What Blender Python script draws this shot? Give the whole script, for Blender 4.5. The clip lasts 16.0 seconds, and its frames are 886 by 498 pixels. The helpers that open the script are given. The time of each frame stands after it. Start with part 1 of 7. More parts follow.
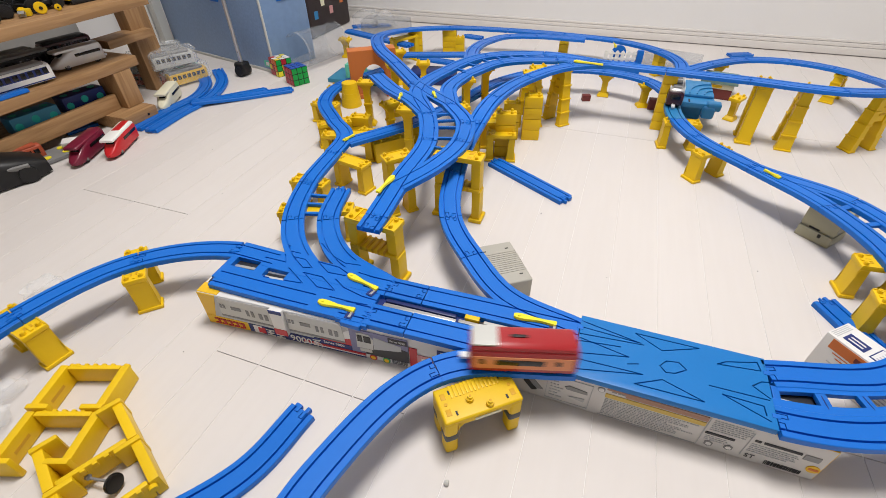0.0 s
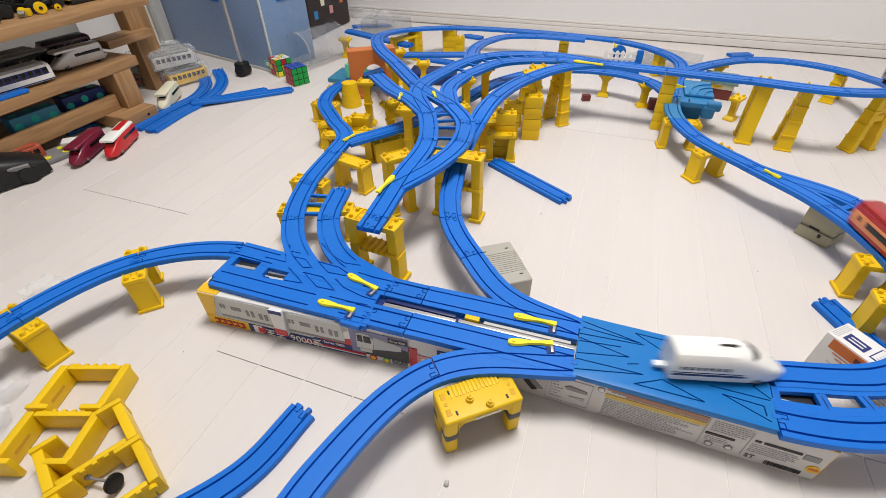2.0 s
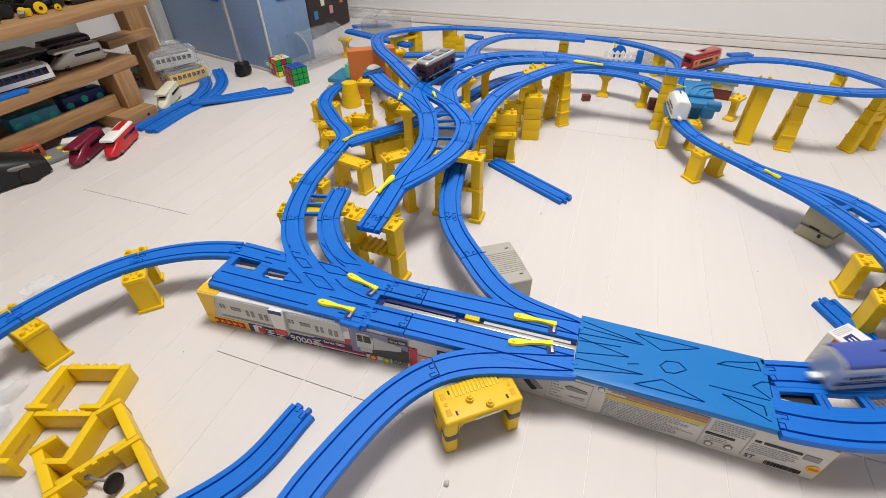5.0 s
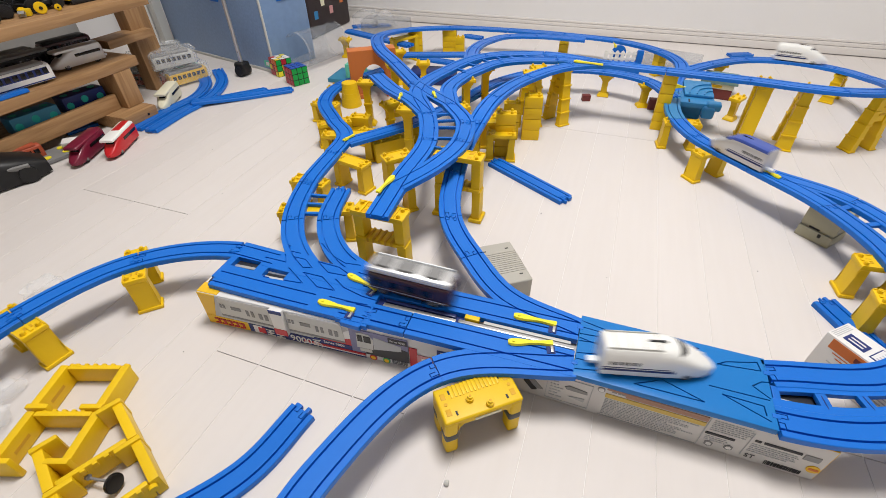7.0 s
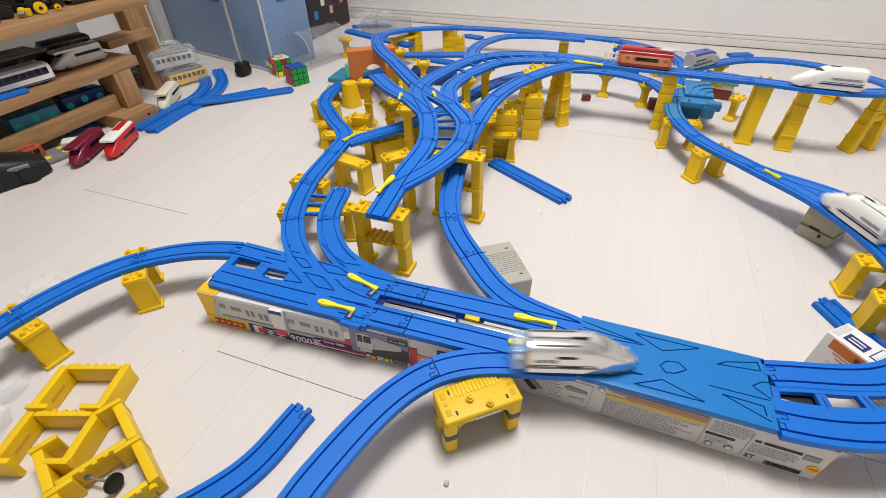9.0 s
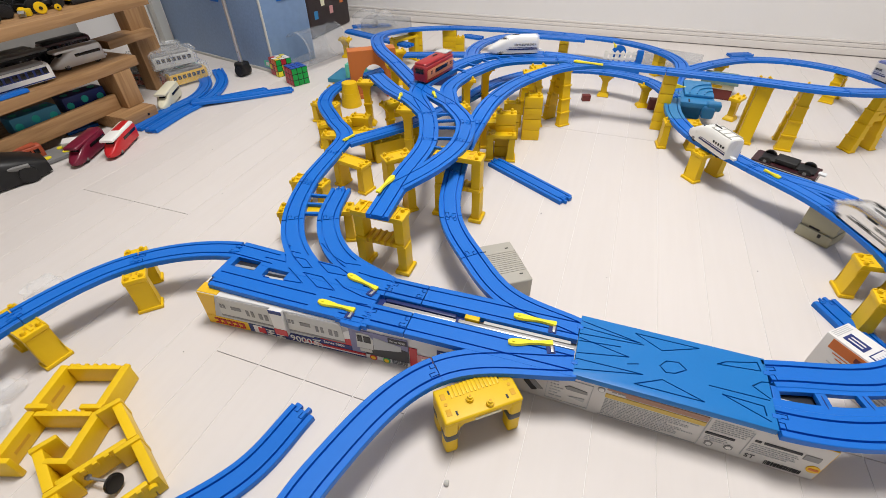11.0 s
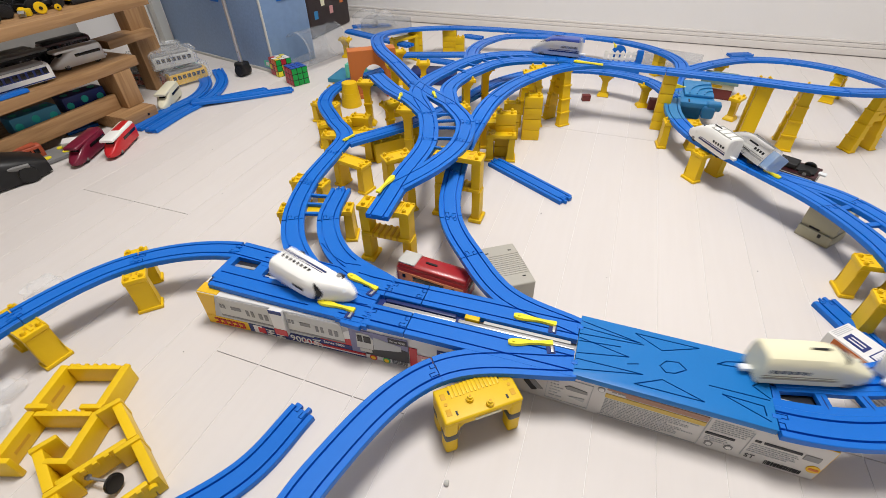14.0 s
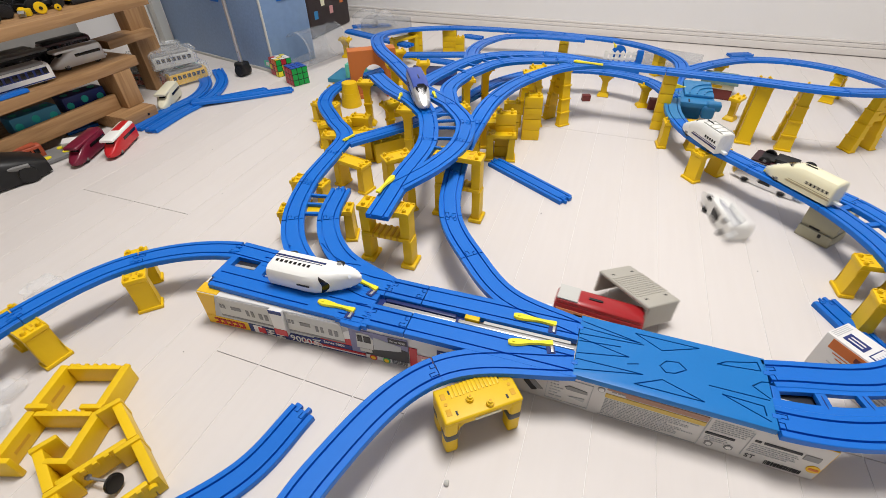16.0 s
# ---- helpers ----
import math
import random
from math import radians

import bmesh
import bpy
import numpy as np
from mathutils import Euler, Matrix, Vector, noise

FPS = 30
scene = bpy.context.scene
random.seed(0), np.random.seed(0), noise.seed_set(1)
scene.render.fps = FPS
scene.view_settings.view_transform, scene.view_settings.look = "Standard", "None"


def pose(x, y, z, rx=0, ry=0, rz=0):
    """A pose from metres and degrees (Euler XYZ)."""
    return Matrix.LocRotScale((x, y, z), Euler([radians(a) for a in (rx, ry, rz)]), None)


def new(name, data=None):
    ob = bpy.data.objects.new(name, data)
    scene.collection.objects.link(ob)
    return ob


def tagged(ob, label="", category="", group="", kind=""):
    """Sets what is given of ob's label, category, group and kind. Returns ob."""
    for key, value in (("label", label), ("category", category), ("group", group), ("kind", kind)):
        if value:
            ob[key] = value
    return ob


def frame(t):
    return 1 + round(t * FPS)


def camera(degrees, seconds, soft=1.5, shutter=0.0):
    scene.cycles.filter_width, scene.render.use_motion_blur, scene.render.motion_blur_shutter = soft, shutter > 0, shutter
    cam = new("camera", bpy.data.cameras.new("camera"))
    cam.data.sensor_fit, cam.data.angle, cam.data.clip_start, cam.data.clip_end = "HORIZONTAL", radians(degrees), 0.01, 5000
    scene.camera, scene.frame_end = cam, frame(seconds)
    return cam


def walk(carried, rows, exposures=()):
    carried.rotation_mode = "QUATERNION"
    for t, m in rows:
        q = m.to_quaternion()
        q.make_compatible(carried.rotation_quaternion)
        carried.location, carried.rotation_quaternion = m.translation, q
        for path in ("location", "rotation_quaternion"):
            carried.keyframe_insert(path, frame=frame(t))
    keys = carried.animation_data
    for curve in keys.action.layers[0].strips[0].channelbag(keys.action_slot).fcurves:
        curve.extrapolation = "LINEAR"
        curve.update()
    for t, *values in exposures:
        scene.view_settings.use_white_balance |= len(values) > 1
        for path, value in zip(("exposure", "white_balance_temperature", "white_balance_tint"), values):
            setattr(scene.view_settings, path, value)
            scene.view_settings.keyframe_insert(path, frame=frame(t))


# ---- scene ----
import itertools

cam = camera(88.74, 16.0, 0.85, 0.8)
walk(cam, [(0.0, pose(0, 0, 0.5304, 50.435, 0.848, 20.158)), (16.0, pose(0, 0, 0.5304, 50.435, 0.848, 20.158))])

# ---- light: one large ceiling panel, daylight-white ----
world = bpy.data.worlds.new("room_air")
scene.world = world
world.use_nodes = True
world.node_tree.nodes["Background"].inputs["Color"].default_value = (0.9, 0.93, 1.0, 1)
world.node_tree.nodes["Background"].inputs["Strength"].default_value = 0.12
scene.view_settings.exposure = 0.0


def ceiling_lamp(x, y, size, watts):
    data = bpy.data.lights.new("ceiling_lamp", "AREA")
    data.shape, data.size, data.energy, data.color = "DISK", size, watts, (1.0, 0.968, 0.945)
    ob = new("ceiling_lamp", data)
    ob.matrix_basis = pose(x, y, 2.34)
    return ob


ceiling_lamp(-0.05, 0.75, 0.75, 54.5)


# ---- the lines of the toy railway: joints (x, y, z of the rail's top) ----
NEAR = [(-0.195, -0.95, 0.074), (-0.195, -0.50, 0.074), (-0.195, -0.07, 0.074), (-0.194, 0.149, 0.074), (-0.126, 0.302, 0.074), (0.027, 0.365, 0.074),
        (0.242, 0.427, 0.074), (0.395, 0.488, 0.074), (0.458, 0.640, 0.074), (0.458, 0.700, 0.074), (0.400, 0.850, 0.074),
        (0.300, 0.962, 0.074), (0.200, 1.075, 0.074), (0.165, 1.160, 0.074), (0.160, 1.350, 0.074), (0.185, 1.500, 0.076), (0.271, 1.611, 0.078),
        (0.373, 1.685, 0.079), (0.495, 1.697, 0.081), (0.594, 1.636, 0.087), (0.637, 1.525, 0.101), (0.640, 1.406, 0.121),
        (0.580, 1.280, 0.145), (0.485, 1.232, 0.153), (0.300, 1.248, 0.153), (0.119, 1.260, 0.153), (-0.016, 1.270, 0.153),
        (-0.190, 1.300, 0.153), (-0.336, 1.239, 0.153), (-0.400, 1.095, 0.153), (-0.412, 0.935, 0.153), (-0.352, 0.842, 0.149),
        (-0.308, 0.735, 0.142), (-0.306, 0.610, 0.133), (-0.301, 0.502, 0.1245)]


def smooth(nodes, step=0.004):
    """Points, with their running length, of a smooth line through the joints."""
    p = np.array([a for i, a in enumerate(nodes) if i == 0 or math.dist(a, nodes[i - 1]) > 0.002], float)
    tan = np.empty_like(p)
    tan[0], tan[-1] = p[1] - p[0], p[-1] - p[-2]
    for i in range(1, len(p) - 1):
        a, b = p[i] - p[i - 1], p[i + 1] - p[i]
        la, lb = np.linalg.norm(a), np.linalg.norm(b)
        tan[i] = a / la / la + b / lb / lb
    tan /= np.linalg.norm(tan, axis=1)[:, None]
    out = []
    for i in range(len(p) - 1):
        d = np.linalg.norm(p[i + 1] - p[i])
        c = min(1.0, max(-1.0, float(tan[i] @ tan[i + 1])))
        k = d * 2 / (1 + math.sqrt((1 + c) / 2)) if c > -0.9 else d
        n = max(2, int(d / step))
        for j in range(n):
            u = j / n
            out.append(p[i] * (2 * u**3 - 3 * u**2 + 1) + tan[i] * k * (u**3 - 2 * u**2 + u)
                       + p[i + 1] * (3 * u**2 - 2 * u**3) + tan[i + 1] * k * (u**3 - u**2))
    out.append(p[-1])
    out = np.array(out)
    run = np.concatenate([[0], np.cumsum(np.linalg.norm(np.diff(out, axis=0), axis=1))])
    return out, run, tan


LINE, RUN, _ = smooth(NEAR)


def on_line(s):
    """Place at the running length s of the main line."""
    return np.array([np.interp(s, RUN, LINE[:, k]) for k in range(3)])


# ---- materials ----
def mat(name, color, rough=0.5, metal=0.0, grain=0.06, scale=60.0, bump=0.0, coat=0.0, random=0.0, alpha=1.0, trans=0.0, emit=0.0, wear=0.0):
    """A surface with variation of its colour at two scales, fine relief and uneven gloss."""
    m = bpy.data.materials.new(name)
    m.use_nodes = True
    t, b = m.node_tree, m.node_tree.nodes["Principled BSDF"]
    b.inputs["Roughness"].default_value, b.inputs["Metallic"].default_value = rough, metal
    b.inputs["Coat Weight"].default_value, b.inputs["Alpha"].default_value, b.inputs["Transmission Weight"].default_value = coat, alpha, trans
    b.inputs["IOR"].default_value = 1.40
    co = t.nodes.new("ShaderNodeTexCoord")
    fine, wide = t.nodes.new("ShaderNodeTexNoise"), t.nodes.new("ShaderNodeTexNoise")
    fine.inputs["Scale"].default_value, wide.inputs["Scale"].default_value = scale * 8, scale * 0.3
    fine.inputs["Detail"].default_value, wide.inputs["Detail"].default_value = 4, 5
    mix = t.nodes.new("ShaderNodeMix")
    mix.data_type = "RGBA"
    mix.inputs[6].default_value = (*[c * (1 - grain) for c in color], 1)
    mix.inputs[7].default_value = (*[min(1, c * (1 + grain)) for c in color], 1)
    add = t.nodes.new("ShaderNodeMath")
    add.operation, add.inputs[1].default_value = "MULTIPLY_ADD", 0.5
    half = t.nodes.new("ShaderNodeMath")
    half.operation, half.inputs[1].default_value = "MULTIPLY", 0.5
    t.links.new(co.outputs["Object"], fine.inputs["Vector"]), t.links.new(co.outputs["Object"], wide.inputs["Vector"])
    t.links.new(wide.outputs["Fac"], half.inputs[0])
    t.links.new(fine.outputs["Fac"], add.inputs[0]), t.links.new(half.outputs[0], add.inputs[2])
    t.links.new(add.outputs[0], mix.inputs[0])
    last = mix.outputs[2]
    if random:
        info, hsv, rng = t.nodes.new("ShaderNodeObjectInfo"), t.nodes.new("ShaderNodeHueSaturation"), t.nodes.new("ShaderNodeMapRange")
        rng.inputs["To Min"].default_value, rng.inputs["To Max"].default_value = 1 - random, 1 + random
        t.links.new(info.outputs["Random"], rng.inputs["Value"]), t.links.new(rng.outputs[0], hsv.inputs["Value"])
        t.links.new(last, hsv.inputs["Color"])
        last = hsv.outputs[0]
    t.links.new(last, b.inputs["Base Color"])
    rr = t.nodes.new("ShaderNodeMapRange")
    rr.inputs["To Min"].default_value, rr.inputs["To Max"].default_value = rough * 0.85, min(1, rough * 1.2)
    t.links.new(wide.outputs["Fac"], rr.inputs["Value"]), t.links.new(rr.outputs[0], b.inputs["Roughness"])
    if bump:
        bm_ = t.nodes.new("ShaderNodeBump")
        bm_.inputs["Strength"].default_value, bm_.inputs["Distance"].default_value = bump, 0.001
        t.links.new(fine.outputs["Fac"], bm_.inputs["Height"]), t.links.new(bm_.outputs[0], b.inputs["Normal"])
    if emit:
        b.inputs["Emission Color"].default_value, b.inputs["Emission Strength"].default_value = (*color, 1), emit
    return m


def wood_mat(name, dark, light, along=(1, 14, 14), rough=0.55):
    """Pine or ply: long grain along one axis."""
    m = mat(name, light, rough, bump=0.15)
    t, b = m.node_tree, m.node_tree.nodes["Principled BSDF"]
    co, mp, wave = t.nodes.new("ShaderNodeTexCoord"), t.nodes.new("ShaderNodeMapping"), t.nodes.new("ShaderNodeTexNoise")
    mp.inputs["Scale"].default_value = along
    wave.inputs["Scale"].default_value, wave.inputs["Detail"].default_value, wave.inputs["Distortion"].default_value = 6, 6, 0.8
    ramp = t.nodes.new("ShaderNodeValToRGB")
    ramp.color_ramp.elements[0].color, ramp.color_ramp.elements[1].color = (*dark, 1), (*light, 1)
    ramp.color_ramp.elements[0].position, ramp.color_ramp.elements[1].position = 0.35, 0.65
    t.links.new(co.outputs["Object"], mp.inputs[0]), t.links.new(mp.outputs[0], wave.inputs["Vector"])
    t.links.new(wave.outputs["Fac"], ramp.inputs[0]), t.links.new(ramp.outputs[0], b.inputs["Base Color"])
    return m


BLUE = mat("blue_rail_plastic", (0.003, 0.140, 0.575), 0.42, random=0.06, bump=0.08, grain=0.05, scale=30)
BLUE_WIDE = mat("lighter_blue_plastic", (0.004, 0.165, 0.50), 0.38, bump=0.06, grain=0.06, scale=30)
SKYBLUE = mat("light_blue_plastic", (0.030, 0.215, 0.47), 0.42, bump=0.05)
NAVY = mat("navy_plastic", (0.012, 0.03, 0.16), 0.45)
YELLOW = mat("yellow_plastic", (0.77, 0.50, 0.006), 0.42, bump=0.05, random=0.05, grain=0.05, scale=25)
LEMON = mat("lemon_lever_plastic", (0.85, 0.74, 0.035), 0.40)
# darker yellow: shade of sockets, slots and holes painted in; also the brownish ribs
YELLOW_SHADE = mat("yellow_plastic_shade_and_ribs", (0.62, 0.34, 0.008), 0.5)
ORANGE = mat("orange_brown_plastic", (0.55, 0.17, 0.045), 0.5, bump=0.1)
GREY = mat("warm_grey_plastic", (0.42, 0.40, 0.35), 0.5, bump=0.06)
GREYGREEN = mat("beige_grey_plastic", (0.36, 0.34, 0.24), 0.5, bump=0.06)
WHITE = mat("white_train_plastic", (0.82, 0.82, 0.79), 0.28, coat=0.15, grain=0.02)
CREAM = mat("cream_train_plastic", (0.84, 0.80, 0.57), 0.3, coat=0.15, grain=0.03)
SILVER = mat("silver_paint", (0.55, 0.55, 0.55), 0.3, metal=0.5, grain=0.03)
PALEGREY = mat("pale_grey_plastic", (0.55, 0.55, 0.52), 0.35, grain=0.05)
RED = mat("red_train_plastic", (0.36, 0.019, 0.023), 0.3, coat=0.2)
DARKRED = mat("dark_maroon_plastic", (0.042, 0.010, 0.015), 0.3, coat=0.3)
SALMON = mat("orange_band_plastic", (0.72, 0.27, 0.12), 0.4)
TRAINBLUE = mat("blue_roof_plastic", (0.045, 0.085, 0.36), 0.32, coat=0.2)
BLACK = mat("black_plastic", (0.012, 0.012, 0.013), 0.45)
GLASSY = mat("black_window", (0.008, 0.008, 0.010), 0.12)
STRIPE = mat("navy_stripe", (0.02, 0.03, 0.12), 0.35)
STEEL = mat("steel", (0.62, 0.62, 0.62), 0.28, metal=0.9)
CLEAR = mat("clear_plastic", (0.36, 0.39, 0.43), 0.08, alpha=0.28)
CLEARISH = mat("thin_clear_film", (0.85, 0.87, 0.88), 0.12, alpha=0.17)
COUPLER = mat("white_coupler", (0.75, 0.78, 0.8), 0.3)
PLASTER = mat("wall_paper_white", (0.80, 0.79, 0.78), 0.8, bump=0.3, scale=25, grain=0.03)
TRIM = mat("white_skirting", (0.74, 0.71, 0.68), 0.5, grain=0.03)
CEIL = mat("ceiling_white", (0.82, 0.82, 0.80), 0.9, grain=0.02)
CARD = mat("white_card", (0.74, 0.73, 0.71), 0.45, grain=0.04, scale=12)
CARDY = mat("yellow_print", (0.80, 0.48, 0.02), 0.35)
CARDRED = mat("red_print", (0.50, 0.035, 0.04), 0.35)
CARDORANGE = mat("orange_print", (0.62, 0.16, 0.03), 0.4)
CARDBLUE = mat("dark_blue_print", (0.02, 0.035, 0.16), 0.35)
CARDGREY = mat("grey_print", (0.45, 0.46, 0.47), 0.35)
CARDBLACK = mat("black_print", (0.03, 0.03, 0.035), 0.4)
CARDPINK = mat("pink_print", (0.62, 0.30, 0.30), 0.4)
DARKBAND = mat("dark_grey_band", (0.07, 0.07, 0.07), 0.45)
CARDTEXT = mat("small_print_grey", (0.25, 0.25, 0.25), 0.45)
CARDDULL = mat("greyish_card", (0.62, 0.60, 0.58), 0.45, grain=0.04, scale=12)
PHOTO = mat("photo_print", (0.20, 0.20, 0.33), 0.35, grain=0.4, scale=80)
BROWNPRINT = mat("faded_brown_print", (0.36, 0.20, 0.14), 0.45)
DULLYELLOW = mat("faded_yellow_print", (0.62, 0.44, 0.10), 0.45)
CARDGREEN = mat("green_print", (0.05, 0.35, 0.10), 0.4)
BACKGREY = mat("grey_back_board", (0.33, 0.32, 0.30), 0.6, grain=0.08, scale=10)
PINE = wood_mat("pine_shelf", (0.28, 0.155, 0.068), (0.40, 0.235, 0.11), (14, 1, 14))
PINE_UP = wood_mat("pine_post", (0.28, 0.155, 0.068), (0.40, 0.235, 0.11), (14, 14, 1))
BINBLUE = mat("translucent_blue_bin", (0.25, 0.36, 0.56), 0.3, grain=0.35, scale=14, alpha=0.93)
BINCLEAR = mat("frosted_bin", (0.19, 0.29, 0.47), 0.35, grain=0.22, scale=6)
CASE = mat("dark_brown_case", (0.030, 0.020, 0.020), 0.5, bump=0.3)
MINT = mat("mint_plastic", (0.12, 0.55, 0.40), 0.4)
TEAL = mat("teal_plastic", (0.04, 0.22, 0.36), 0.45)
TEALDOT = mat("turquoise_print", (0.02, 0.42, 0.38), 0.5)
BRICKRED = mat("brown_red_plastic", (0.17, 0.035, 0.03), 0.5)
RUST = mat("rust_red_plastic", (0.36, 0.07, 0.03), 0.5)
BEIGE = mat("pale_beige_plastic", (0.72, 0.69, 0.52), 0.4)
FLOORGREY = mat("grey_plastic", (0.22, 0.22, 0.22), 0.5)


def floor_mat():
    """Pale whitewashed board, faint grain along y, each board a little different."""
    m = mat("pale_floor_board", (0.66, 0.61, 0.575), 0.55, coat=0.0)
    t, b = m.node_tree, m.node_tree.nodes["Principled BSDF"]
    co, mp, n1, n2 = t.nodes.new("ShaderNodeTexCoord"), t.nodes.new("ShaderNodeMapping"), t.nodes.new("ShaderNodeTexNoise"), t.nodes.new("ShaderNodeTexNoise")
    geo, ad = t.nodes.new("ShaderNodeNewGeometry"), t.nodes.new("ShaderNodeVectorMath")
    info = t.nodes.new("ShaderNodeObjectInfo")
    ad.operation = "ADD"
    t.links.new(geo.outputs["Position"], ad.inputs[0]), t.links.new(info.outputs["Random"], ad.inputs[1])
    mp.inputs["Scale"].default_value = (1, 0.055, 1)
    n1.inputs["Scale"].default_value, n1.inputs["Detail"].default_value = 90, 6
    n2.inputs["Scale"].default_value, n2.inputs["Detail"].default_value = 3.5, 4
    t.links.new(ad.outputs[0], mp.inputs[0]), t.links.new(mp.outputs[0], n1.inputs["Vector"]), t.links.new(ad.outputs[0], n2.inputs["Vector"])
    mx = t.nodes.new("ShaderNodeMix")
    mx.data_type = "RGBA"
    mx.inputs[6].default_value, mx.inputs[7].default_value = (0.625, 0.58, 0.55, 1), (0.695, 0.66, 0.635, 1)
    a1 = t.nodes.new("ShaderNodeMath")
    a1.operation, a1.inputs[1].default_value = "MULTIPLY_ADD", 0.45
    a2 = t.nodes.new("ShaderNodeMath")
    a2.operation, a2.inputs[1].default_value, a2.inputs[2].default_value = "MULTIPLY_ADD", 0.55, 0.0
    t.links.new(n1.outputs["Fac"], a1.inputs[0]), t.links.new(n2.outputs["Fac"], a2.inputs[0]), t.links.new(a2.outputs[0], a1.inputs[2])
    t.links.new(a1.outputs[0], mx.inputs[0])
    hsv, rng = t.nodes.new("ShaderNodeHueSaturation"), t.nodes.new("ShaderNodeMapRange")
    rng.inputs["To Min"].default_value, rng.inputs["To Max"].default_value = 0.985, 1.012
    t.links.new(info.outputs["Random"], rng.inputs["Value"]), t.links.new(rng.outputs[0], hsv.inputs["Value"])
    t.links.new(mx.outputs[2], hsv.inputs["Color"]), t.links.new(hsv.outputs[0], b.inputs["Base Color"])
    return m


FLOOR = floor_mat()
SEAM = mat("floor_seam", (0.79, 0.765, 0.745), 0.4)


# ---- building tools ----
def mesh_of(bm, material, name, smooth_deg=35):
    me = bpy.data.meshes.new(name)
    bmesh.ops.recalc_face_normals(bm, faces=bm.faces)
    bm.to_mesh(me)
    bm.free()
    me.materials.append(material)
    for p in me.polygons:
        p.use_smooth = True
    me.set_sharp_from_angle(angle=radians(smooth_deg))
    return me


def part(name, bm, material, parent, label="", at=None):
    """One mesh under a thing or under a part."""
    ob = new(name, mesh_of(bm, material, name))
    ob.parent = parent
    if at is not None:
        ob.matrix_basis = at
    if label:
        tagged(ob, label)
    return ob


def thing(name, label, category, at=None, group="", kind=""):
    ob = new(name)
    ob.empty_display_size = 0.02
    ob.matrix_basis = at if at is not None else Matrix()
    return tagged(ob, label, category, group, kind)


def solid(name, bm, material, label, category, at=None, group="", kind=""):
    ob = new(name, mesh_of(bm, material, name))
    ob.matrix_basis = at if at is not None else Matrix()
    return tagged(ob, label, category, group, kind)


def box(x0, x1, y0, y1, z0, z1, bev=0.0, bm=None, seg=2):
    """A box between two corners, its edges rounded by bev."""
    own = bmesh.new()
    vs = [own.verts.new((x, y, z)) for z in (z0, z1) for x, y in ((x0, y0), (x1, y0), (x1, y1), (x0, y1))]
    for f in ((3, 2, 1, 0), (4, 5, 6, 7), (0, 1, 5, 4), (1, 2, 6, 5), (2, 3, 7, 6), (3, 0, 4, 7)):
        own.faces.new([vs[i] for i in f])
    if bev:
        bmesh.ops.bevel(own, geom=own.edges[:], offset=bev, segments=seg, affect="EDGES", profile=0.6)
    return joined(own, bm)


def joined(own, bm):
    """Adds own to bm, or returns it where there is no bm."""
    if bm is None:
        return own
    me = bpy.data.meshes.new("tmp")
    own.to_mesh(me)
    own.free()
    bm.from_mesh(me)
    bpy.data.meshes.remove(me)
    return bm


def moved(bm, m):
    bmesh.ops.transform(bm, matrix=m, verts=bm.verts)
    return bm


def cyl(r, depth, m=None, seg=20, r2=None, bm=None, bev=0.0):
    own = bmesh.new()
    bmesh.ops.create_cone(own, cap_ends=True, segments=seg, radius1=r, radius2=r if r2 is None else r2, depth=depth)
    if bev:
        bmesh.ops.bevel(own, geom=[e for e in own.edges if len(e.link_faces) == 2 and any(len(f.verts) > 4 for f in e.link_faces)], offset=bev, segments=2, affect="EDGES")
    if m is not None:
        moved(own, m)
    return joined(own, bm)


def extrude_outline(pts, y0, y1, bm=None, bev=0.0):
    """A solid from an outline in x, z drawn out from y0 to y1."""
    own = bmesh.new()
    a = [own.verts.new((x, y0, z)) for x, z in pts]
    b = [own.verts.new((x, y1, z)) for x, z in pts]
    own.faces.new(a)
    own.faces.new(b[::-1])
    for i in range(len(pts)):
        j = (i + 1) % len(pts)
        own.faces.new((a[j], a[i], b[i], b[j]))
    if bev:
        bmesh.ops.bevel(own, geom=own.edges[:], offset=bev, segments=2, affect="EDGES")
    return joined(own, bm)


def tube(pts, r, seg=8, bm=None):
    """A round bar along points."""
    own = bmesh.new()
    rings = []
    pts = [Vector(p) for p in pts]
    for i, p in enumerate(pts):
        d = (pts[min(i + 1, len(pts) - 1)] - pts[max(i - 1, 0)]).normalized()
        q = d.to_track_quat("Z", "Y")
        rings.append([own.verts.new(p + q @ Vector((r * math.cos(k * math.tau / seg), r * math.sin(k * math.tau / seg), 0))) for k in range(seg)])
    for a, b in zip(rings, rings[1:]):
        for k in range(seg):
            own.faces.new((a[k], a[(k + 1) % seg], b[(k + 1) % seg], b[k]))
    own.faces.new(rings[0][::-1])
    own.faces.new(rings[-1])
    return joined(own, bm)


def words(text, size, material, parent, at, label="", name="lettering", depth=0.0002):
    """Lettering in the built-in font as a mesh."""
    cu = bpy.data.curves.new("tmp", "FONT")
    cu.body, cu.size, cu.extrude, cu.align_x, cu.align_y = text, size, depth, "CENTER", "CENTER"
    cu.resolution_u = 3
    tmp = bpy.data.objects.new("tmp", cu)
    scene.collection.objects.link(tmp)
    bpy.context.view_layer.update()
    me = bpy.data.meshes.new_from_object(tmp.evaluated_get(bpy.context.evaluated_depsgraph_get()))
    bpy.data.objects.remove(tmp)
    me.materials.clear()
    me.materials.append(material)
    ob = new(name, me)
    ob.parent, ob.matrix_basis = parent, at
    if label:
        tagged(ob, label)
    return ob


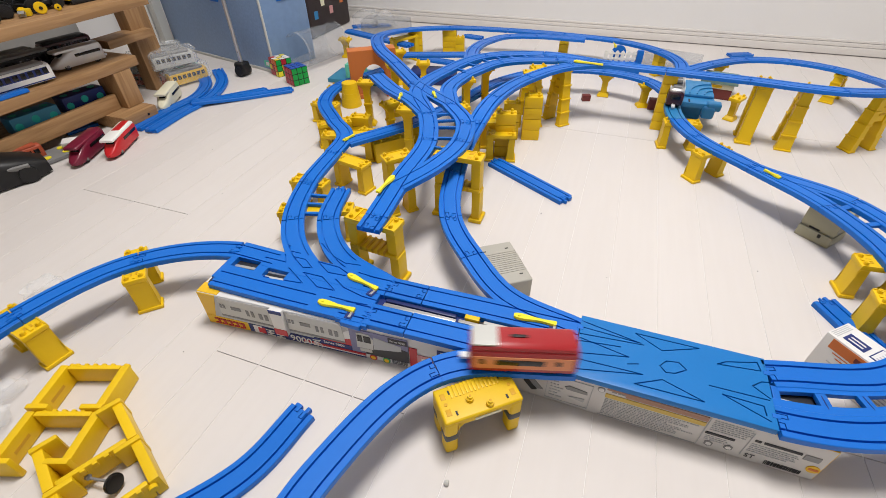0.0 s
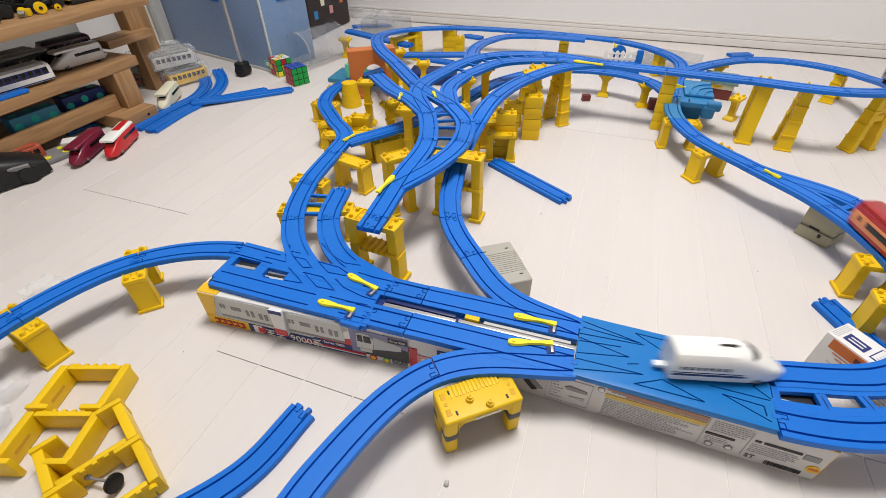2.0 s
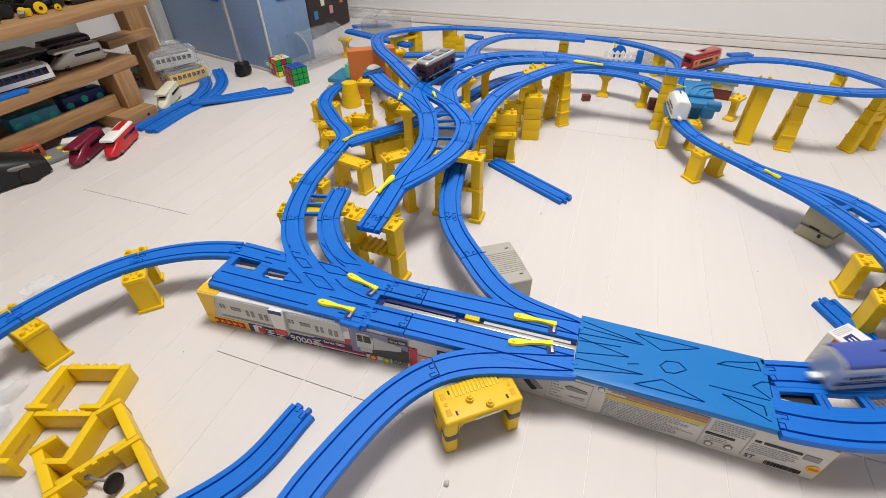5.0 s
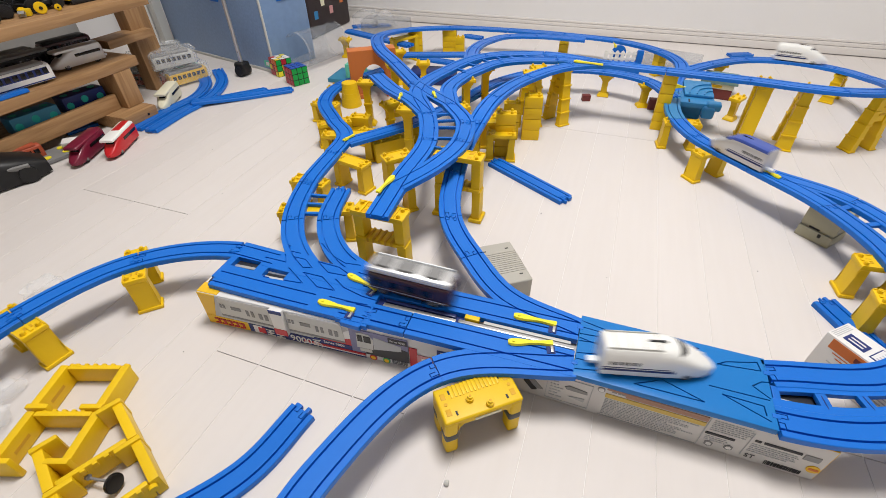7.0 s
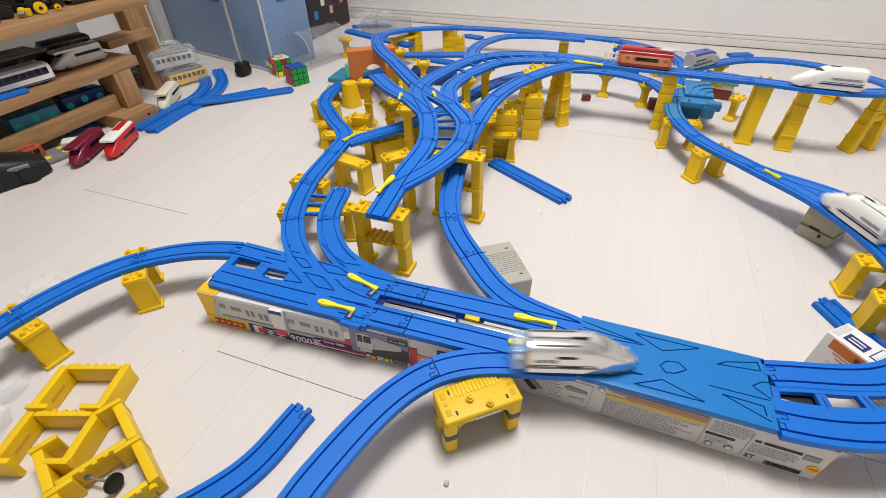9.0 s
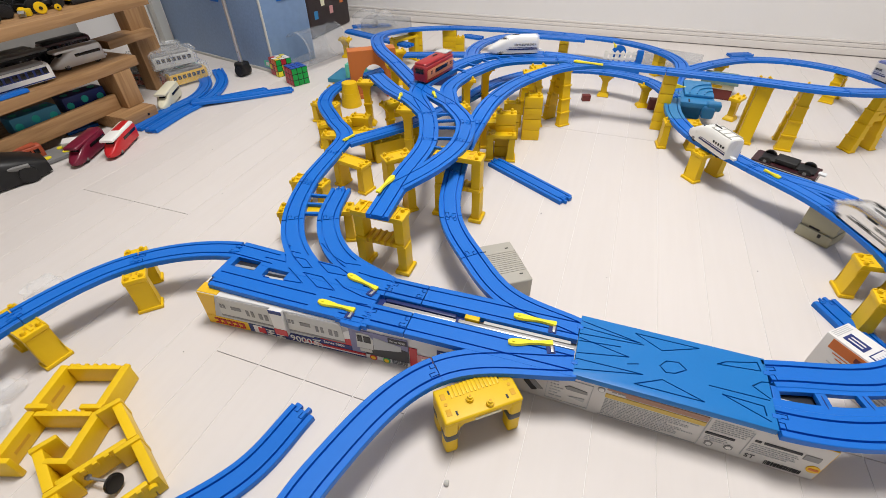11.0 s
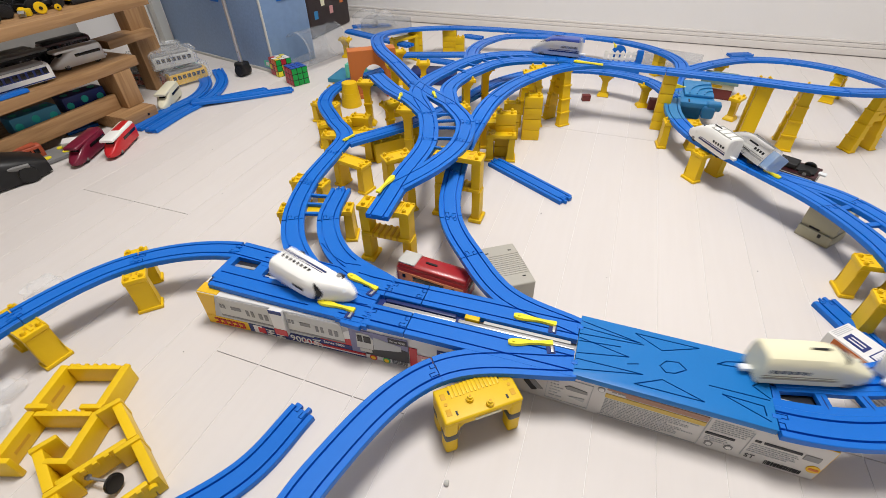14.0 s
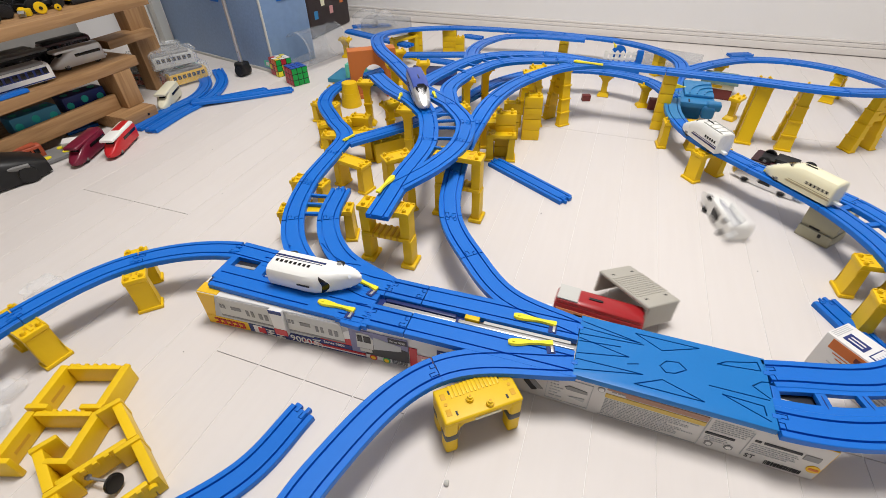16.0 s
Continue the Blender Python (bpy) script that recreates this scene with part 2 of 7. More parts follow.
# ---- the room ----
WALL_Y, LEFT_X, RIGHT_X, BACK_Y, TOP_Z = 2.13, -2.05, 2.3, -1.9, 2.4
solid("wall_north", box(LEFT_X - 0.1, RIGHT_X + 0.1, WALL_Y, WALL_Y + 0.1, -0.1, TOP_Z), PLASTER, "white papered wall behind the toy railway", "wall", kind="structure")
solid("wall_west", box(LEFT_X - 0.1, LEFT_X, BACK_Y, WALL_Y, -0.1, TOP_Z), PLASTER, "white papered wall behind the shelf", "wall", kind="structure")
solid("wall_east", box(RIGHT_X, RIGHT_X + 0.1, BACK_Y, WALL_Y, -0.1, TOP_Z), PLASTER, "white papered side wall", "wall", kind="structure")
solid("wall_south", box(LEFT_X - 0.1, RIGHT_X + 0.1, BACK_Y - 0.1, BACK_Y, -0.1, TOP_Z), PLASTER, "white papered wall behind the camera", "wall", kind="structure")
solid("ceiling", box(LEFT_X - 0.1, RIGHT_X + 0.1, BACK_Y - 0.1, WALL_Y + 0.1, TOP_Z, TOP_Z + 0.1), CEIL, "white plain ceiling", "ceiling", kind="structure")


def skirting():
    ob = thing("baseboard", "white painted skirting with stepped mouldings along the wall", "skirting", kind="structure")
    part("board", box(LEFT_X, RIGHT_X, WALL_Y - 0.012, WALL_Y, 0.003, 0.029, 0.002), TRIM, ob)
    part("moulding", box(LEFT_X, RIGHT_X, WALL_Y - 0.009, WALL_Y, 0.030, 0.043, 0.002), TRIM, ob)
    part("cap", box(LEFT_X, RIGHT_X, WALL_Y - 0.006, WALL_Y, 0.044, 0.052, 0.002), TRIM, ob)


skirting()


# ---- rails ----
W2 = 0.019
PROFILE = [(-W2, -0.0085), (-W2, -0.0008), (-W2 + 0.0008, 0), (-0.0120, 0), (-0.0116, -0.0040), (-0.0096, -0.0040), (-0.0092, 0),
           (0.0092, 0), (0.0096, -0.0040), (0.0116, -0.0040), (0.0120, 0), (W2 - 0.0008, 0), (W2, -0.0008), (W2, -0.0085)]


def sweep(pts, bm, lower=0.0, side=0.0, trim=0.0007):
    """The rail's section drawn along points."""
    pts = np.array(pts, float)
    tan = np.gradient(pts, axis=0)
    tan /= np.linalg.norm(tan, axis=1)[:, None]
    pts[0] += tan[0] * trim
    pts[-1] -= tan[-1] * trim
    own = bmesh.new()
    rings = []
    for p, t in zip(pts, tan):
        lat = np.array([t[1], -t[0], 0])
        lat /= np.linalg.norm(lat)
        rings.append([own.verts.new(tuple(p + lat * (u + side) + np.array([0, 0, v - lower]))) for u, v in PROFILE])
    n = len(PROFILE)
    for a, b in zip(rings, rings[1:]):
        for k in range(n):
            own.faces.new((a[k], a[(k + 1) % n], b[(k + 1) % n], b[k]))
    own.faces.new(rings[0][::-1])
    own.faces.new(rings[-1])
    return joined(own, bm)


def carve(plate, cutters):
    """Grooves cut into a plate."""
    a, b = new("tmp_a", mesh_of(plate, BLUE_WIDE, "tmp_a")), new("tmp_b", mesh_of(cutters, BLUE_WIDE, "tmp_b"))
    mod = a.modifiers.new("cut", "BOOLEAN")
    mod.operation, mod.object, mod.solver, mod.use_self = "DIFFERENCE", b, "EXACT", True
    bpy.context.view_layer.update()
    me = bpy.data.meshes.new_from_object(a.evaluated_get(bpy.context.evaluated_depsgraph_get()))
    for o in (a, b):
        bpy.data.objects.remove(o)
    bm = bmesh.new()
    bm.from_mesh(me)
    bpy.data.meshes.remove(me)
    return bm


def groove(pts, bm, z=0.0, w=0.0011, deep=0.003):
    for (x0, y0), (x1, y1) in zip(pts, pts[1:]):
        d = math.hypot(x1 - x0, y1 - y0)
        own = box(-0.0003, d + 0.0003, -w, w, z - deep, z + 0.002)
        joined(moved(own, pose(x0, y0, 0, 0, 0, math.degrees(math.atan2(y1 - y0, x1 - x0)))), bm)
    return bm


def pieces(nodes):
    """The points of each stretch between two joints of a line."""
    line, run, _ = smooth(nodes, 0.009)
    ends = [int(np.argmin(np.linalg.norm(line - np.array(p), axis=1))) for p in nodes]
    return [line[a:b + 1] for a, b in zip(ends, ends[1:])]


def tab(p, q, parent):
    """The tongue of the joint at p, seen as a small step in the rail's top."""
    d = Vector(q) - Vector(p)
    a = math.atan2(d.y, d.x)
    m = Matrix.Translation(p) @ Matrix.Rotation(a, 4, "Z")
    bm = box(-0.0045, 0.0050, 0.0005, 0.0062, -0.003, 0.0011, 0.0004)
    box(-0.0045, 0.0030, -0.0062, -0.0040, -0.003, 0.0011, 0.0004, bm)
    part("joint_tongue", bm, BLUE, parent, at=m)


def bent(pts):
    a, b = pts[1] - pts[0], pts[-1] - pts[-2]
    return abs(math.degrees(math.atan2(a[0] * b[1] - a[1] * b[0], a[0] * b[0] + a[1] * b[1])))


def rail(pts, tongue=True, words_="", step=True):
    """One rail of a line, a thing of its own."""
    kind = "curved" if bent(pts) > 12 else "straight"
    slope = " sloping" if abs(pts[0][2] - pts[-1][2]) > 0.006 else ""
    ob = thing("toy_rail", words_ or "%s%s blue plastic toy rail with two grooves" % (kind, slope), "toy rail", Matrix.Translation(tuple(pts[0])), group="blue rails")
    bed = sweep(np.array(pts) - pts[0], None)
    if tongue and -0.1 < pts[0][1] < 1.0:
        d, e = np.array(pts[1]) - pts[0], np.array(pts[-1]) - pts[0]
        f = e - (np.array(pts[-2]) - pts[0])
        cut = bmesh.new()
        for at, way in (((0, 0, 0), d), (tuple(e), -f)):
            own = bmesh.new()
            for g in ([(0.0065, -0.0105), (0.0065, -0.0030), (-0.002, -0.0030)], [(0.0, 0.0080), (0.0110, 0.0080), (0.0110, 0.0030), (0.0040, 0.0030)]):
                groove(g, own, 0.0, 0.00055, 0.003)
            moved(own, Matrix.Translation(at) @ Matrix.Rotation(math.atan2(way[1], way[0]), 4, "Z"))
            bmesh.ops.recalc_face_normals(own, faces=own.faces)
            joined(own, cut)
        bed = carve(bed, cut)
    part("rail_bed", bed, BLUE, ob)
    if tongue and step:
        tab((0, 0, 0), tuple(np.array(pts[1]) - pts[0]), ob)
    return ob


def lever(parent, x, y, z, deg, length=0.052, crank=True):
    """The yellow lever of a turnout: a round head that tapers to a blade and a small white pin."""
    m = pose(x, y, z, 0, 0, deg)
    f = length / 0.052
    out = [(0.0, 0.0050), (0.006, 0.0056), (0.013, 0.0050), (0.024, 0.0029), (0.036, 0.0026), (0.044, 0.0036), (0.050, 0.0042), (0.052, 0.0036)]
    out = [(u * f, v * min(1, f + 0.2)) for u, v in out]
    own = bmesh.new()
    loop = out + [(u, -v) for u, v in out[::-1]]
    loop = [(-0.004, 0.003)] + loop + [(-0.004, -0.003)]
    lo = [own.verts.new((u, v, 0.0006)) for u, v in loop]
    hi = [own.verts.new((u, v * 0.8, 0.0038)) for u, v in loop]
    own.faces.new(lo[::-1]), own.faces.new(hi)
    for i in range(len(loop)):
        j = (i + 1) % len(loop)
        own.faces.new((lo[i], lo[j], hi[j], hi[i]))
    ob = part("lever", own, LEMON, parent, "yellow turnout lever", m)
    part("lever_pivot", cyl(0.0020, 0.002, pose(0.003, 0, 0.0042), 12), LEMON, ob)
    if not crank:
        return ob
    part("crank", box(length - 0.004, length - 0.0005, -0.0135, -0.003, 0.0, 0.0022, 0.0005), STEEL, ob, "small bright crank")
    part("crank_slot", box(length - 0.009, length + 0.0015, -0.0150, -0.0025, -0.0004, 0.0003), NAVY, ob)
    return ob


def ribbon(pts, u0, u1, v0, v1, bm, trim=0.0):
    """A flat bar that follows points, between two offsets aside and two heights."""
    pts = np.array(pts, float)
    tan = np.gradient(pts, axis=0)
    tan /= np.linalg.norm(tan, axis=1)[:, None]
    pts[0] += tan[0] * trim
    pts[-1] -= tan[-1] * trim
    own = bmesh.new()
    rings = []
    for p, t in zip(pts, tan):
        lat = np.array([t[1], -t[0], 0])
        lat /= np.linalg.norm(lat)
        rings.append([own.verts.new(tuple(p + lat * u + np.array([0, 0, v]))) for u, v in ((u0, v0), (u0, v1), (u1, v1), (u1, v0))])
    for a, b in zip(rings, rings[1:]):
        for k in range(4):
            own.faces.new((a[k], a[(k + 1) % 4], b[(k + 1) % 4], b[k]))
    own.faces.new(rings[0][::-1])
    own.faces.new(rings[-1])
    bmesh.ops.recalc_face_normals(own, faces=own.faces)
    return joined(own, bm)


def turnout(strands, levers, label, filler=(), mat_=None, holes=(), islands=(), grooved=lambda i, x, y: True):
    """A rail where lines meet: strands in one plate, their grooves cut through each other."""
    o = np.array(strands[0][0])
    ob = thing("toy_turnout", label, "toy rail", Matrix.Translation(tuple(o)), group="blue turnouts")
    bm, cut = bmesh.new(), bmesh.new()
    for i, s in enumerate(strands):
        line = s if isinstance(s, np.ndarray) else smooth(s, 0.009)[0]
        line = line - o
        ribbon(line, -W2, W2, -0.0085 - 0.0002 * i, -0.0003 * i, bm, 0.0007)
        told = [grooved(i, p[0] + o[0], p[1] + o[1]) for p in line]
        runs = [list(g) for ok, g in itertools.groupby(range(len(line)), lambda k: told[k]) if ok]
        for run_ in runs:
            for u in (-0.0106, 0.0106):
                if len(run_) > 2:
                    ribbon(line[run_[0]:run_[-1] + 1], u - 0.0011, u + 0.0011, -0.0038, 0.0020 + 0.0002 * i, cut, -0.0003)
    for g in islands:
        groove([(x - o[0], y - o[1]) for x, y in g], cut, 0.0, 0.0010)
    for x0, x1, y0, y1, z, deg in filler:
        own = box(-(x1 - x0) / 2, (x1 - x0) / 2, -(y1 - y0) / 2, (y1 - y0) / 2, -0.0081, -0.0002)
        joined(moved(own, pose((x0 + x1) / 2 - o[0], (y0 + y1) / 2 - o[1], z - o[2], 0, 0, deg)), bm)
    for x0, x1, y0, y1 in holes:
        joined(moved(box(-(x1 - x0) / 2, (x1 - x0) / 2, -(y1 - y0) / 2, (y1 - y0) / 2, -0.02, 0.02), pose((x0 + x1) / 2 - o[0], (y0 + y1) / 2 - o[1], 0, 0, 0, 2)), cut)
    part("rail_bed", carve(bm, cut), mat_ or BLUE, ob)
    for x, y, z, deg in levers:
        lever(ob, x - o[0], y - o[1], z - o[2], deg, 0.052 if y < 0.75 else 0.030 if y < 1.2 else 0.070, y < 0.45)
    return ob


def rungs(ob, a, b, count, wide=0.006):
    """Ladder bars that tie two neighbouring rails."""
    o = ob.matrix_basis.translation
    for i in range(count):
        u = (i + 0.5) / count
        p = Vector(a[0]).lerp(Vector(a[1]), u) - o
        q = Vector(b[0]).lerp(Vector(b[1]), u) - o
        d = q - p
        m = Matrix.Translation((p + q) / 2) @ Matrix.Rotation(math.atan2(d.y, d.x), 4, "Z")
        part("tie_bar", box(-d.length / 2, d.length / 2, -wide / 2, wide / 2, -0.007, -0.0015, 0.0006), BLUE, ob, at=m)


def chain(stretches):
    """Several stretches as one run of points."""
    return np.concatenate([stretches[0]] + [q[1:] for q in stretches[1:]])


MAIN = pieces(NEAR)
SKIP = {2, 3, 4, 5, 10, 26, 29, 30, 32, 33}          # stretches that are turnouts
for i, pts in enumerate(MAIN):
    if i not in SKIP:
        made = rail(pts, step=i != 6)
        if i in (6, 7):
            part("side_flange", ribbon(np.array(pts) - pts[0], W2, W2 + 0.0052, -0.0080, -0.0010, None, 0.0007), BLUE, made)
        if i == 13:
            for o in made.children:
                o.data.materials[0] = SKYBLUE

rail(chain(MAIN[2:4]))

# front and rear track on the boxes
FRONT_L, FRONT_M = (-0.496, 0.347, 0.074), (-0.247, 0.355, 0.074)
REAR_L, REAR_M = (-0.506, 0.409, 0.074), (-0.241, 0.412, 0.074)
ROUND = (0.0266, 0.4215, 0.074)
DESC = [(-0.016, 1.270, 0.153), (-0.105, 1.228, 0.153), (-0.190, 1.111, 0.153), (-0.235, 0.964, 0.153), (-0.241, 0.833, 0.146), (-0.246, 0.770, 0.125),
        (-0.240, 0.700, 0.105), (-0.210, 0.592, 0.083), (-0.148, 0.515, 0.076), (-0.080, 0.452, 0.074), (0.0266, 0.4215, 0.074)]
SLEFT = [(-0.535, 0.750, 0.074), (-0.516, 0.623, 0.074), (-0.471, 0.507, 0.074), (-0.435, 0.458, 0.074), (-0.365, 0.403, 0.074), FRONT_M]
SRIGHT = [(-0.443, 0.624, 0.074), (-0.413, 0.527, 0.074), (-0.350, 0.455, 0.074), REAR_M]

DECK = [(-0.504, -0.246, 0.350, 0.412, 0.0735, 2.6), (-0.285, -0.238, 0.333, 0.365, 0.0733, 0), (-0.275, -0.246, 0.329, 0.345, 0.0733, 0)]
PANES = [(-0.4925, -0.4505, 0.3745, 0.3945), (-0.4330, -0.3965, 0.3710, 0.3885)]
# grooves of the double turnout: closed islands where the tracks cross
ISLANDS = [[(-0.4118, 0.4226), (-0.3903, 0.4229), (-0.3694, 0.4094), (-0.3839, 0.4057), (-0.4118, 0.4226)],
           [(-0.3758, 0.3964), (-0.3439, 0.3971), (-0.3116, 0.3782), (-0.3407, 0.3766), (-0.3758, 0.3964)],
           [(-0.3682, 0.4249), (-0.3309, 0.4241), (-0.3032, 0.4126)], [(-0.3682, 0.4249), (-0.3412, 0.4085), (-0.3117, 0.4109)],
           [(-0.4028, 0.3977), (-0.3641, 0.3759), (-0.4284, 0.3688)], [(-0.4269, 0.4231), (-0.4139, 0.4077), (-0.4522, 0.4071)],
           [(-0.3223, 0.3994), (-0.3036, 0.3884), (-0.2694, 0.3811), (-0.2320, 0.3803)], [(-0.3120, 0.3650), (-0.2791, 0.3660), (-0.2538, 0.3681)],
           [(-0.3881, 0.4666), (-0.3592, 0.4466), (-0.3280, 0.4361), (-0.3025, 0.4395)], [(-0.2978, 0.4236), (-0.2725, 0.4220), (-0.2451, 0.4226)], [(-0.4335, 0.4447), (-0.4242, 0.4329), (-0.4056, 0.4334)]]


def deck_groove(i, x, y):
    """Where a strand of the double turnout keeps its own two grooves."""
    return (x < -0.330 or x > -0.285) if i == 0 else (x < -0.430 or x > -0.285) if i == 1 else y > (0.420 if x < -0.375 else 0.436)


big = turnout([[FRONT_L, (-0.37, 0.350, 0.074), FRONT_M], [REAR_L, (-0.37, 0.408, 0.074), REAR_M], chain(pieces(SLEFT)[2:]), chain(pieces(SRIGHT)[1:])],
              [(-0.3036, 0.4110, 0.0745, -13.8), (-0.3160, 0.3505, 0.0745, 1.2)], "blue double turnout with crossing tracks on the toy box", DECK, holes=PANES, islands=ISLANDS, grooved=deck_groove)
for a, b in ((FRONT_M, (-0.187, 0.3575, 0.074)), (REAR_M, (-0.185, 0.4135, 0.074))):
    rail(np.array([np.array(a) + (np.array(b) - np.array(a)) * k / 6 for k in range(7)]))
turnout([[(-0.187, 0.3575, 0.074), (-0.08, 0.362, 0.074), (0.027, 0.365, 0.074)], MAIN[4]],
        [(-0.0514, 0.3699, 0.0745, 17)], "blue turnout rail with a yellow lever")
turnout([[(-0.185, 0.4135, 0.074), (-0.08, 0.418, 0.074), ROUND], chain(pieces(DESC)[-2:])], [(-0.0546, 0.4150, 0.0745, 2.9)], "blue turnout rail with a yellow lever")

for pts in pieces([NEAR[25]] + DESC)[2:-2]:
    rail(pts)
for pts in pieces(SLEFT)[:2]:
    rail(pts)
sr = rail(pieces(SRIGHT)[0])
rungs(sr, [(-0.443, 0.610, 0.074), (-0.415, 0.535, 0.074)], [(-0.510, 0.600, 0.074), (-0.470, 0.515, 0.074)], 3, 0.006)
for pts in pieces([(-0.400, 0.409, 0.074), (-0.506, 0.409, 0.074), (-0.640, 0.337, 0.074), (-0.703, 0.190, 0.074), (-0.703, 0.05, 0.074)])[1:]:
    rail(pts)


def crossing_plate():
    """The wide plate on which the two tracks change sides."""
    ob = thing("toy_crossing_rail", "wide flat blue toy crossing plate with diagonal grooves", "toy rail", pose(0.1345, 0.3985, 0.074, 0, 0, 0.3), group="blue rails")
    bm = box(-0.1072, 0.1072, -0.049, 0.049, -0.0085, 0, 0.0008)
    cut = bmesh.new()
    for g in ([(-0.0395, 0.0397), (0.0353, 0.0400), (-0.0078, 0.0215), (-0.0395, 0.0397)], [(-0.0385, -0.0389), (-0.0080, -0.0224), (0.0359, -0.0379), (-0.0385, -0.0389)],
              [(-0.0104, -0.0030), (-0.0030, 0.0070), (0.0110, 0.0095), (0.0190, 0.0010), (0.0060, -0.0085), (-0.0040, -0.0105), (-0.0104, -0.0030)],
              [(0.0540, 0.0222), (0.0638, 0.0291), (0.0985, 0.0400), (0.1010, 0.0280), (0.0540, 0.0222)], [(0.1075, 0.0138), (0.0991, 0.0117), (0.0887, 0.0024), (0.1050, -0.0095)],
              [(0.1010, -0.0400), (0.0551, -0.0205), (0.0965, -0.0221), (0.0975, -0.0340)], [(0.0420, -0.0130), (0.1040, -0.0120)],
              [(-0.1060, 0.0390), (-0.0323, 0.0249), (-0.1060, 0.0285)], [(-0.1060, 0.0165), (-0.0289, 0.0233)], [(-0.1060, 0.0099), (-0.0458, -0.0018), (-0.1060, -0.0153)],
              [(-0.1060, -0.0244), (-0.0291, -0.0225), (-0.1060, -0.0403)], [(-0.0473, -0.0129), (-0.0346, -0.0085)], [(-0.1060, 0.0045), (-0.0560, 0.0110)]):
        groove(g, cut, 0.0, 0.0008)
    part("plate", carve(bm, cut), BLUE_WIDE, ob)
    for x in (-0.1072, 0.1072):
        for y in (0.024, -0.034):
            part("joint_tongue", box(x - 0.004, x + 0.004, y, y + 0.006, -0.003, 0.0007, 0.0006), BLUE, ob)


crossing_plate()

# outer track of the double curve
OUTER = [(0.242, 0.364, 0.074), (0.437, 0.445, 0.074), (0.518, 0.640, 0.074), (0.518, 0.700, 0.074), (0.445, 0.880, 0.074), (0.300, 0.962, 0.074)]
START = [(0.214, 0.364, 0.074)]
outer = [rail(p, step=k > 0) for k, p in enumerate(pieces(START + OUTER + [NEAR[12]])[1:-2])]
for k in (0, 1):
    pts = pieces(START + OUTER + [NEAR[12]])[k + 1]
    part("side_flange", ribbon(np.array(pts) - pts[0], -W2 - 0.0100, -W2, -0.0080, -0.0010, None, 0.0007), BLUE, outer[k])
for k in range(8):
    a = radians(-88.8 if k == 0 else -77.2 + 11.2 * (k - 1))
    c, s = math.cos(a), math.sin(a)
    own = outer[0] if k < 4 else outer[1]
    o = own.matrix_basis.translation
    half = 0.004 if k == 0 else 0.0058
    bar = part("tie_bar", box(-0.0112, 0.0112, -half, half, -0.0075, -0.0012, 0.0006), BLUE, own, at=pose(0.242 + 0.2415 * c - o.x, 0.641 + 0.2415 * s - o.y, 0, 0, 0, math.degrees(a)))
    if k:
        part("bar_slot", box(-0.0085, 0.0085, -0.0006, 0.0006, -0.0016, -0.0009), NAVY, bar)
o = outer[3].matrix_basis.translation
for k in range(4):
    a = radians(4 + k * 12)
    part("tie_bar", moved(box(-0.012, 0.012, -0.005, 0.005, -0.007, -0.0015, 0.0006), pose(0.242 + 0.246 * math.cos(a) - o.x, 0.70 + 0.246 * math.sin(a) - o.y, 0, 0, 0, math.degrees(a))), BLUE, outer[3])
turnout([MAIN[10], pieces(OUTER + [NEAR[12]])[-2]], [(0.335, 0.926, 0.0745, 132)], "blue turnout rail with a yellow lever")

# the raised double track, its crossing and the far loop
DBL = [(-0.016, 1.270, 0.153), (-0.150, 1.262, 0.153), (-0.285, 1.200, 0.153), (-0.342, 1.085, 0.153)]
FAR = [(-0.436, 0.985, 0.153), (-0.547, 1.111, 0.153), (-0.668, 1.253, 0.148), (-0.738, 1.400, 0.135), (-0.725, 1.590, 0.110), (-0.615, 1.730, 0.092),
       (-0.403, 1.783, 0.086), (-0.197, 1.796, 0.082), (-0.001, 1.774, 0.080), (0.127, 1.698, 0.078), (0.183, 1.595, 0.078), (0.185, 1.500, 0.076)]
turnout([MAIN[26], pieces([NEAR[25]] + DBL)[1], pieces([NEAR[25]] + DESC)[1]], [(-0.101, 1.250, 0.1535, -7)], "raised blue turnout with a yellow lever")
double = [rail(pts) for pts in pieces([NEAR[25]] + DBL)[2:4]]
rungs(double[0], [NEAR[27], NEAR[28]], [DBL[1], DBL[2]], 4, 0.006)
rungs(double[1], [NEAR[28], NEAR[29]], [DBL[2], DBL[3]], 3, 0.006)
turnout([np.concatenate([MAIN[29], MAIN[30][1:]]), [DBL[3], (-0.352, 0.985, 0.153), (-0.318, 0.895, 0.153)],
         [FAR[0], (-0.385, 0.945, 0.153), (-0.318, 0.895, 0.153)], [(-0.557, 1.015, 0.153), (-0.475, 0.938, 0.153), (-0.400, 0.885, 0.1527), NEAR[31]]],
        [(-0.437, 0.903, 0.1535, -75), (-0.372, 0.935, 0.1535, -60)], "raised blue diamond crossing with yellow levers")
for pts in pieces(FAR)[1:]:
    rail(pts)
rail(pieces(FAR)[0])
SIDE = [(-0.318, 0.895, 0.153), (-0.260, 0.820, 0.149), (-0.245, 0.745, 0.145), (-0.264, 0.660, 0.139), (-0.303, 0.585, 0.132)]
side = [rail(pts) for pts in pieces(SIDE)[:2]]
rungs(side[0], [NEAR[31], (-0.322, 0.775, 0.144)], [(-0.305, 0.875, 0.151), (-0.262, 0.790, 0.147)], 3, 0.005)
rungs(side[1], [(-0.316, 0.760, 0.144), (-0.306, 0.700, 0.140)], [(-0.262, 0.780, 0.147), (-0.262, 0.700, 0.142)], 2, 0.005)
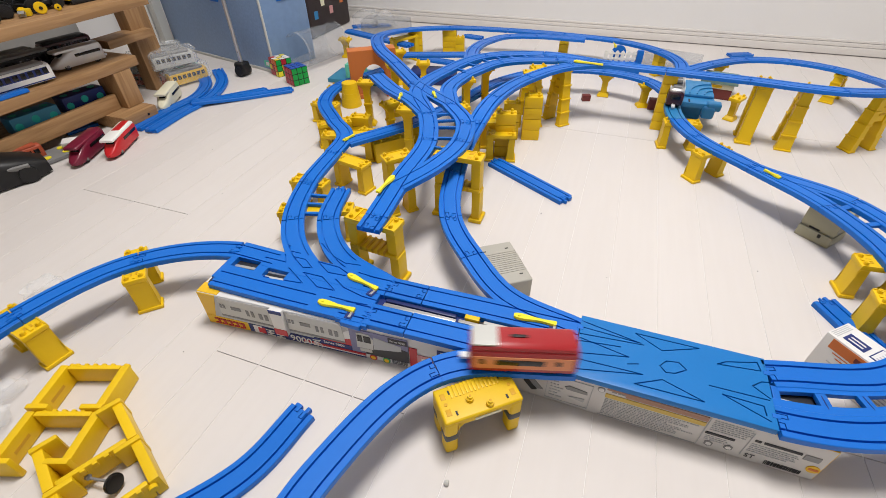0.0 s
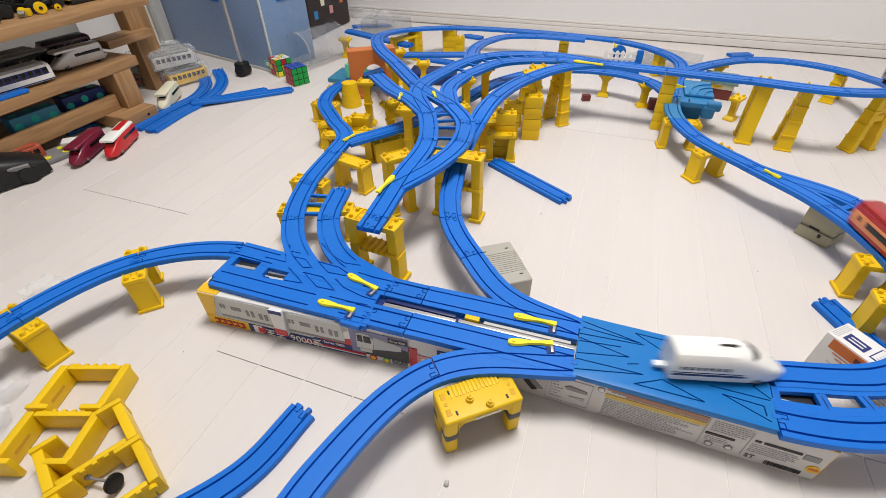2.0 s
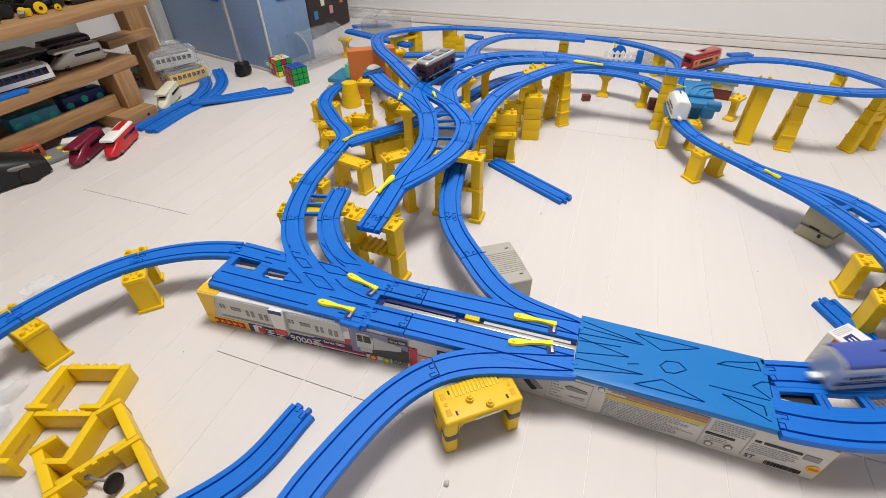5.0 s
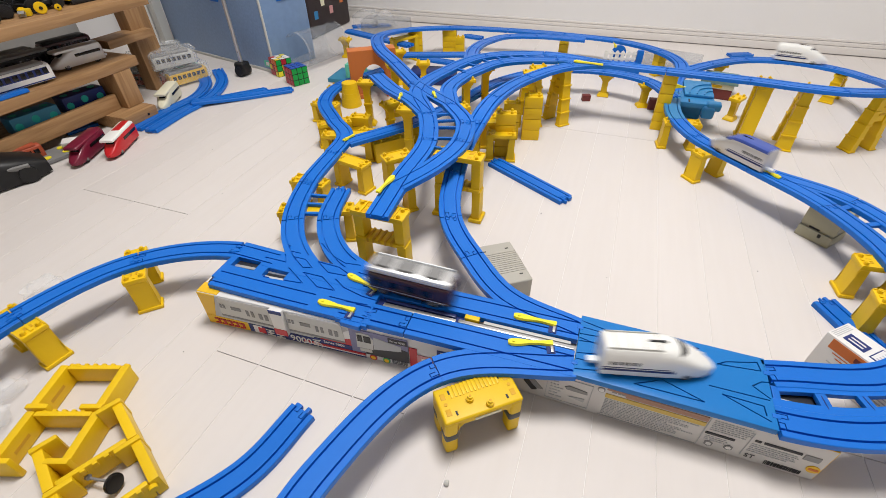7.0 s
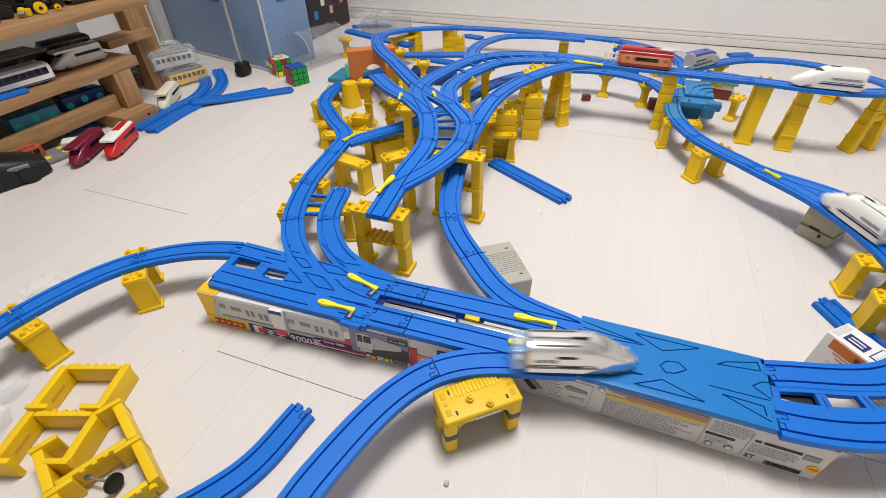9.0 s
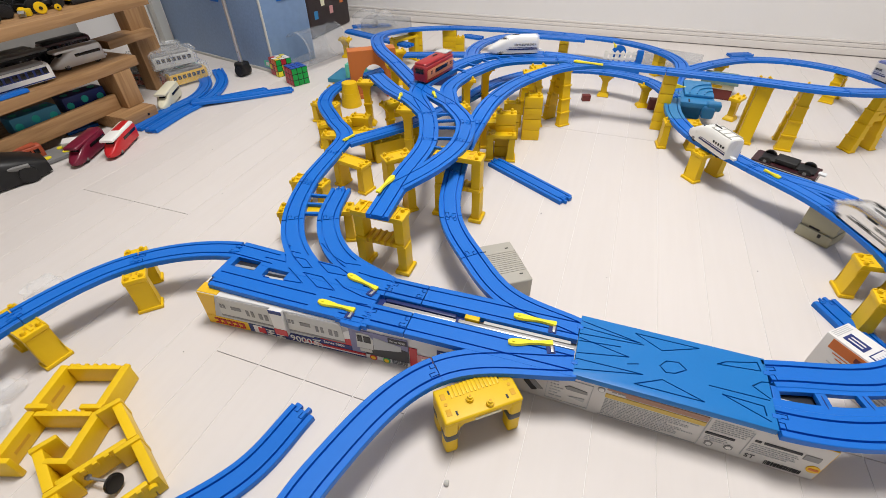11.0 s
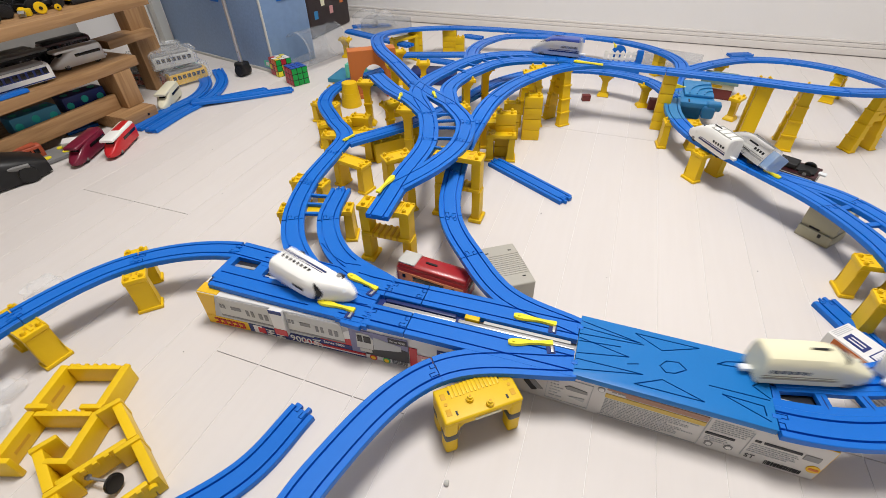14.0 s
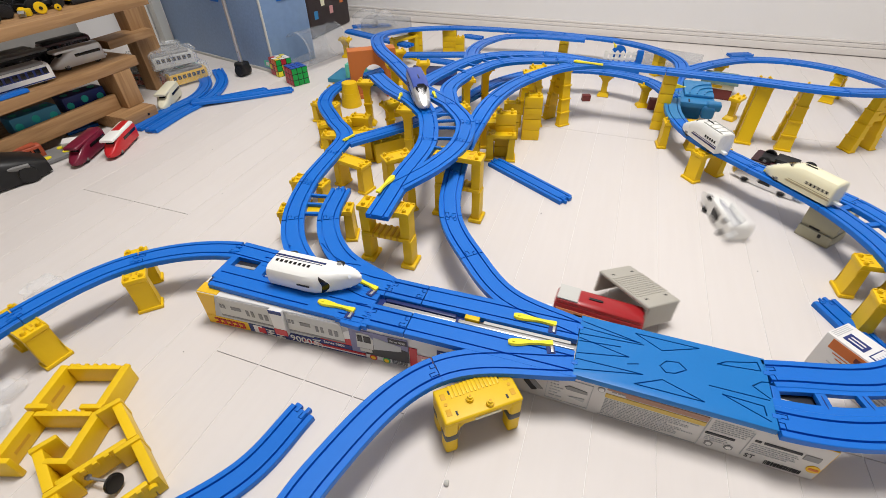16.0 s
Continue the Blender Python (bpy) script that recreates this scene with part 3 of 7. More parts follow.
fork = turnout([np.concatenate([MAIN[32], MAIN[33][1:]]), chain(pieces(SIDE)[2:])], [(-0.318, 0.600, 0.1330, -93)], "raised blue turnout with a yellow lever")
BRANCH = [(0.160, 1.300, 0.075), (0.095, 1.410, 0.075), (-0.030, 1.455, 0.075), (-0.180, 1.420, 0.075), (-0.300, 1.290, 0.075), (-0.365, 1.100, 0.075), (-0.440, 0.930, 0.075), (-0.530, 0.800, 0.075)]
for pts in pieces(BRANCH)[:-1]:
    rail(pts)
SUPPER = [(-0.701, 1.380, 0.045), (-0.739, 1.256, 0.050), (-0.759, 1.154, 0.056), (-0.727, 1.024, 0.062), (-0.632, 0.912, 0.068), (-0.545, 0.815, 0.0745), (-0.535, 0.750, 0.074)]
for pts in pieces(SUPPER)[:-2]:
    rail(pts)
turnout([chain(pieces(SUPPER)[-2:]), pieces(BRANCH)[-1]], [(-0.535, 0.80, 0.0755, 75)], "blue turnout rail with a yellow lever")
rail(np.array([[-0.671 + 0.124 * k / 6 * 2, 1.411 + 0.04 * k / 6 * 2, 0.08] for k in range(7)]))
for pts in pieces([(-0.368, 1.195, 0.152), (-0.410, 1.376, 0.130), (-0.415, 1.544, 0.108), (-0.375, 1.680, 0.092), (-0.290, 1.740, 0.084), (-0.120, 1.752, 0.082)]):
    rail(pts)


# ---- yellow piers and blocks ----
def studs(bm, pts, z, r=0.0036, hgt=0.005):
    for x, y in pts:
        own = cyl(r, hgt, pose(x, y, z + hgt / 2), 14, r * 0.9)
        joined(own, bm)
        cyl(r * 0.45, 0.0012, pose(x, y, z + hgt + 0.0004), 10, bm=bm)
    return bm


def u_pier(x, y, deg, top=0.0655, half=0.034, group="yellow bridge piers"):
    """A bridge pier: two flared legs, a top plate with studs on both sides of the rail."""
    ob = thing("bridge_pier", "yellow plastic bridge pier with two flared legs", "toy pier", pose(x, y, 0, 0, 0, deg), group=group)
    bm = box(-half - 0.008, half + 0.008, -0.0165, 0.0165, top - 0.0075, top, 0.0012)
    studs(bm, [(sx * (half + 0.001 + d), sy * 0.0095) for sx in (-1, 1) for sy in (-1, 1) for d in (0.0,)], top)
    box(-half - 0.004, -half + 0.010, -0.002, 0.002, top, top + 0.0015, bm=bm)
    box(half - 0.010, half + 0.004, -0.002, 0.002, top, top + 0.0015, bm=bm)
    for q in (-1, 1):
        box(-half - 0.007, half + 0.007, q * 0.0152 - 0.0009, q * 0.0152 + 0.0009, top - 0.001, top + 0.0014, bm=bm)
    plate = part("top_plate", bm, YELLOW, ob)
    for s in (-1, 1):
        # no hollow: the socket's shade is a darker yellow box
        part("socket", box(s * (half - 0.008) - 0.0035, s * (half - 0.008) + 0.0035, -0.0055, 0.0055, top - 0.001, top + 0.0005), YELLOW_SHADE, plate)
    for s in (-1, 1):
        own = extrude_outline([(s * (half - 0.008), top - 0.007), (s * (half + 0.007), top - 0.007), (s * (half + 0.006), 0.012), (s * (half + 0.010), 0.0005),
                               (s * (half - 0.013), 0.0005), (s * (half - 0.009), 0.012)], -0.0155, 0.0155, bev=0.0012)
        box(s * half - 0.011, s * half + 0.011, -0.0185, 0.0185, 0.0004, 0.006, 0.0015, own)
        part("leg", own, YELLOW, ob)
    return ob


def block(ob, z0, z1, wx=0.032, wy=0.026, at=(0, 0), top=True):
    """One stacking block with an arched recess on two sides and studs."""
    bm = box(-wx / 2, wx / 2, -wy / 2, wy / 2, z0 + 0.0002, z1 - 0.0002, 0.0009)
    if top:
        box(-wx / 2 + 0.001, wx / 2 - 0.001, -0.0012, 0.0012, z1 - 0.001, z1 + 0.0016, bm=bm)
        studs(bm, [(sx * wx * 0.28, sy * wy * 0.26) for sx in (-1, 1) for sy in (-1, 1)], z1)
    part("block", bm, YELLOW, ob, at=pose(at[0], at[1], 0))


def block_pier(x, y, deg, top, count, wx=0.032, wy=0.026):
    ob = thing("block_pier", "tall pier of stacked yellow plastic blocks", "toy pier", pose(x, y, 0, 0, 0, deg), group="yellow block piers")
    for i in range(count):
        block(ob, top * i / count + 0.0003, top * (i + 1) / count, wx, wy, top=i == count - 1)
    return ob


def tapered(pts, wide, narrow, top, bev=0.001):
    """An outline in x, z drawn out along y, narrower towards the top."""
    own = extrude_outline(pts, -1, 1)
    for v in own.verts:
        v.co.y *= wide + (narrow - wide) * v.co.z / top
    bmesh.ops.bevel(own, geom=own.edges[:], offset=bev, segments=2, affect="EDGES")
    return own


def tall_pier(x, y, deg, top=0.1445, spread=0.022):
    """A high pier: two splayed legs with stepped outer faces, a web with slots and a head."""
    ob = thing("tall_pier", "high yellow plastic pier with stepped splayed legs", "toy pier", pose(x, y, 0, 0, 0, deg), group="high yellow piers")
    part("head", studs(box(-spread - 0.002, spread + 0.002, -0.0145, 0.0145, top - 0.007, top, 0.0015), [(-spread + 0.004, 0), (spread - 0.004, 0)], top, 0.003, 0.004), YELLOW, ob)
    steps = 4
    for s in (-1, 1):
        leg = bmesh.new()
        for k in range(steps):
            z1, z0 = (top - 0.006) * (1 - k / steps) + 0.001, (top - 0.006) * (1 - (k + 1) / steps) + 0.0005
            out, deep = spread + 0.0035 * k, 0.0105 + 0.0016 * k
            low = [(s * (out - 0.0125), -deep - 0.001), (s * (out + 0.0030), -deep - 0.001), (s * (out + 0.0030), deep + 0.001), (s * (out - 0.0125), deep + 0.001)]
            high = [(s * (out - 0.0125), -deep), (s * out, -deep), (s * out, deep), (s * (out - 0.0125), deep)]
            a, b = [leg.verts.new((x_, y_, z0)) for x_, y_ in low], [leg.verts.new((x_, y_, z1)) for x_, y_ in high]
            leg.faces.new(a), leg.faces.new(b[::-1])
            for i in range(4):
                leg.faces.new((a[i], b[i], b[(i + 1) % 4], a[(i + 1) % 4]))
            box(min(s * (out - 0.0125), s * (out + 0.0062)), max(s * (out - 0.0125), s * (out + 0.0062)), -deep - 0.0026, deep + 0.0026, z0, z0 + 0.0036, 0.0008, leg)
        part("leg", leg, YELLOW, ob)
    for k in (0.66, 0.80):
        # slots are solid bars, their inner shade given by the colour
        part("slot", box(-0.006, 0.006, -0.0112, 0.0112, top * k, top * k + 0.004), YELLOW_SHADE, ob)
    part("web", box(-0.013, 0.013, -0.0100, 0.0100, top * 0.55, top - 0.006, 0.0008), YELLOW, ob)
    return ob


def slim_pier(x, y, deg, top, base=0.0):
    """A single post with a flared foot and head."""
    ob = thing("slim_pier", "slim yellow plastic pier with flared head", "toy pier", pose(x, y, base, 0, 0, deg), group="slim yellow piers")
    hgt = top - base
    part("post", extrude_outline([(-0.0085, 0.011), (0.0085, 0.011), (0.0078, hgt - 0.022), (0.019, hgt - 0.008), (-0.019, hgt - 0.008), (-0.0078, hgt - 0.022)], -0.0078, 0.0078, bev=0.0008), YELLOW, ob)
    part("foot", tapered([(-0.017, 0.0005), (0.017, 0.0005), (0.016, 0.006), (0.0095, 0.012), (-0.0095, 0.012), (-0.016, 0.006)], 0.015, 0.0095, 0.012), YELLOW, ob)
    if hgt > 0.08:
        part("collar", box(-0.0105, 0.0105, -0.0100, 0.0100, hgt * 0.5 - 0.004, hgt * 0.5 + 0.002, 0.0008), YELLOW, ob)
    part("head", studs(box(-0.021, 0.021, -0.0145, 0.0145, hgt - 0.008, hgt, 0.001), [(sx * 0.014, sy * 0.008) for sx in (-1, 1) for sy in (-1, 1)], hgt), YELLOW, ob)
    return ob


def frame_pier(x, y, deg, top, name="frame_pier", label="yellow plastic frame pier of two stacked frames"):
    """Two open frames, one on the other, as the broken line's end stands on."""
    ob = thing(name, label, "toy pier", pose(x, y, 0, 0, 0, deg))
    mid = top * 0.55
    part("top_plate", studs(box(-0.046, 0.046, -0.017, 0.017, top - 0.008, top, 0.0012), [(sx * 0.036, sy * 0.009) for sx in (-1, 1) for sy in (-1, 1)], top), YELLOW, ob)
    for s in (-1, 1):
        for q in (-1, 1):
            # filled sockets, coloured as if shaded inside
            part("socket", box(s * 0.022 - 0.004, s * 0.022 + 0.004, q * 0.0085 - 0.0045, q * 0.0085 + 0.0045, top - 0.001, top + 0.0005), YELLOW_SHADE, ob)
        part("rim", box(s * 0.0285 - 0.0012, s * 0.0285 + 0.0012, -0.016, 0.016, top - 0.001, top + 0.0022, 0.0004), YELLOW, ob)
        part("rim", box(-0.045, 0.045, s * 0.0160 - 0.0010, s * 0.0160 + 0.0010, top - 0.001, top + 0.0018, 0.0004), YELLOW, ob)
    part("middle_bar", box(-0.044, 0.044, -0.015, 0.015, mid - 0.007, mid, 0.0012), YELLOW, ob)
    for s in (-1, 1):
        part("leg", box(s * 0.036 - 0.0085, s * 0.036 + 0.0085, -0.013, 0.013, mid, top - 0.007, 0.0015), YELLOW, ob)
        own = box(s * 0.038 - 0.008, s * 0.038 + 0.008, -0.013, 0.013, 0.0005, mid - 0.006, 0.0015)
        box(s * 0.038 - 0.013, s * 0.038 + 0.013, -0.018, 0.018, 0.0004, 0.008, 0.002, own)
        part("leg", own, YELLOW, ob)
    for k in range(5):
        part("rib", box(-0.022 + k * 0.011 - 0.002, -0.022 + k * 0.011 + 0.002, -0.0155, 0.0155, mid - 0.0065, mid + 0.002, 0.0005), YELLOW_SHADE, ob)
    return ob


u_pier(-0.646, 0.332, -44)
u_pier(-0.701, 0.188, -8)
u_pier(0.452, 0.715, 6)
u_pier(0.452, 0.628, 0)
u_pier(0.232, 1.030, 42)
u_pier(0.178, 1.163, 8, 0.0655)
u_pier(-0.487, 0.740, -12, 0.0655)
u_pier(-0.632, 0.912, 38, 0.0592)
u_pier(-0.560, 0.850, 20, 0.0665, 0.05)
u_pier(-0.727, 1.024, 0, 0.0532, 0.03)
u_pier(-0.759, 1.154, -12, 0.0472, 0.03)
u_pier(-0.525, 0.640, 0, 0.0655, 0.03)
u_pier(-0.460, 0.560, 20, 0.0655, 0.06)
u_pier(0.338, 1.264, 86, 0.1445, 0.024)
slim_pier(0.323, 1.385, 60, 0.062)
tall_pier(0.425, 1.258, 84)
tall_pier(0.590, 1.290, 32, 0.1355)
tall_pier(-0.127, 1.223, -41)
tall_pier(0.612, 1.625, 60, 0.0770)
slim_pier(0.300, 1.640, 20, 0.0695)
tall_pier(-0.195, 1.175, 20)
block_pier(0.134, 1.262, 0, 0.1445, 6)
block_pier(-0.173, 1.100, 14, 0.112, 4, 0.044, 0.030)
block_pier(-0.222, 1.085, 14, 0.095, 4, 0.040, 0.026)
slim_pier(-0.187, 1.214, 30, 0.1445)
slim_pier(-0.225, 1.440, 10, 0.0665)
u_pier(-0.218, 0.967, 14, 0.0655, 0.026)
block_pier(-0.214, 0.990, 14, 0.1080, 4, 0.046, 0.026)
u_pier(-0.250, 1.025, 14, 0.0665, 0.026)
slim_pier(0.094, 1.405, 20, 0.0665)
slim_pier(-0.020, 1.456, 0, 0.0665)
slim_pier(-0.318, 1.173, 30, 0.1445)
slim_pier(-0.338, 1.069, 40, 0.1445)
slim_pier(-0.405, 0.862, 10, 0.1440)
slim_pier(-0.560, 1.125, 40, 0.1445)
slim_pier(-0.605, 1.045, 15, 0.120)
slim_pier(-0.969, 1.560, 0, 0.0670)
slim_pier(-0.560, 1.330, 20, 0.088)
slim_pier(-0.520, 1.000, 60, 0.090)
slim_pier(-0.655, 1.360, 40, 0.105)
slim_pier(-0.300, 0.905, 40, 0.1445)
block_pier(-0.712, 1.625, 20, 0.0960, 4, 0.052, 0.026)
block_pier(-0.615, 1.730, 10, 0.0830, 4, 0.052, 0.026)
block_pier(-0.560, 1.690, 10, 0.070, 3, 0.030, 0.026)
block_pier(-0.195, 1.795, 0, 0.0735, 3)
block_pier(0.130, 1.697, 40, 0.0690, 3)
frame_pier(-0.236, 0.712, 0, 0.1360, "frame_pier", "yellow plastic frame pier under the raised curve")
u_pier(-0.352, 0.690, 47, 0.1250, 0.020)
block_pier(-0.470, 0.890, 48, 0.050, 1, 0.085, 0.030)
end_pier = frame_pier(-0.307, 0.503, -5, 0.1160, "end_pier", "yellow plastic frame pier under the broken track end")


# ---- toy boxes, trays and platform under the tracks ----
def text_rows(flat, rows, x0, x1, z, pitch, high, material, seed, words_wide=(0.002, 0.008), short=0.25):
    """Rows of unreadable small print, each row one mesh of short bars."""
    rnd = random.Random(seed)
    for k in range(rows):
        bm, x = bmesh.new(), x0
        end = x1 - rnd.random() ** 2 * short * (x1 - x0)
        while x < end:
            w = min(rnd.uniform(*words_wide), end - x + 0.0005)
            box(x, x + w, -0.0008, 0.0003, z - k * pitch, z - k * pitch + high, bm=bm)
            x += w + rnd.uniform(0.0006, 0.0016)
        flat(bm, material)


def toy_box_front():
    """The lying train carton under the double turnout: windowed front towards the camera."""
    L, D, H = 0.412, 0.086, 0.0650
    ob = thing("toy_carton", "lying toy train carton with yellow end and red print", "toy box", pose(-0.509, 0.3165, 0, 0, 0, 4.2))
    part("body", box(0, L, 0, D, 0.0005, H, 0.0012), CARD, ob)
    y = -0.0006

    def flat(name, x0, x1, z0, z1, m, lift=0.0, label=""):
        return part(name, box(x0, x1, y - lift - 0.0004, y - lift + 0.0006, z0, z1), m, ob, label)

    def slanted(name, pts, m, lift=0.0, label=""):
        return part(name, extrude_outline(pts, y - lift - 0.0004, y - lift + 0.0006), m, ob, label)

    slanted("yellow_end", [(0.0, 0.002), (0.016, 0.002), (0.016, 0.018), (0.030, H - 0.001), (0.0, H - 0.001)], CARDY)
    flat("yellow_foot", 0.0, 0.072, 0.001, 0.0185, CARDY, 0.0005)
    part("yellow_flap", box(-0.0008, 0.0006, 0.001, D - 0.001, 0.002, H - 0.001), CARDY, ob)
    part("yellow_flap", box(0.0, 0.034, 0.001, 0.020, H - 0.0003, H + 0.0009), CARDY, ob)
    slanted("window_panel", [(0.017, 0.019), (0.200, 0.019), (0.243, 0.058), (0.243, H - 0.001), (0.031, H - 0.001)], CARDGREY, 0.0002, "grey see-through window panel")
    part("window_top", box(0.004, 0.243, 0.0205, 0.084, H - 0.0003, H + 0.0005), CARDBLACK, ob, "dark window in the carton's top")
    part("packed_car", box(0.010, 0.236, 0.048, 0.056, H + 0.0003, H + 0.0012), PALEGREY, ob)
    part("packed_car", box(0.010, 0.236, 0.062, 0.067, H + 0.0003, H + 0.0012), SILVER, ob)
    part("navy_top", box(0.243, 0.408, 0.012, 0.082, H - 0.0003, H + 0.0005), CARDBLUE, ob)
    for x0, x1 in ((0.032, 0.124), (0.146, 0.234)):
        slanted("packed_car", [(x0, 0.026), (x1, 0.028), (x1 - 0.002, 0.060), (x0 + 0.002, 0.060)], PALEGREY, 0.0012, "pale grey toy car behind the window")
        slanted("car_roof", [(x0 + 0.001, 0.0575), (x1 - 0.001, 0.0575), (x1 - 0.006, H - 0.001), (x0 + 0.006, H - 0.001)], SILVER, 0.0010)
        wide = x1 - x0
        for k, (a, b, z0, z1) in enumerate([(0.03, 0.07, 0.045, 0.053), (0.09, 0.13, 0.045, 0.053), (0.24, 0.42, 0.045, 0.052), (0.51, 0.56, 0.039, 0.051), (0.60, 0.65, 0.039, 0.051), (0.74, 0.80, 0.038, 0.050), (0.84, 0.90, 0.038, 0.050)]):
            flat("car_window", x0 + wide * a, x0 + wide * b, z0 - 0.002, z1 - 0.002, FLOORGREY, 0.0017)
        flat("car_skirt", x0, x1, 0.0250, 0.0285, FLOORGREY, 0.0016)
    part("strap", box(0.124, 0.144, y - 0.0062, y, 0.017, H + 0.002, 0.0006), CARD, ob, "white card strap with a red foot")
    part("strap_foot", box(0.124, 0.144, y - 0.0068, y - 0.0058, 0.017, 0.029), CARDRED, ob)
    part("strap_head", box(0.124, 0.144, y - 0.0068, y - 0.0058, H - 0.004, H + 0.0022), CARDBLUE, ob)
    flat("navy_band", 0.073, 0.262, 0.0010, 0.0180, CARDBLUE, 0.0004)
    flat("white_band", 0.081, 0.096, 0.0015, 0.0175, CARD, 0.0008)
    flat("red_block", 0.089, 0.101, 0.0040, 0.0150, CARDRED, 0.0010)
    flat("white_line", 0.165, 0.262, 0.0050, 0.0068, CARD, 0.0012)
    flat("red_band", 0.165, 0.262, 0.0070, 0.0108, CARDRED, 0.0011)
    slanted("red_panel", [(0.200, 0.019), (0.243, 0.019), (0.243, 0.056), (0.216, 0.033)], CARD, 0.0005)
    slanted("red_panel", [(0.186, 0.0185), (0.243, 0.0185), (0.243, 0.036), (0.206, 0.028)], CARDRED, 0.0009)
    flat("navy_band", 0.184, 0.243, 0.0140, 0.0220, CARDBLUE, 0.0013)
    flat("photo_panel", 0.243, 0.328, 0.012, 0.060, PHOTO, 0.0009, "dark photograph of a train")
    slanted("photo_bank", [(0.262, 0.012), (0.328, 0.012), (0.328, 0.036), (0.285, 0.046)], CARDBLACK, 0.0011)
    face = slanted("photo_train", [(0.252, 0.024), (0.276, 0.024), (0.278, 0.046), (0.272, 0.055), (0.254, 0.055)], PALEGREY, 0.0015)
    slanted("photo_side", [(0.277, 0.026), (0.318, 0.034), (0.318, 0.044), (0.279, 0.052)], CARDGREY, 0.0014)
    part("photo_window", box(0.2545, 0.262, y - 0.0024, y - 0.0016, 0.038, 0.051), GLASSY, face)
    part("photo_window", box(0.264, 0.2745, y - 0.0024, y - 0.0016, 0.038, 0.051), GLASSY, face)
    flat("photo_apron", 0.256, 0.274, 0.017, 0.023, PALEGREY, 0.0015)
    for k, m in enumerate((CARDRED, CARDGREEN)):
        part("seal", moved(cyl(0.0055, 0.001, seg=16), pose(0.274 + k * 0.020, y - 0.0010, 0.0065, 90)), m, ob)
        part("seal_ring", moved(cyl(0.0036, 0.001, seg=16), pose(0.274 + k * 0.020, y - 0.0014, 0.0065, 90)), CARDY, ob)
    flat("pink_panel", 0.329, 0.340, 0.002, 0.046, CARDRED, 0.0004)
    flat("pink_panel", 0.340, 0.396, 0.003, 0.034, CARDPINK, 0.0004)
    for k in range(3):
        flat("photo_train", 0.346 + k * 0.017, 0.359 + k * 0.017, 0.006, 0.029, CARD, 0.0007)
        flat("photo_window", 0.348 + k * 0.017, 0.357 + k * 0.017, 0.016, 0.026, CARDBLACK, 0.0011)
    flat("maker_mark", 0.368, 0.409, 0.0385, 0.0530, CARDBLUE, 0.0004, "plain dark blue maker's mark")
    for k in range(2):
        flat("mark_bar", 0.373, 0.404, 0.0472 - k * 0.0056, 0.0505 - k * 0.0056, CARD, 0.0008)
    flat("name_plate", 0.300, 0.327, 0.048, 0.0575, CARDBLACK, 0.0013)
    text_rows(lambda bm, m: part("text_line", moved(bm, pose(0, y, 0)), m, ob), 3, 0.302, 0.326, 0.008, 0.0028, 0.0012, CARDTEXT, 3)
    side = Matrix.Rotation(radians(90), 4, "X")
    words("9000系", 0.0178, CARD, ob, Matrix.Translation((0.170, y - 0.0020, 0.0095)) @ side, "white train number lettering", depth=0.0003)
    for k in range(2):
        x = 0.103 + k * 0.0165
        own = box(x, x + 0.0140, y - 0.0022, y - 0.0014, 0.0140, 0.0160)
        box(x + 0.0055, x + 0.0085, y - 0.0022, y - 0.0014, 0.0030, 0.0160, bm=own)
        box(x + 0.001, x + 0.0130, y - 0.0022, y - 0.0014, 0.0085, 0.0105, bm=own)
        box(x, x + 0.0140, y - 0.0022, y - 0.0014, 0.0030, 0.0048, bm=own)
        part("mark_bar", own, CARD, ob)
    words("Series 9000", 0.0070, CARD, ob, Matrix.Translation((0.215, y - 0.0019, 0.0182)) @ side)
    words("Series 9000", 0.0046, CARD, ob, Matrix.Translation((0.3135, y - 0.0019, 0.0526)) @ side)
    for k in range(5):
        x = 0.013 + k * 0.0108
        own = box(x, x + 0.0092, y - 0.0018, y - 0.0008, 0.0120, 0.0150)
        box(x + 0.0055, x + 0.0092, y - 0.0018, y - 0.0008, 0.0040, 0.0150, bm=own)
        box(x, x + 0.0060, y - 0.0018, y - 0.0008, 0.0035, 0.0060, bm=own)
        part("mark_bar", own, CARDRED, ob)
    return ob


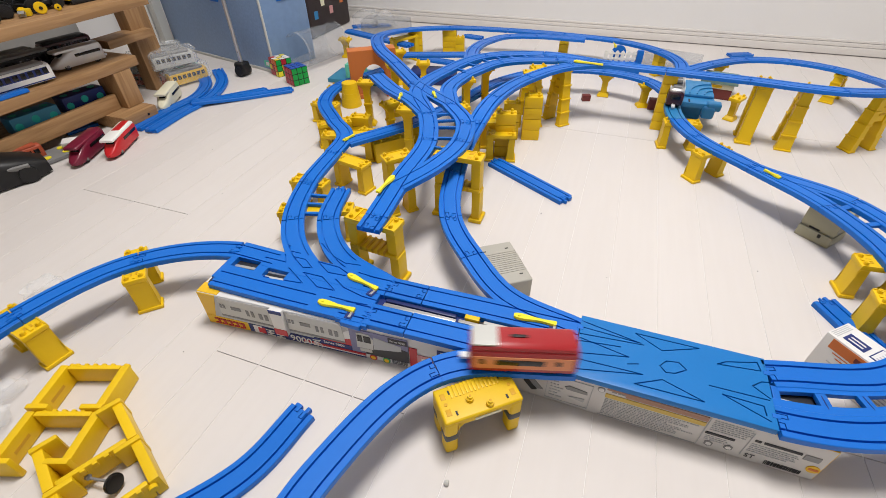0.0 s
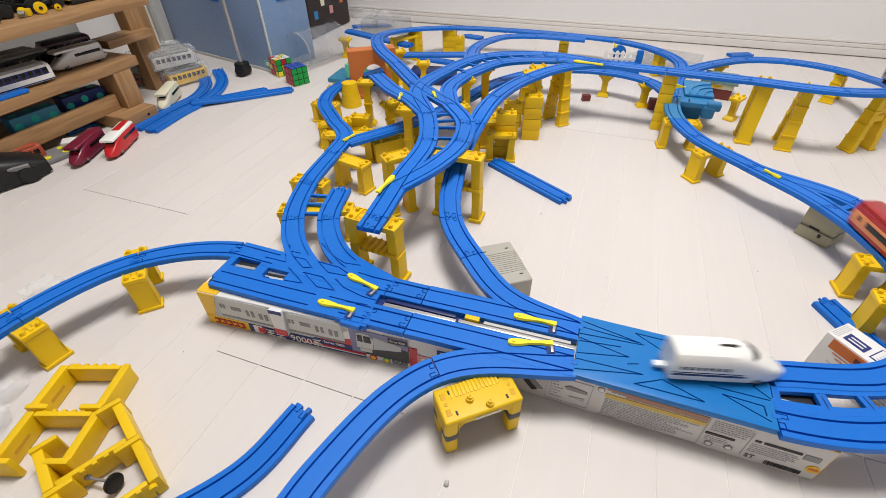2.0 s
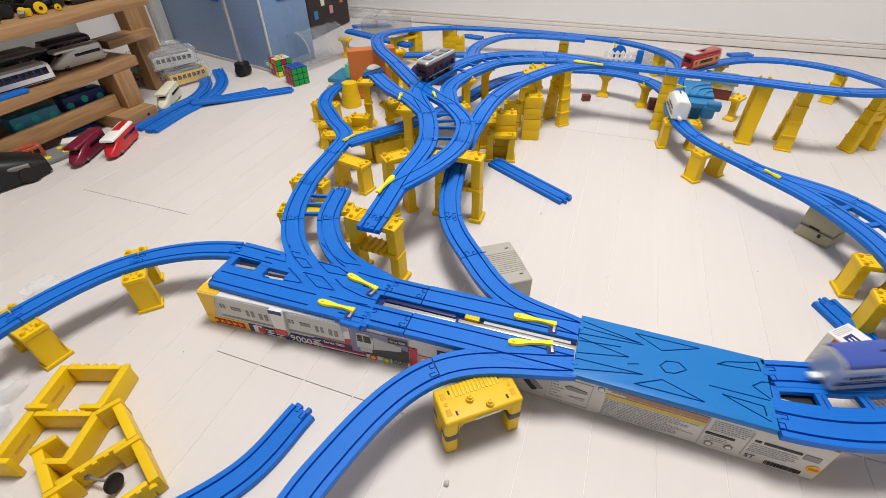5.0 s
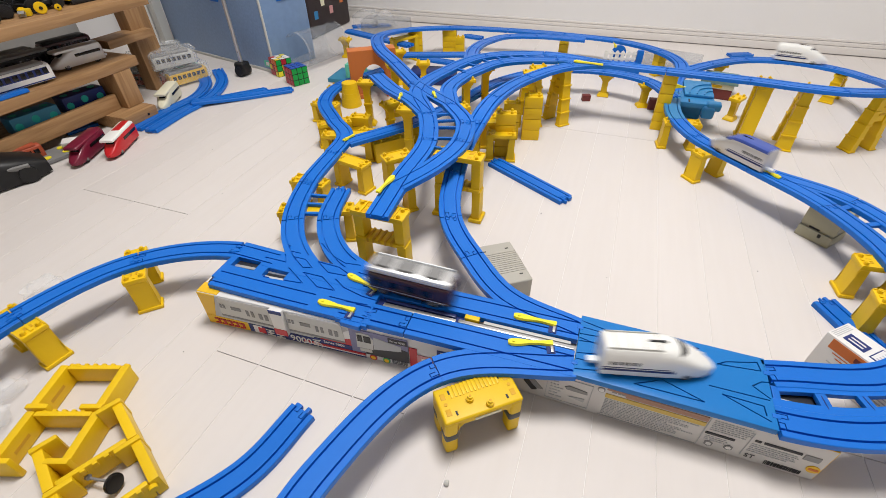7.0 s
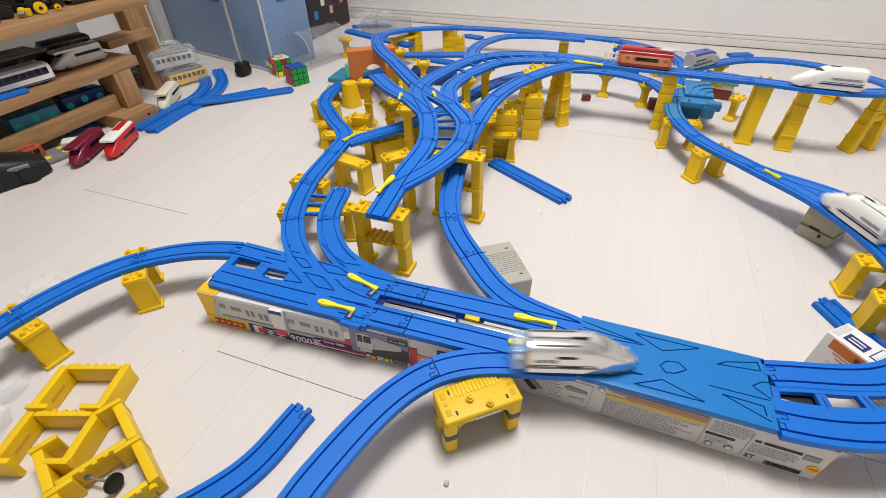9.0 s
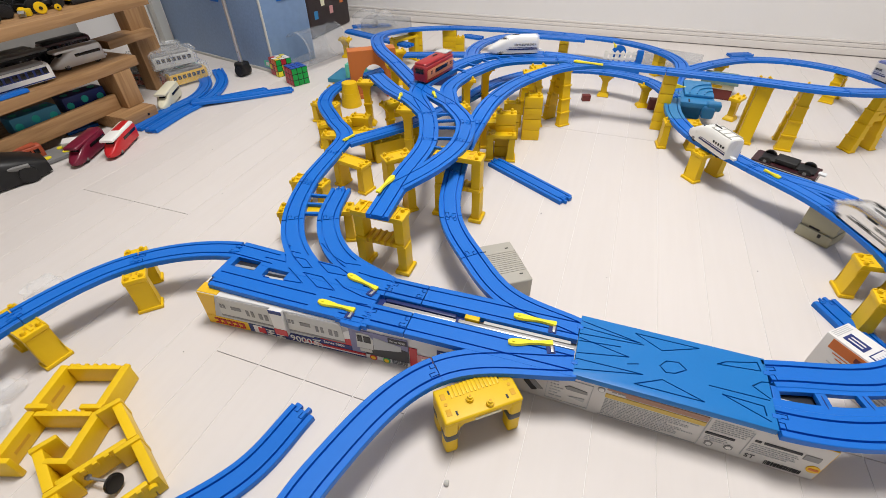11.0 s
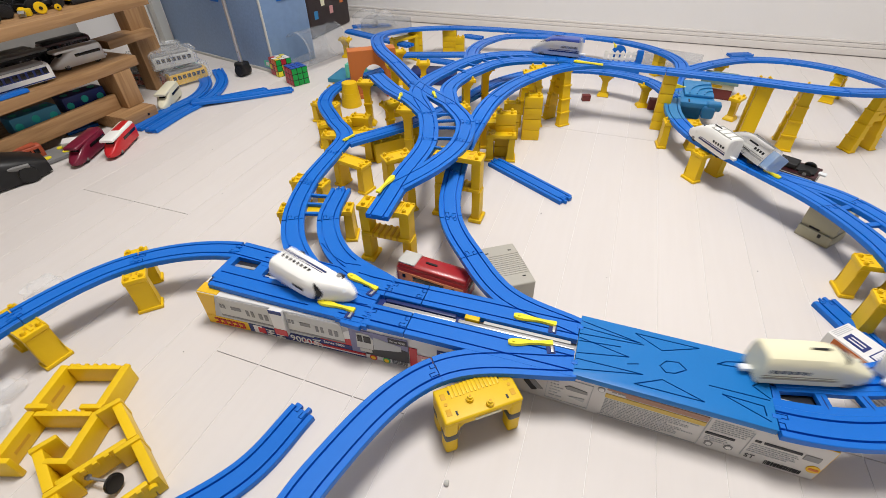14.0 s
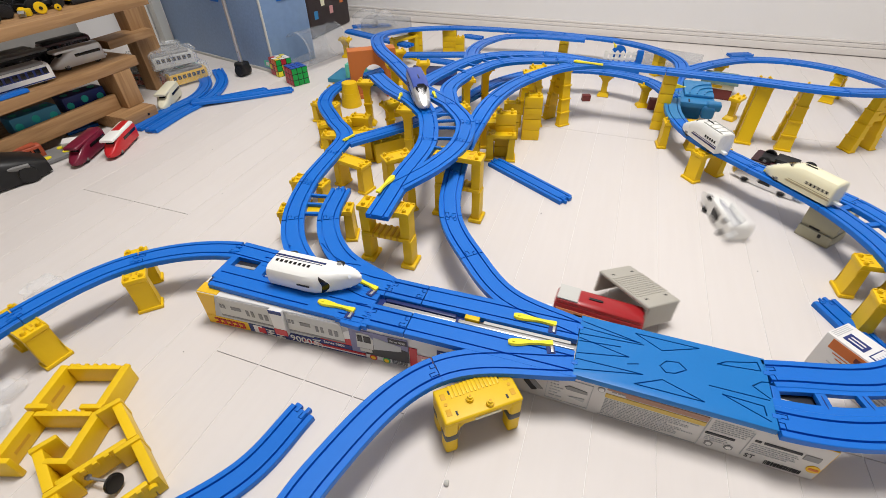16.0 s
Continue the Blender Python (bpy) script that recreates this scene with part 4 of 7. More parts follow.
def toy_box_back():
    """The second carton, its printed back with the instructions to the camera."""
    L, D, H = 0.392, 0.098, 0.0625
    ob = thing("toy_carton", "lying white toy train carton with grey printed instructions", "toy box", pose(-0.0895, 0.3565, 0, 0, 0, -0.6))
    part("body", box(0, L, 0, D, 0.0005, H, 0.0012), CARDDULL, ob)

    def flat(name, x0, x1, z0, z1, m, lift=0.0, label=""):
        return part(name, box(x0, x1, -0.0010 - lift, 0.0004 - lift, z0, z1), m, ob, label)

    def ruled(x0, x1, z0, z1):
        for a, b, c, d in ((x0, x1, z1 - 0.0007, z1), (x0, x1, z0, z0 + 0.0007), (x0, x0 + 0.0007, z0, z1), (x1 - 0.0007, x1, z0, z1)):
            flat("outline", a, b, c, d, CARDGREY)

    def line(bm, m):
        part("text_line", bm, m, ob)

    ruled(0.091, 0.145, 0.006, 0.054)
    flat("printed_track", 0.064, 0.082, 0.044, 0.047, CARDBLACK)
    part("printed_track", extrude_outline([(0.064, 0.036), (0.070, 0.040), (0.088, 0.020), (0.080, 0.018)], -0.0012, 0.0002), CARDTEXT, ob)
    part("printed_track", extrude_outline([(0.062, 0.028), (0.068, 0.033), (0.080, 0.016), (0.074, 0.013)], -0.0016, -0.0002), CARDBLACK, ob)
    part("printed_rail", extrude_outline([(0.113, 0.038), (0.118, 0.042), (0.140, 0.039), (0.141, 0.034), (0.116, 0.034)], -0.0012, 0.0002), CARDTEXT, ob)
    part("printed_rail", extrude_outline([(0.120, 0.021), (0.139, 0.024), (0.139, 0.017)], -0.0012, 0.0002), CARDGREY, ob)
    text_rows(line, 7, 0.095, 0.112, 0.048, 0.0058, 0.0013, CARDGREY, 5, short=0.5)
    part("icon_ring", moved(cyl(0.0045, 0.001, seg=20), pose(0.154, -0.0006, 0.053, 90)), CARDTEXT, ob)
    part("icon_face", moved(cyl(0.0032, 0.001, seg=20), pose(0.154, -0.0010, 0.053, 90)), CARD, ob)
    flat("brown_bar", 0.182, 0.270, 0.0510, 0.0595, BROWNPRINT)
    flat("brown_bar", 0.160, 0.182, 0.0560, 0.0595, BROWNPRINT)
    flat("yellow_bar", 0.160, 0.270, 0.0415, 0.0485, DULLYELLOW)
    text_rows(line, 1, 0.166, 0.250, 0.0532, 0.0040, 0.0024, CARDTEXT, 6, (0.003, 0.006))
    text_rows(line, 1, 0.164, 0.240, 0.0438, 0.0040, 0.0024, CARDTEXT, 7, (0.002, 0.005))
    text_rows(line, 11, 0.161, 0.268, 0.0375, 0.0031, 0.0012, CARDGREY, 8, (0.0012, 0.005), 0.45)
    flat("outline", 0.2715, 0.2722, 0.004, 0.060, CARDGREY)
    flat("outline", 0.158, 0.272, 0.0030, 0.0037, CARDGREY)
    text_rows(line, 6, 0.276, 0.316, 0.0560, 0.0036, 0.0014, CARDGREY, 9, (0.002, 0.009))
    flat("text_bar", 0.274, 0.304, 0.0300, 0.0335, CARDBLACK)
    text_rows(line, 3, 0.276, 0.300, 0.0250, 0.0034, 0.0013, CARDGREY, 10)
    for x, z in ((0.283, 0.0120), (0.303, 0.0150)):
        part("care_symbol", moved(cyl(0.0050, 0.001, seg=6), pose(x, -0.0006, z, 90)), CARDTEXT, ob)
        part("symbol_face", moved(cyl(0.0030, 0.001, seg=6), pose(x, -0.0010, z, 90)), CARD, ob)
    flat("outline", 0.3165, 0.3172, 0.010, 0.054, CARDGREY)
    flat("text_bar", 0.321, 0.327, 0.0408, 0.0440, CARDBLACK)
    flat("number_bar", 0.330, 0.366, 0.0405, 0.0442, CARDBLACK)
    text_rows(line, 5, 0.320, 0.366, 0.0345, 0.0036, 0.0013, CARDGREY, 11)
    words("ST", 0.0100, CARDBLACK, ob, Matrix.Translation((0.3255, -0.0012, 0.0120)) @ Matrix.Rotation(radians(90), 4, "X"))
    rnd = random.Random(4)
    code, x = bmesh.new(), 0.342
    while x < 0.378:
        w = rnd.choice((0.0005, 0.0009, 0.0014))
        box(x, x + w, -0.0010, 0.0004, 0.0050, 0.0120, bm=code)
        x += w + rnd.choice((0.0006, 0.001))
    part("code_bars", code, CARDBLACK, ob)
    flat("grey_patch", 0.369, 0.384, 0.0350, 0.0440, CARDTEXT)
    part("orange_dot", moved(cyl(0.0065, 0.001, seg=24), pose(0.3845, -0.0006, 0.0215, 90)), CARDY, ob, "round orange tab")
    part("orange_mark", box(0.380, 0.389, -0.0016, -0.0006, 0.0200, 0.0235), CARDORANGE, ob)
    part("yellow_lid", box(0.305, L - 0.001, 0.0, 0.016, H - 0.0003, H + 0.0006), CARDY, ob)
    for k in range(6):
        part("lid_mark", box(0.352 + k * 0.005, 0.355 + k * 0.005, 0.004, 0.008, H + 0.0004, H + 0.0010), CARDBLACK, ob)
    part("window_top", box(0.332, L - 0.004, 0.028, 0.090, H - 0.0003, H + 0.0005), CARDBLACK, ob, "dark window panel of the carton")
    part("packed_car", box(0.334, 0.360, 0.040, 0.050, H + 0.0003, H + 0.0012), PALEGREY, ob)
    part("packed_car", box(0.363, 0.386, 0.040, 0.050, H + 0.0003, H + 0.0012), PALEGREY, ob)
    part("yellow_end", box(L - 0.0006, L + 0.0008, 0.001, D - 0.001, 0.002, H - 0.001), CARDY, ob)
    return ob


toy_box_front()
toy_box_back()


def steel_rods():
    """The bright rod bridge that shows between the two tracks."""
    ob = thing("silver_rod_toy", "silver toy rods lying on the carton between the tracks", "toy part", pose(-0.13, 0.388, 0.066, 0, 0, 2))
    part("rod", box(-0.105, 0.0, -0.0085, -0.0015, 0, 0.006, 0.0015), STEEL, ob)
    part("rod", box(-0.105, -0.002, 0.0015, 0.0075, 0, 0.005, 0.0015), STRIPE, ob)
    part("rod", box(0.003, 0.155, -0.006, 0.000, 0, 0.006, 0.0015), STEEL, ob)
    part("block", box(0.010, 0.030, 0.002, 0.010, 0, 0.008, 0.001), YELLOW, ob)
    part("rod", box(0.036, 0.150, 0.003, 0.008, 0, 0.004, 0.001), PALEGREY, ob)


steel_rods()


def platform(name, label, material, at, top, w, d, ribs, stud=True, band=None):
    """A hollow tray on corner legs, with ribs and slots in its top."""
    ob = thing(name, label, "toy platform", at)
    bm = box(-w / 2, w / 2, -d / 2, d / 2, top - 0.006, top, 0.003, seg=3)
    part("top_plate", bm, material, ob)
    for s in (-1, 1):
        part("side_wall", box(s * (w / 2 - 0.002) - 0.002, s * (w / 2 - 0.002) + 0.002, -d / 2 + 0.002, d / 2 - 0.002, top * 0.45 if stud else 0.0005, top - 0.004, 0.001), material, ob)
        for q in (-1, 1):
            leg = part("leg", box(s * (w / 2 - 0.008) - 0.008, s * (w / 2 - 0.008) + 0.008, q * (d / 2 - 0.009) - 0.009, q * (d / 2 - 0.009) + 0.009, 0.0005, top - 0.003, 0.0045, seg=3), material, ob) if stud else None
            if leg and band:
                part("band", box(s * (w / 2 - 0.008) - 0.0084, s * (w / 2 - 0.008) + 0.0084, q * (d / 2 - 0.009) - 0.0094, q * (d / 2 - 0.009) + 0.0094, top * 0.38, top * 0.62, 0.0046, seg=3), band, leg, "dark grey band")
            part("slot", box(s * (w / 2 - 0.017) - 0.0012, s * (w / 2 - 0.017) + 0.0012, q * d * 0.3 - 0.0028, q * d * 0.3 + 0.0028, top - 0.001, top + 0.0003), BLACK, ob)
    for k in range(ribs):
        x = (k - (ribs - 1) / 2) * 0.0048
        part("rib", box(x - 0.0014, x + 0.0014, -d / 2 + 0.003 if not stud else d * 0.12, d / 2 - 0.001, top - 0.001, top + 0.0009, 0.0004), material, ob)
    if stud:
        for x, y in ((-0.011, -0.003), (0.0085, -0.0160)):
            bm = cyl(0.0046, 0.005, pose(x, y, top + 0.0025), 18, bev=0.0006)
            cyl(0.0030, 0.0030, pose(x, y, top + 0.0062), 16, bm=bm)
            mid = part("stud", bm, material, ob)
            # a disc in the yellow of a shaded hole, nothing bored
            part("stud_hole", cyl(0.0016, 0.0006, pose(x, y, top + 0.0077), 12), YELLOW_SHADE, mid)
        part("apron", box(-w / 2 + 0.010, w / 2 - 0.010, -d / 2 + 0.001, -d / 2 + 0.004, top - 0.013, top - 0.002, 0.001), material, ob)
        part("label_strip", box(-0.012, 0.020, -d / 2 + 0.0002, -d / 2 + 0.0022, top - 0.012, top - 0.0075), BEIGE, ob, "clear strip along the front edge")
        for s in (-1, 1):
            for q in (-1, 1):
                part("arch_corner", extrude_outline([(s * (w / 2 - 0.016), top - 0.006), (s * (w / 2 - 0.016), top - 0.024), (s * (w / 2 - 0.018), top - 0.017), (s * (w / 2 - 0.023), top - 0.012)],
                                                    q * (d / 2 - 0.003) - 0.002, q * (d / 2 - 0.003) + 0.002), material, ob)
                # flat recesses and end hole: their depth is only painted shade
                part("end_recess", box(s * (w / 2 - 0.0085) - 0.0030, s * (w / 2 - 0.0085) + 0.0030, q * 0.0105 - 0.0042, q * 0.0105 + 0.0042, top - 0.001, top + 0.0004, 0.0003), YELLOW_SHADE, ob)
            part("end_hole", cyl(0.0022, 0.0012, pose(s * (w / 2 - 0.0085), 0, top), 14), YELLOW_SHADE, ob)
    else:
        part("end_wall", box(-w / 2 + 0.002, w / 2 - 0.002, d / 2 - 0.004, d / 2, 0.0005, top - 0.004, 0.001), material, ob)
    return ob


platform("toy_platform", "yellow plastic toy platform on legs with dark bands", YELLOW, pose(-0.071, 0.290, 0, 0, 0, 40), 0.0665, 0.096, 0.046, 13, band=DARKBAND)
tray = platform("ribbed_tray", "warm grey hollow plastic tray with ribbed top", GREY, pose(-0.108, 0.555, 0, 0, 0, -55), 0.0385, 0.100, 0.066, 11, stud=False)


def grey_stand(x, y, deg):
    ob = thing("grey_stand", "beige grey plastic stand under the curved rails", "toy platform", pose(x, y, 0, 0, 0, deg))
    part("upper_block", box(-0.029, 0.029, -0.031, 0.028, 0.026, 0.0655, 0.0015), GREYGREEN, ob)
    part("lower_block", box(-0.029, 0.029, -0.034, 0.020, 0.0005, 0.022, 0.0015), GREYGREEN, ob)
    part("waist", box(-0.027, 0.027, -0.029, 0.018, 0.021, 0.027), GREYGREEN, ob)
    part("seam", box(-0.014, 0.004, -0.0295, -0.0280, 0.0222, 0.0258), BLACK, ob)
    part("slot", box(0.006, 0.011, -0.0352, -0.033, 0.013, 0.020), BLACK, ob)


grey_stand(0.4236, 0.870, -39.5)


def small_carton():
    """The small upright-lying carton by the right curve."""
    ob = thing("toy_carton", "white toy carton with orange print and dark blue mark", "toy box", pose(0.331, 0.533, 0, 0, 0, 42))
    part("body", box(0, 0.040, -0.11, 0, 0.0005, 0.0640, 0.001), CARD, ob)
    part("maker_mark", box(0.008, 0.024, -0.040, -0.014, 0.0638, 0.0646), CARDBLUE, ob)
    for k in range(2):
        part("mark_bar", box(0.0115 + k * 0.0058, 0.0138 + k * 0.0058, -0.036, -0.018, 0.0644, 0.0649), CARD, ob)
    for k in range(4):
        part("text_bar", box(0.004, 0.034, -0.003 - k * 0.0024, -0.002 - k * 0.0024, 0.0638, 0.0644), CARDGREY, ob)
    part("label_sticker", box(0.008, 0.034, -0.076, -0.046, 0.0638, 0.0646), CARDBLUE, ob)
    part("sticker_face", box(0.0095, 0.0325, -0.0745, -0.0475, 0.0644, 0.0650), CARD, ob)
    for k in range(4):
        part("text_bar", box(0.012 + k * 0.005, 0.0135 + k * 0.005, -0.071, -0.052, 0.0648, 0.0653), CARDGREY, ob)
    part("orange_print", box(-0.0006, 0.0005, -0.100, -0.010, 0.046, 0.0615), CARDORANGE, ob)
    part("brown_print", box(-0.0009, 0.0004, -0.080, -0.040, 0.050, 0.057), BRICKRED, ob)
    for k in range(7):
        part("text_bar", box(-0.0006, 0.0004, -0.100, -0.018 - 0.006 * (k % 3), 0.0415 - k * 0.0052, 0.0428 - k * 0.0052), CARDORANGE if k < 2 else CARDGREY, ob)
    part("emblem", box(-0.0008, 0.0004, -0.062, -0.048, 0.016, 0.034, 0.0003), CARDBLACK, ob)


small_carton()


# ---- loose rails on the floor ----
def floor_rail(nodes, label):
    line, _, _ = smooth(nodes, 0.01)
    ob = rail(line, True, label)
    d, e = line[-1] - line[-2], line[-1] - line[0]
    at = Matrix.Translation(tuple(e)) @ Matrix.Rotation(math.atan2(d[1], d[0]), 4, "Z")
    part("end_tongue", box(-0.001, 0.0065, -0.0085, -0.0030, -0.0080, -0.0008, 0.0008), BLUE, ob, at=at)
    part("end_hook", box(-0.001, 0.0045, 0.0045, 0.0140, -0.0080, -0.0008, 0.0008), BLUE, ob, at=at)


floor_rail([(-0.225, 0.939, 0.009), (-0.040, 0.829, 0.009)], "straight blue plastic toy rail lying on the floor")
floor_rail([(-0.402, 0.015, 0.009), (-0.345, 0.075, 0.009), (-0.301, 0.143, 0.009), (-0.283, 0.231, 0.009)], "curved blue plastic toy rail lying on the floor")
floor_rail([(0.382, 0.668, 0.009), (0.432, 0.575, 0.009)], "straight blue plastic toy rail beside the small carton")
floor_rail([(-0.520, 1.640, 0.009), (-0.470, 1.630, 0.009)], "short blue plastic toy rail lying on the floor")
floor_rail([(-0.625, 1.955, 0.009), (-0.550, 1.940, 0.009)], "short blue plastic toy rail lying by the wall")
floor_rail([(0.380, 1.985, 0.009), (0.455, 2.015, 0.009)], "short blue plastic toy rail lying behind the loop")
floor_rail([(-1.160, 1.950, 0.009), (-1.010, 2.020, 0.009)], "blue plastic toy rail under clear film by the case")
floor_rail([(-0.70, 1.62, 0.009), (-0.56, 1.60, 0.009)], "straight blue plastic toy rail lying by the wall")
floor_rail([(-1.149, 0.804, 0.010), (-1.165, 0.93, 0.010), (-1.17, 1.05, 0.010), (-1.225, 1.17, 0.010), (-1.33, 1.27, 0.010)], "curved blue plastic toy rails lying beside the shelf")
floor_rail([(-1.20, 0.80, 0.010), (-1.215, 0.93, 0.010), (-1.215, 1.04, 0.010), (-1.265, 1.14, 0.010), (-1.36, 1.22, 0.010)], "curved blue plastic toy rails lying beside the shelf")
floor_rail([(-1.175, 0.985, 0.019), (-1.06, 1.10, 0.010), (-0.965, 1.190, 0.010)], "straight blue plastic toy rail lying on the floor")
floor_rail([(-1.130, 1.055, 0.010), (-1.040, 1.160, 0.010)], "straight blue plastic toy rail lying on the floor")
short_line = np.array([[k * 0.0320 / 4, 0, 0] for k in range(5)])
short_rail = rail(short_line, True, "short straight blue toy rail at the broken track end")


# ---- trains: each runs along +x of its own space, the rail's top at z = 0 ----
def ring(bm, x, half, low, high, crown=0.6, n=7):
    """A section across a car: flat floor, straight sides, domed roof."""
    pts = [(-half * 0.96, low), (-half, low + (high - low) * 0.25), (-half, low + (high - low) * crown)]
    for k in range(1, n):
        a = math.pi * (1 - k / n)
        pts.append((half * math.copysign(abs(math.cos(a)) ** 0.55, math.cos(a)), low + (high - low) * (crown + (1 - crown) * math.sin(a) ** 0.75)))
    pts += [(half, low + (high - low) * crown), (half, low + (high - low) * 0.25), (half * 0.96, low)]
    return [bm.verts.new((x, y, z)) for y, z in pts]


def loft(sections, crown=0.6):
    bm = bmesh.new()
    rings = [ring(bm, *s, crown) if len(s) == 4 else ring(bm, *s) for s in sections]
    for a, b in zip(rings, rings[1:]):
        for k in range(len(a)):
            bm.faces.new((a[k], a[(k + 1) % len(a)], b[(k + 1) % len(b)], b[k]))
    bm.faces.new(rings[0][::-1])
    bm.faces.new(rings[-1])
    return bm


def running_gear(ob, x0=-0.040, x1=0.036, big=0.0085):
    part("chassis", box(-0.056, 0.048, -0.0105, 0.0105, 0.0075, 0.012, 0.001), BLACK, ob)
    part("gear_box", box(-0.016, 0.010, -0.0095, 0.0095, 0.0035, 0.012, 0.002), BLACK, ob)
    for x in (x0, x1):
        for s in (-1, 1):
            w = part("wheel", cyl(big, 0.005, pose(x, s * 0.0135, big + 0.0002, 90), 20, bev=0.0008), BLACK, ob)
            part("hub", cyl(0.0035, 0.002, pose(x, s * 0.0165, 0.0087, 90), 12), FLOORGREY, w)
    part("coupler", box(-0.074, -0.060, -0.004, 0.004, 0.007, 0.012, 0.001), COUPLER, ob, "pale plastic coupling hook")


def side_strips(ob, x0, x1, half, z0, z1, material, name, thick=0.0006, label=""):
    for s in (-1, 1):
        y = s * half
        part(name, box(x0, x1, min(y, y + s * thick), max(y, y + s * thick), z0, z1, 0.0002), material, ob, label)


def windows(ob, xs, half, z0, z1, w, material=GLASSY):
    for x in xs:
        side_strips(ob, x - w / 2, x + w / 2, half, z0, z1, material, "window", 0.0007)


BULLET = [(-0.0620, 0.0165, 0.006, 0.046), (-0.0600, 0.0182, 0.006, 0.0485), (-0.004, 0.0184, 0.006, 0.0488), (0.014, 0.0183, 0.006, 0.0470), (0.029, 0.0177, 0.006, 0.0405),
          (0.043, 0.0162, 0.006, 0.0318), (0.055, 0.0135, 0.006, 0.0242), (0.064, 0.0095, 0.007, 0.0185), (0.0695, 0.0040, 0.009, 0.0140)]


def bullet_top(x, y):
    """Height of the bullet body's outer skin over a point of its floor."""
    half, low, high = [float(np.interp(x, [b[0] for b in BULLET], [b[k] for b in BULLET])) for k in (1, 2, 3)]
    c = min(0.999, abs(y) / half) ** (1 / 0.55)
    return low + (high - low) * (0.6 + 0.4 * math.sqrt(1 - c * c) ** 0.75)


def crescent(front=0.0335, sweep=0.0125, wide=0.0085, reach=0.0150):
    """The cab windscreen: a dark sickle laid over the nose, its tips swept back."""
    bm, n, m = bmesh.new(), 16, 4
    rows = []
    for i in range(n + 1):
        v = -1 + 2 * i / n
        y = v * reach
        a = front - sweep * v * v
        w = wide * (1 - abs(v) ** 2.5) + 0.0004
        rows.append([bm.verts.new((a - w * k / m, y * (1 + 0.02 * k / m), bullet_top(a - w * k / m, y) + 0.0006)) for k in range(m + 1)])
    faces = [bm.faces.new((p[k], p[k + 1], q[k + 1], q[k])) for p, q in zip(rows, rows[1:]) for k in range(m)]
    out = bmesh.ops.extrude_face_region(bm, geom=faces)
    bmesh.ops.translate(bm, verts=[v for v in out["geom"] if isinstance(v, bmesh.types.BMVert)], vec=(0, 0, -0.0012))
    return bm


def bullet_train(label, body=WHITE, stripe=STRIPE, roof=None, panes=9, grid=False, cab=True, roof_label="", glazed=True):
    """The end car of a toy high-speed train with a long nose."""
    ob = thing("toy_train_car", label, "toy train", group="toy trains on the line")
    part("body", loft(BULLET), body, ob)
    side_strips(ob, -0.061, 0.020, 0.0182, 0.0150, 0.0182, stripe, "stripe")
    side_strips(ob, -0.061, 0.016, 0.0182, 0.0200, 0.0212, stripe, "stripe")
    windows(ob, [-0.052 + i * 0.0072 for i in range(panes)], 0.0182, 0.0255, 0.0305, 0.0042)
    if cab:
        part("windscreen", crescent(*((0.048, 0.016, 0.024, 0.0125) if roof else (0.0335, 0.0125, 0.0085, 0.0150))), GLASSY, ob, "black cab windscreen")
    if roof:
        own = loft([(x, hw * 0.93, lo + (hi - lo) * 0.80, hi + 0.0004) for x, hw, lo, hi in BULLET[1:5]], )
        part("roof", own, roof, ob, roof_label)
    part("switch", box(-0.012, 0.008, -0.0012, 0.0012, 0.0485, 0.0500, 0.0004), BLACK, ob)
    if grid:
        for x in (-0.05, -0.034, -0.018, -0.002):
            part("roof_rib", box(x, x + 0.0007, -0.0125, 0.0125, 0.0478, 0.0496), PALEGREY, ob)
        for y in (-0.0125, 0.0125):
            part("roof_rib", box(-0.058, 0.002, y - 0.0004, y + 0.0004, 0.0470, 0.0488), PALEGREY, ob)
    for s in (-1, 1):
        part("headlight", moved(cyl(0.0026, 0.001, seg=12), pose(0.0575, s * 0.0095, 0.0215, s * -35, 55, 0)), COUPLER, ob)
    running_gear(ob)
    return ob


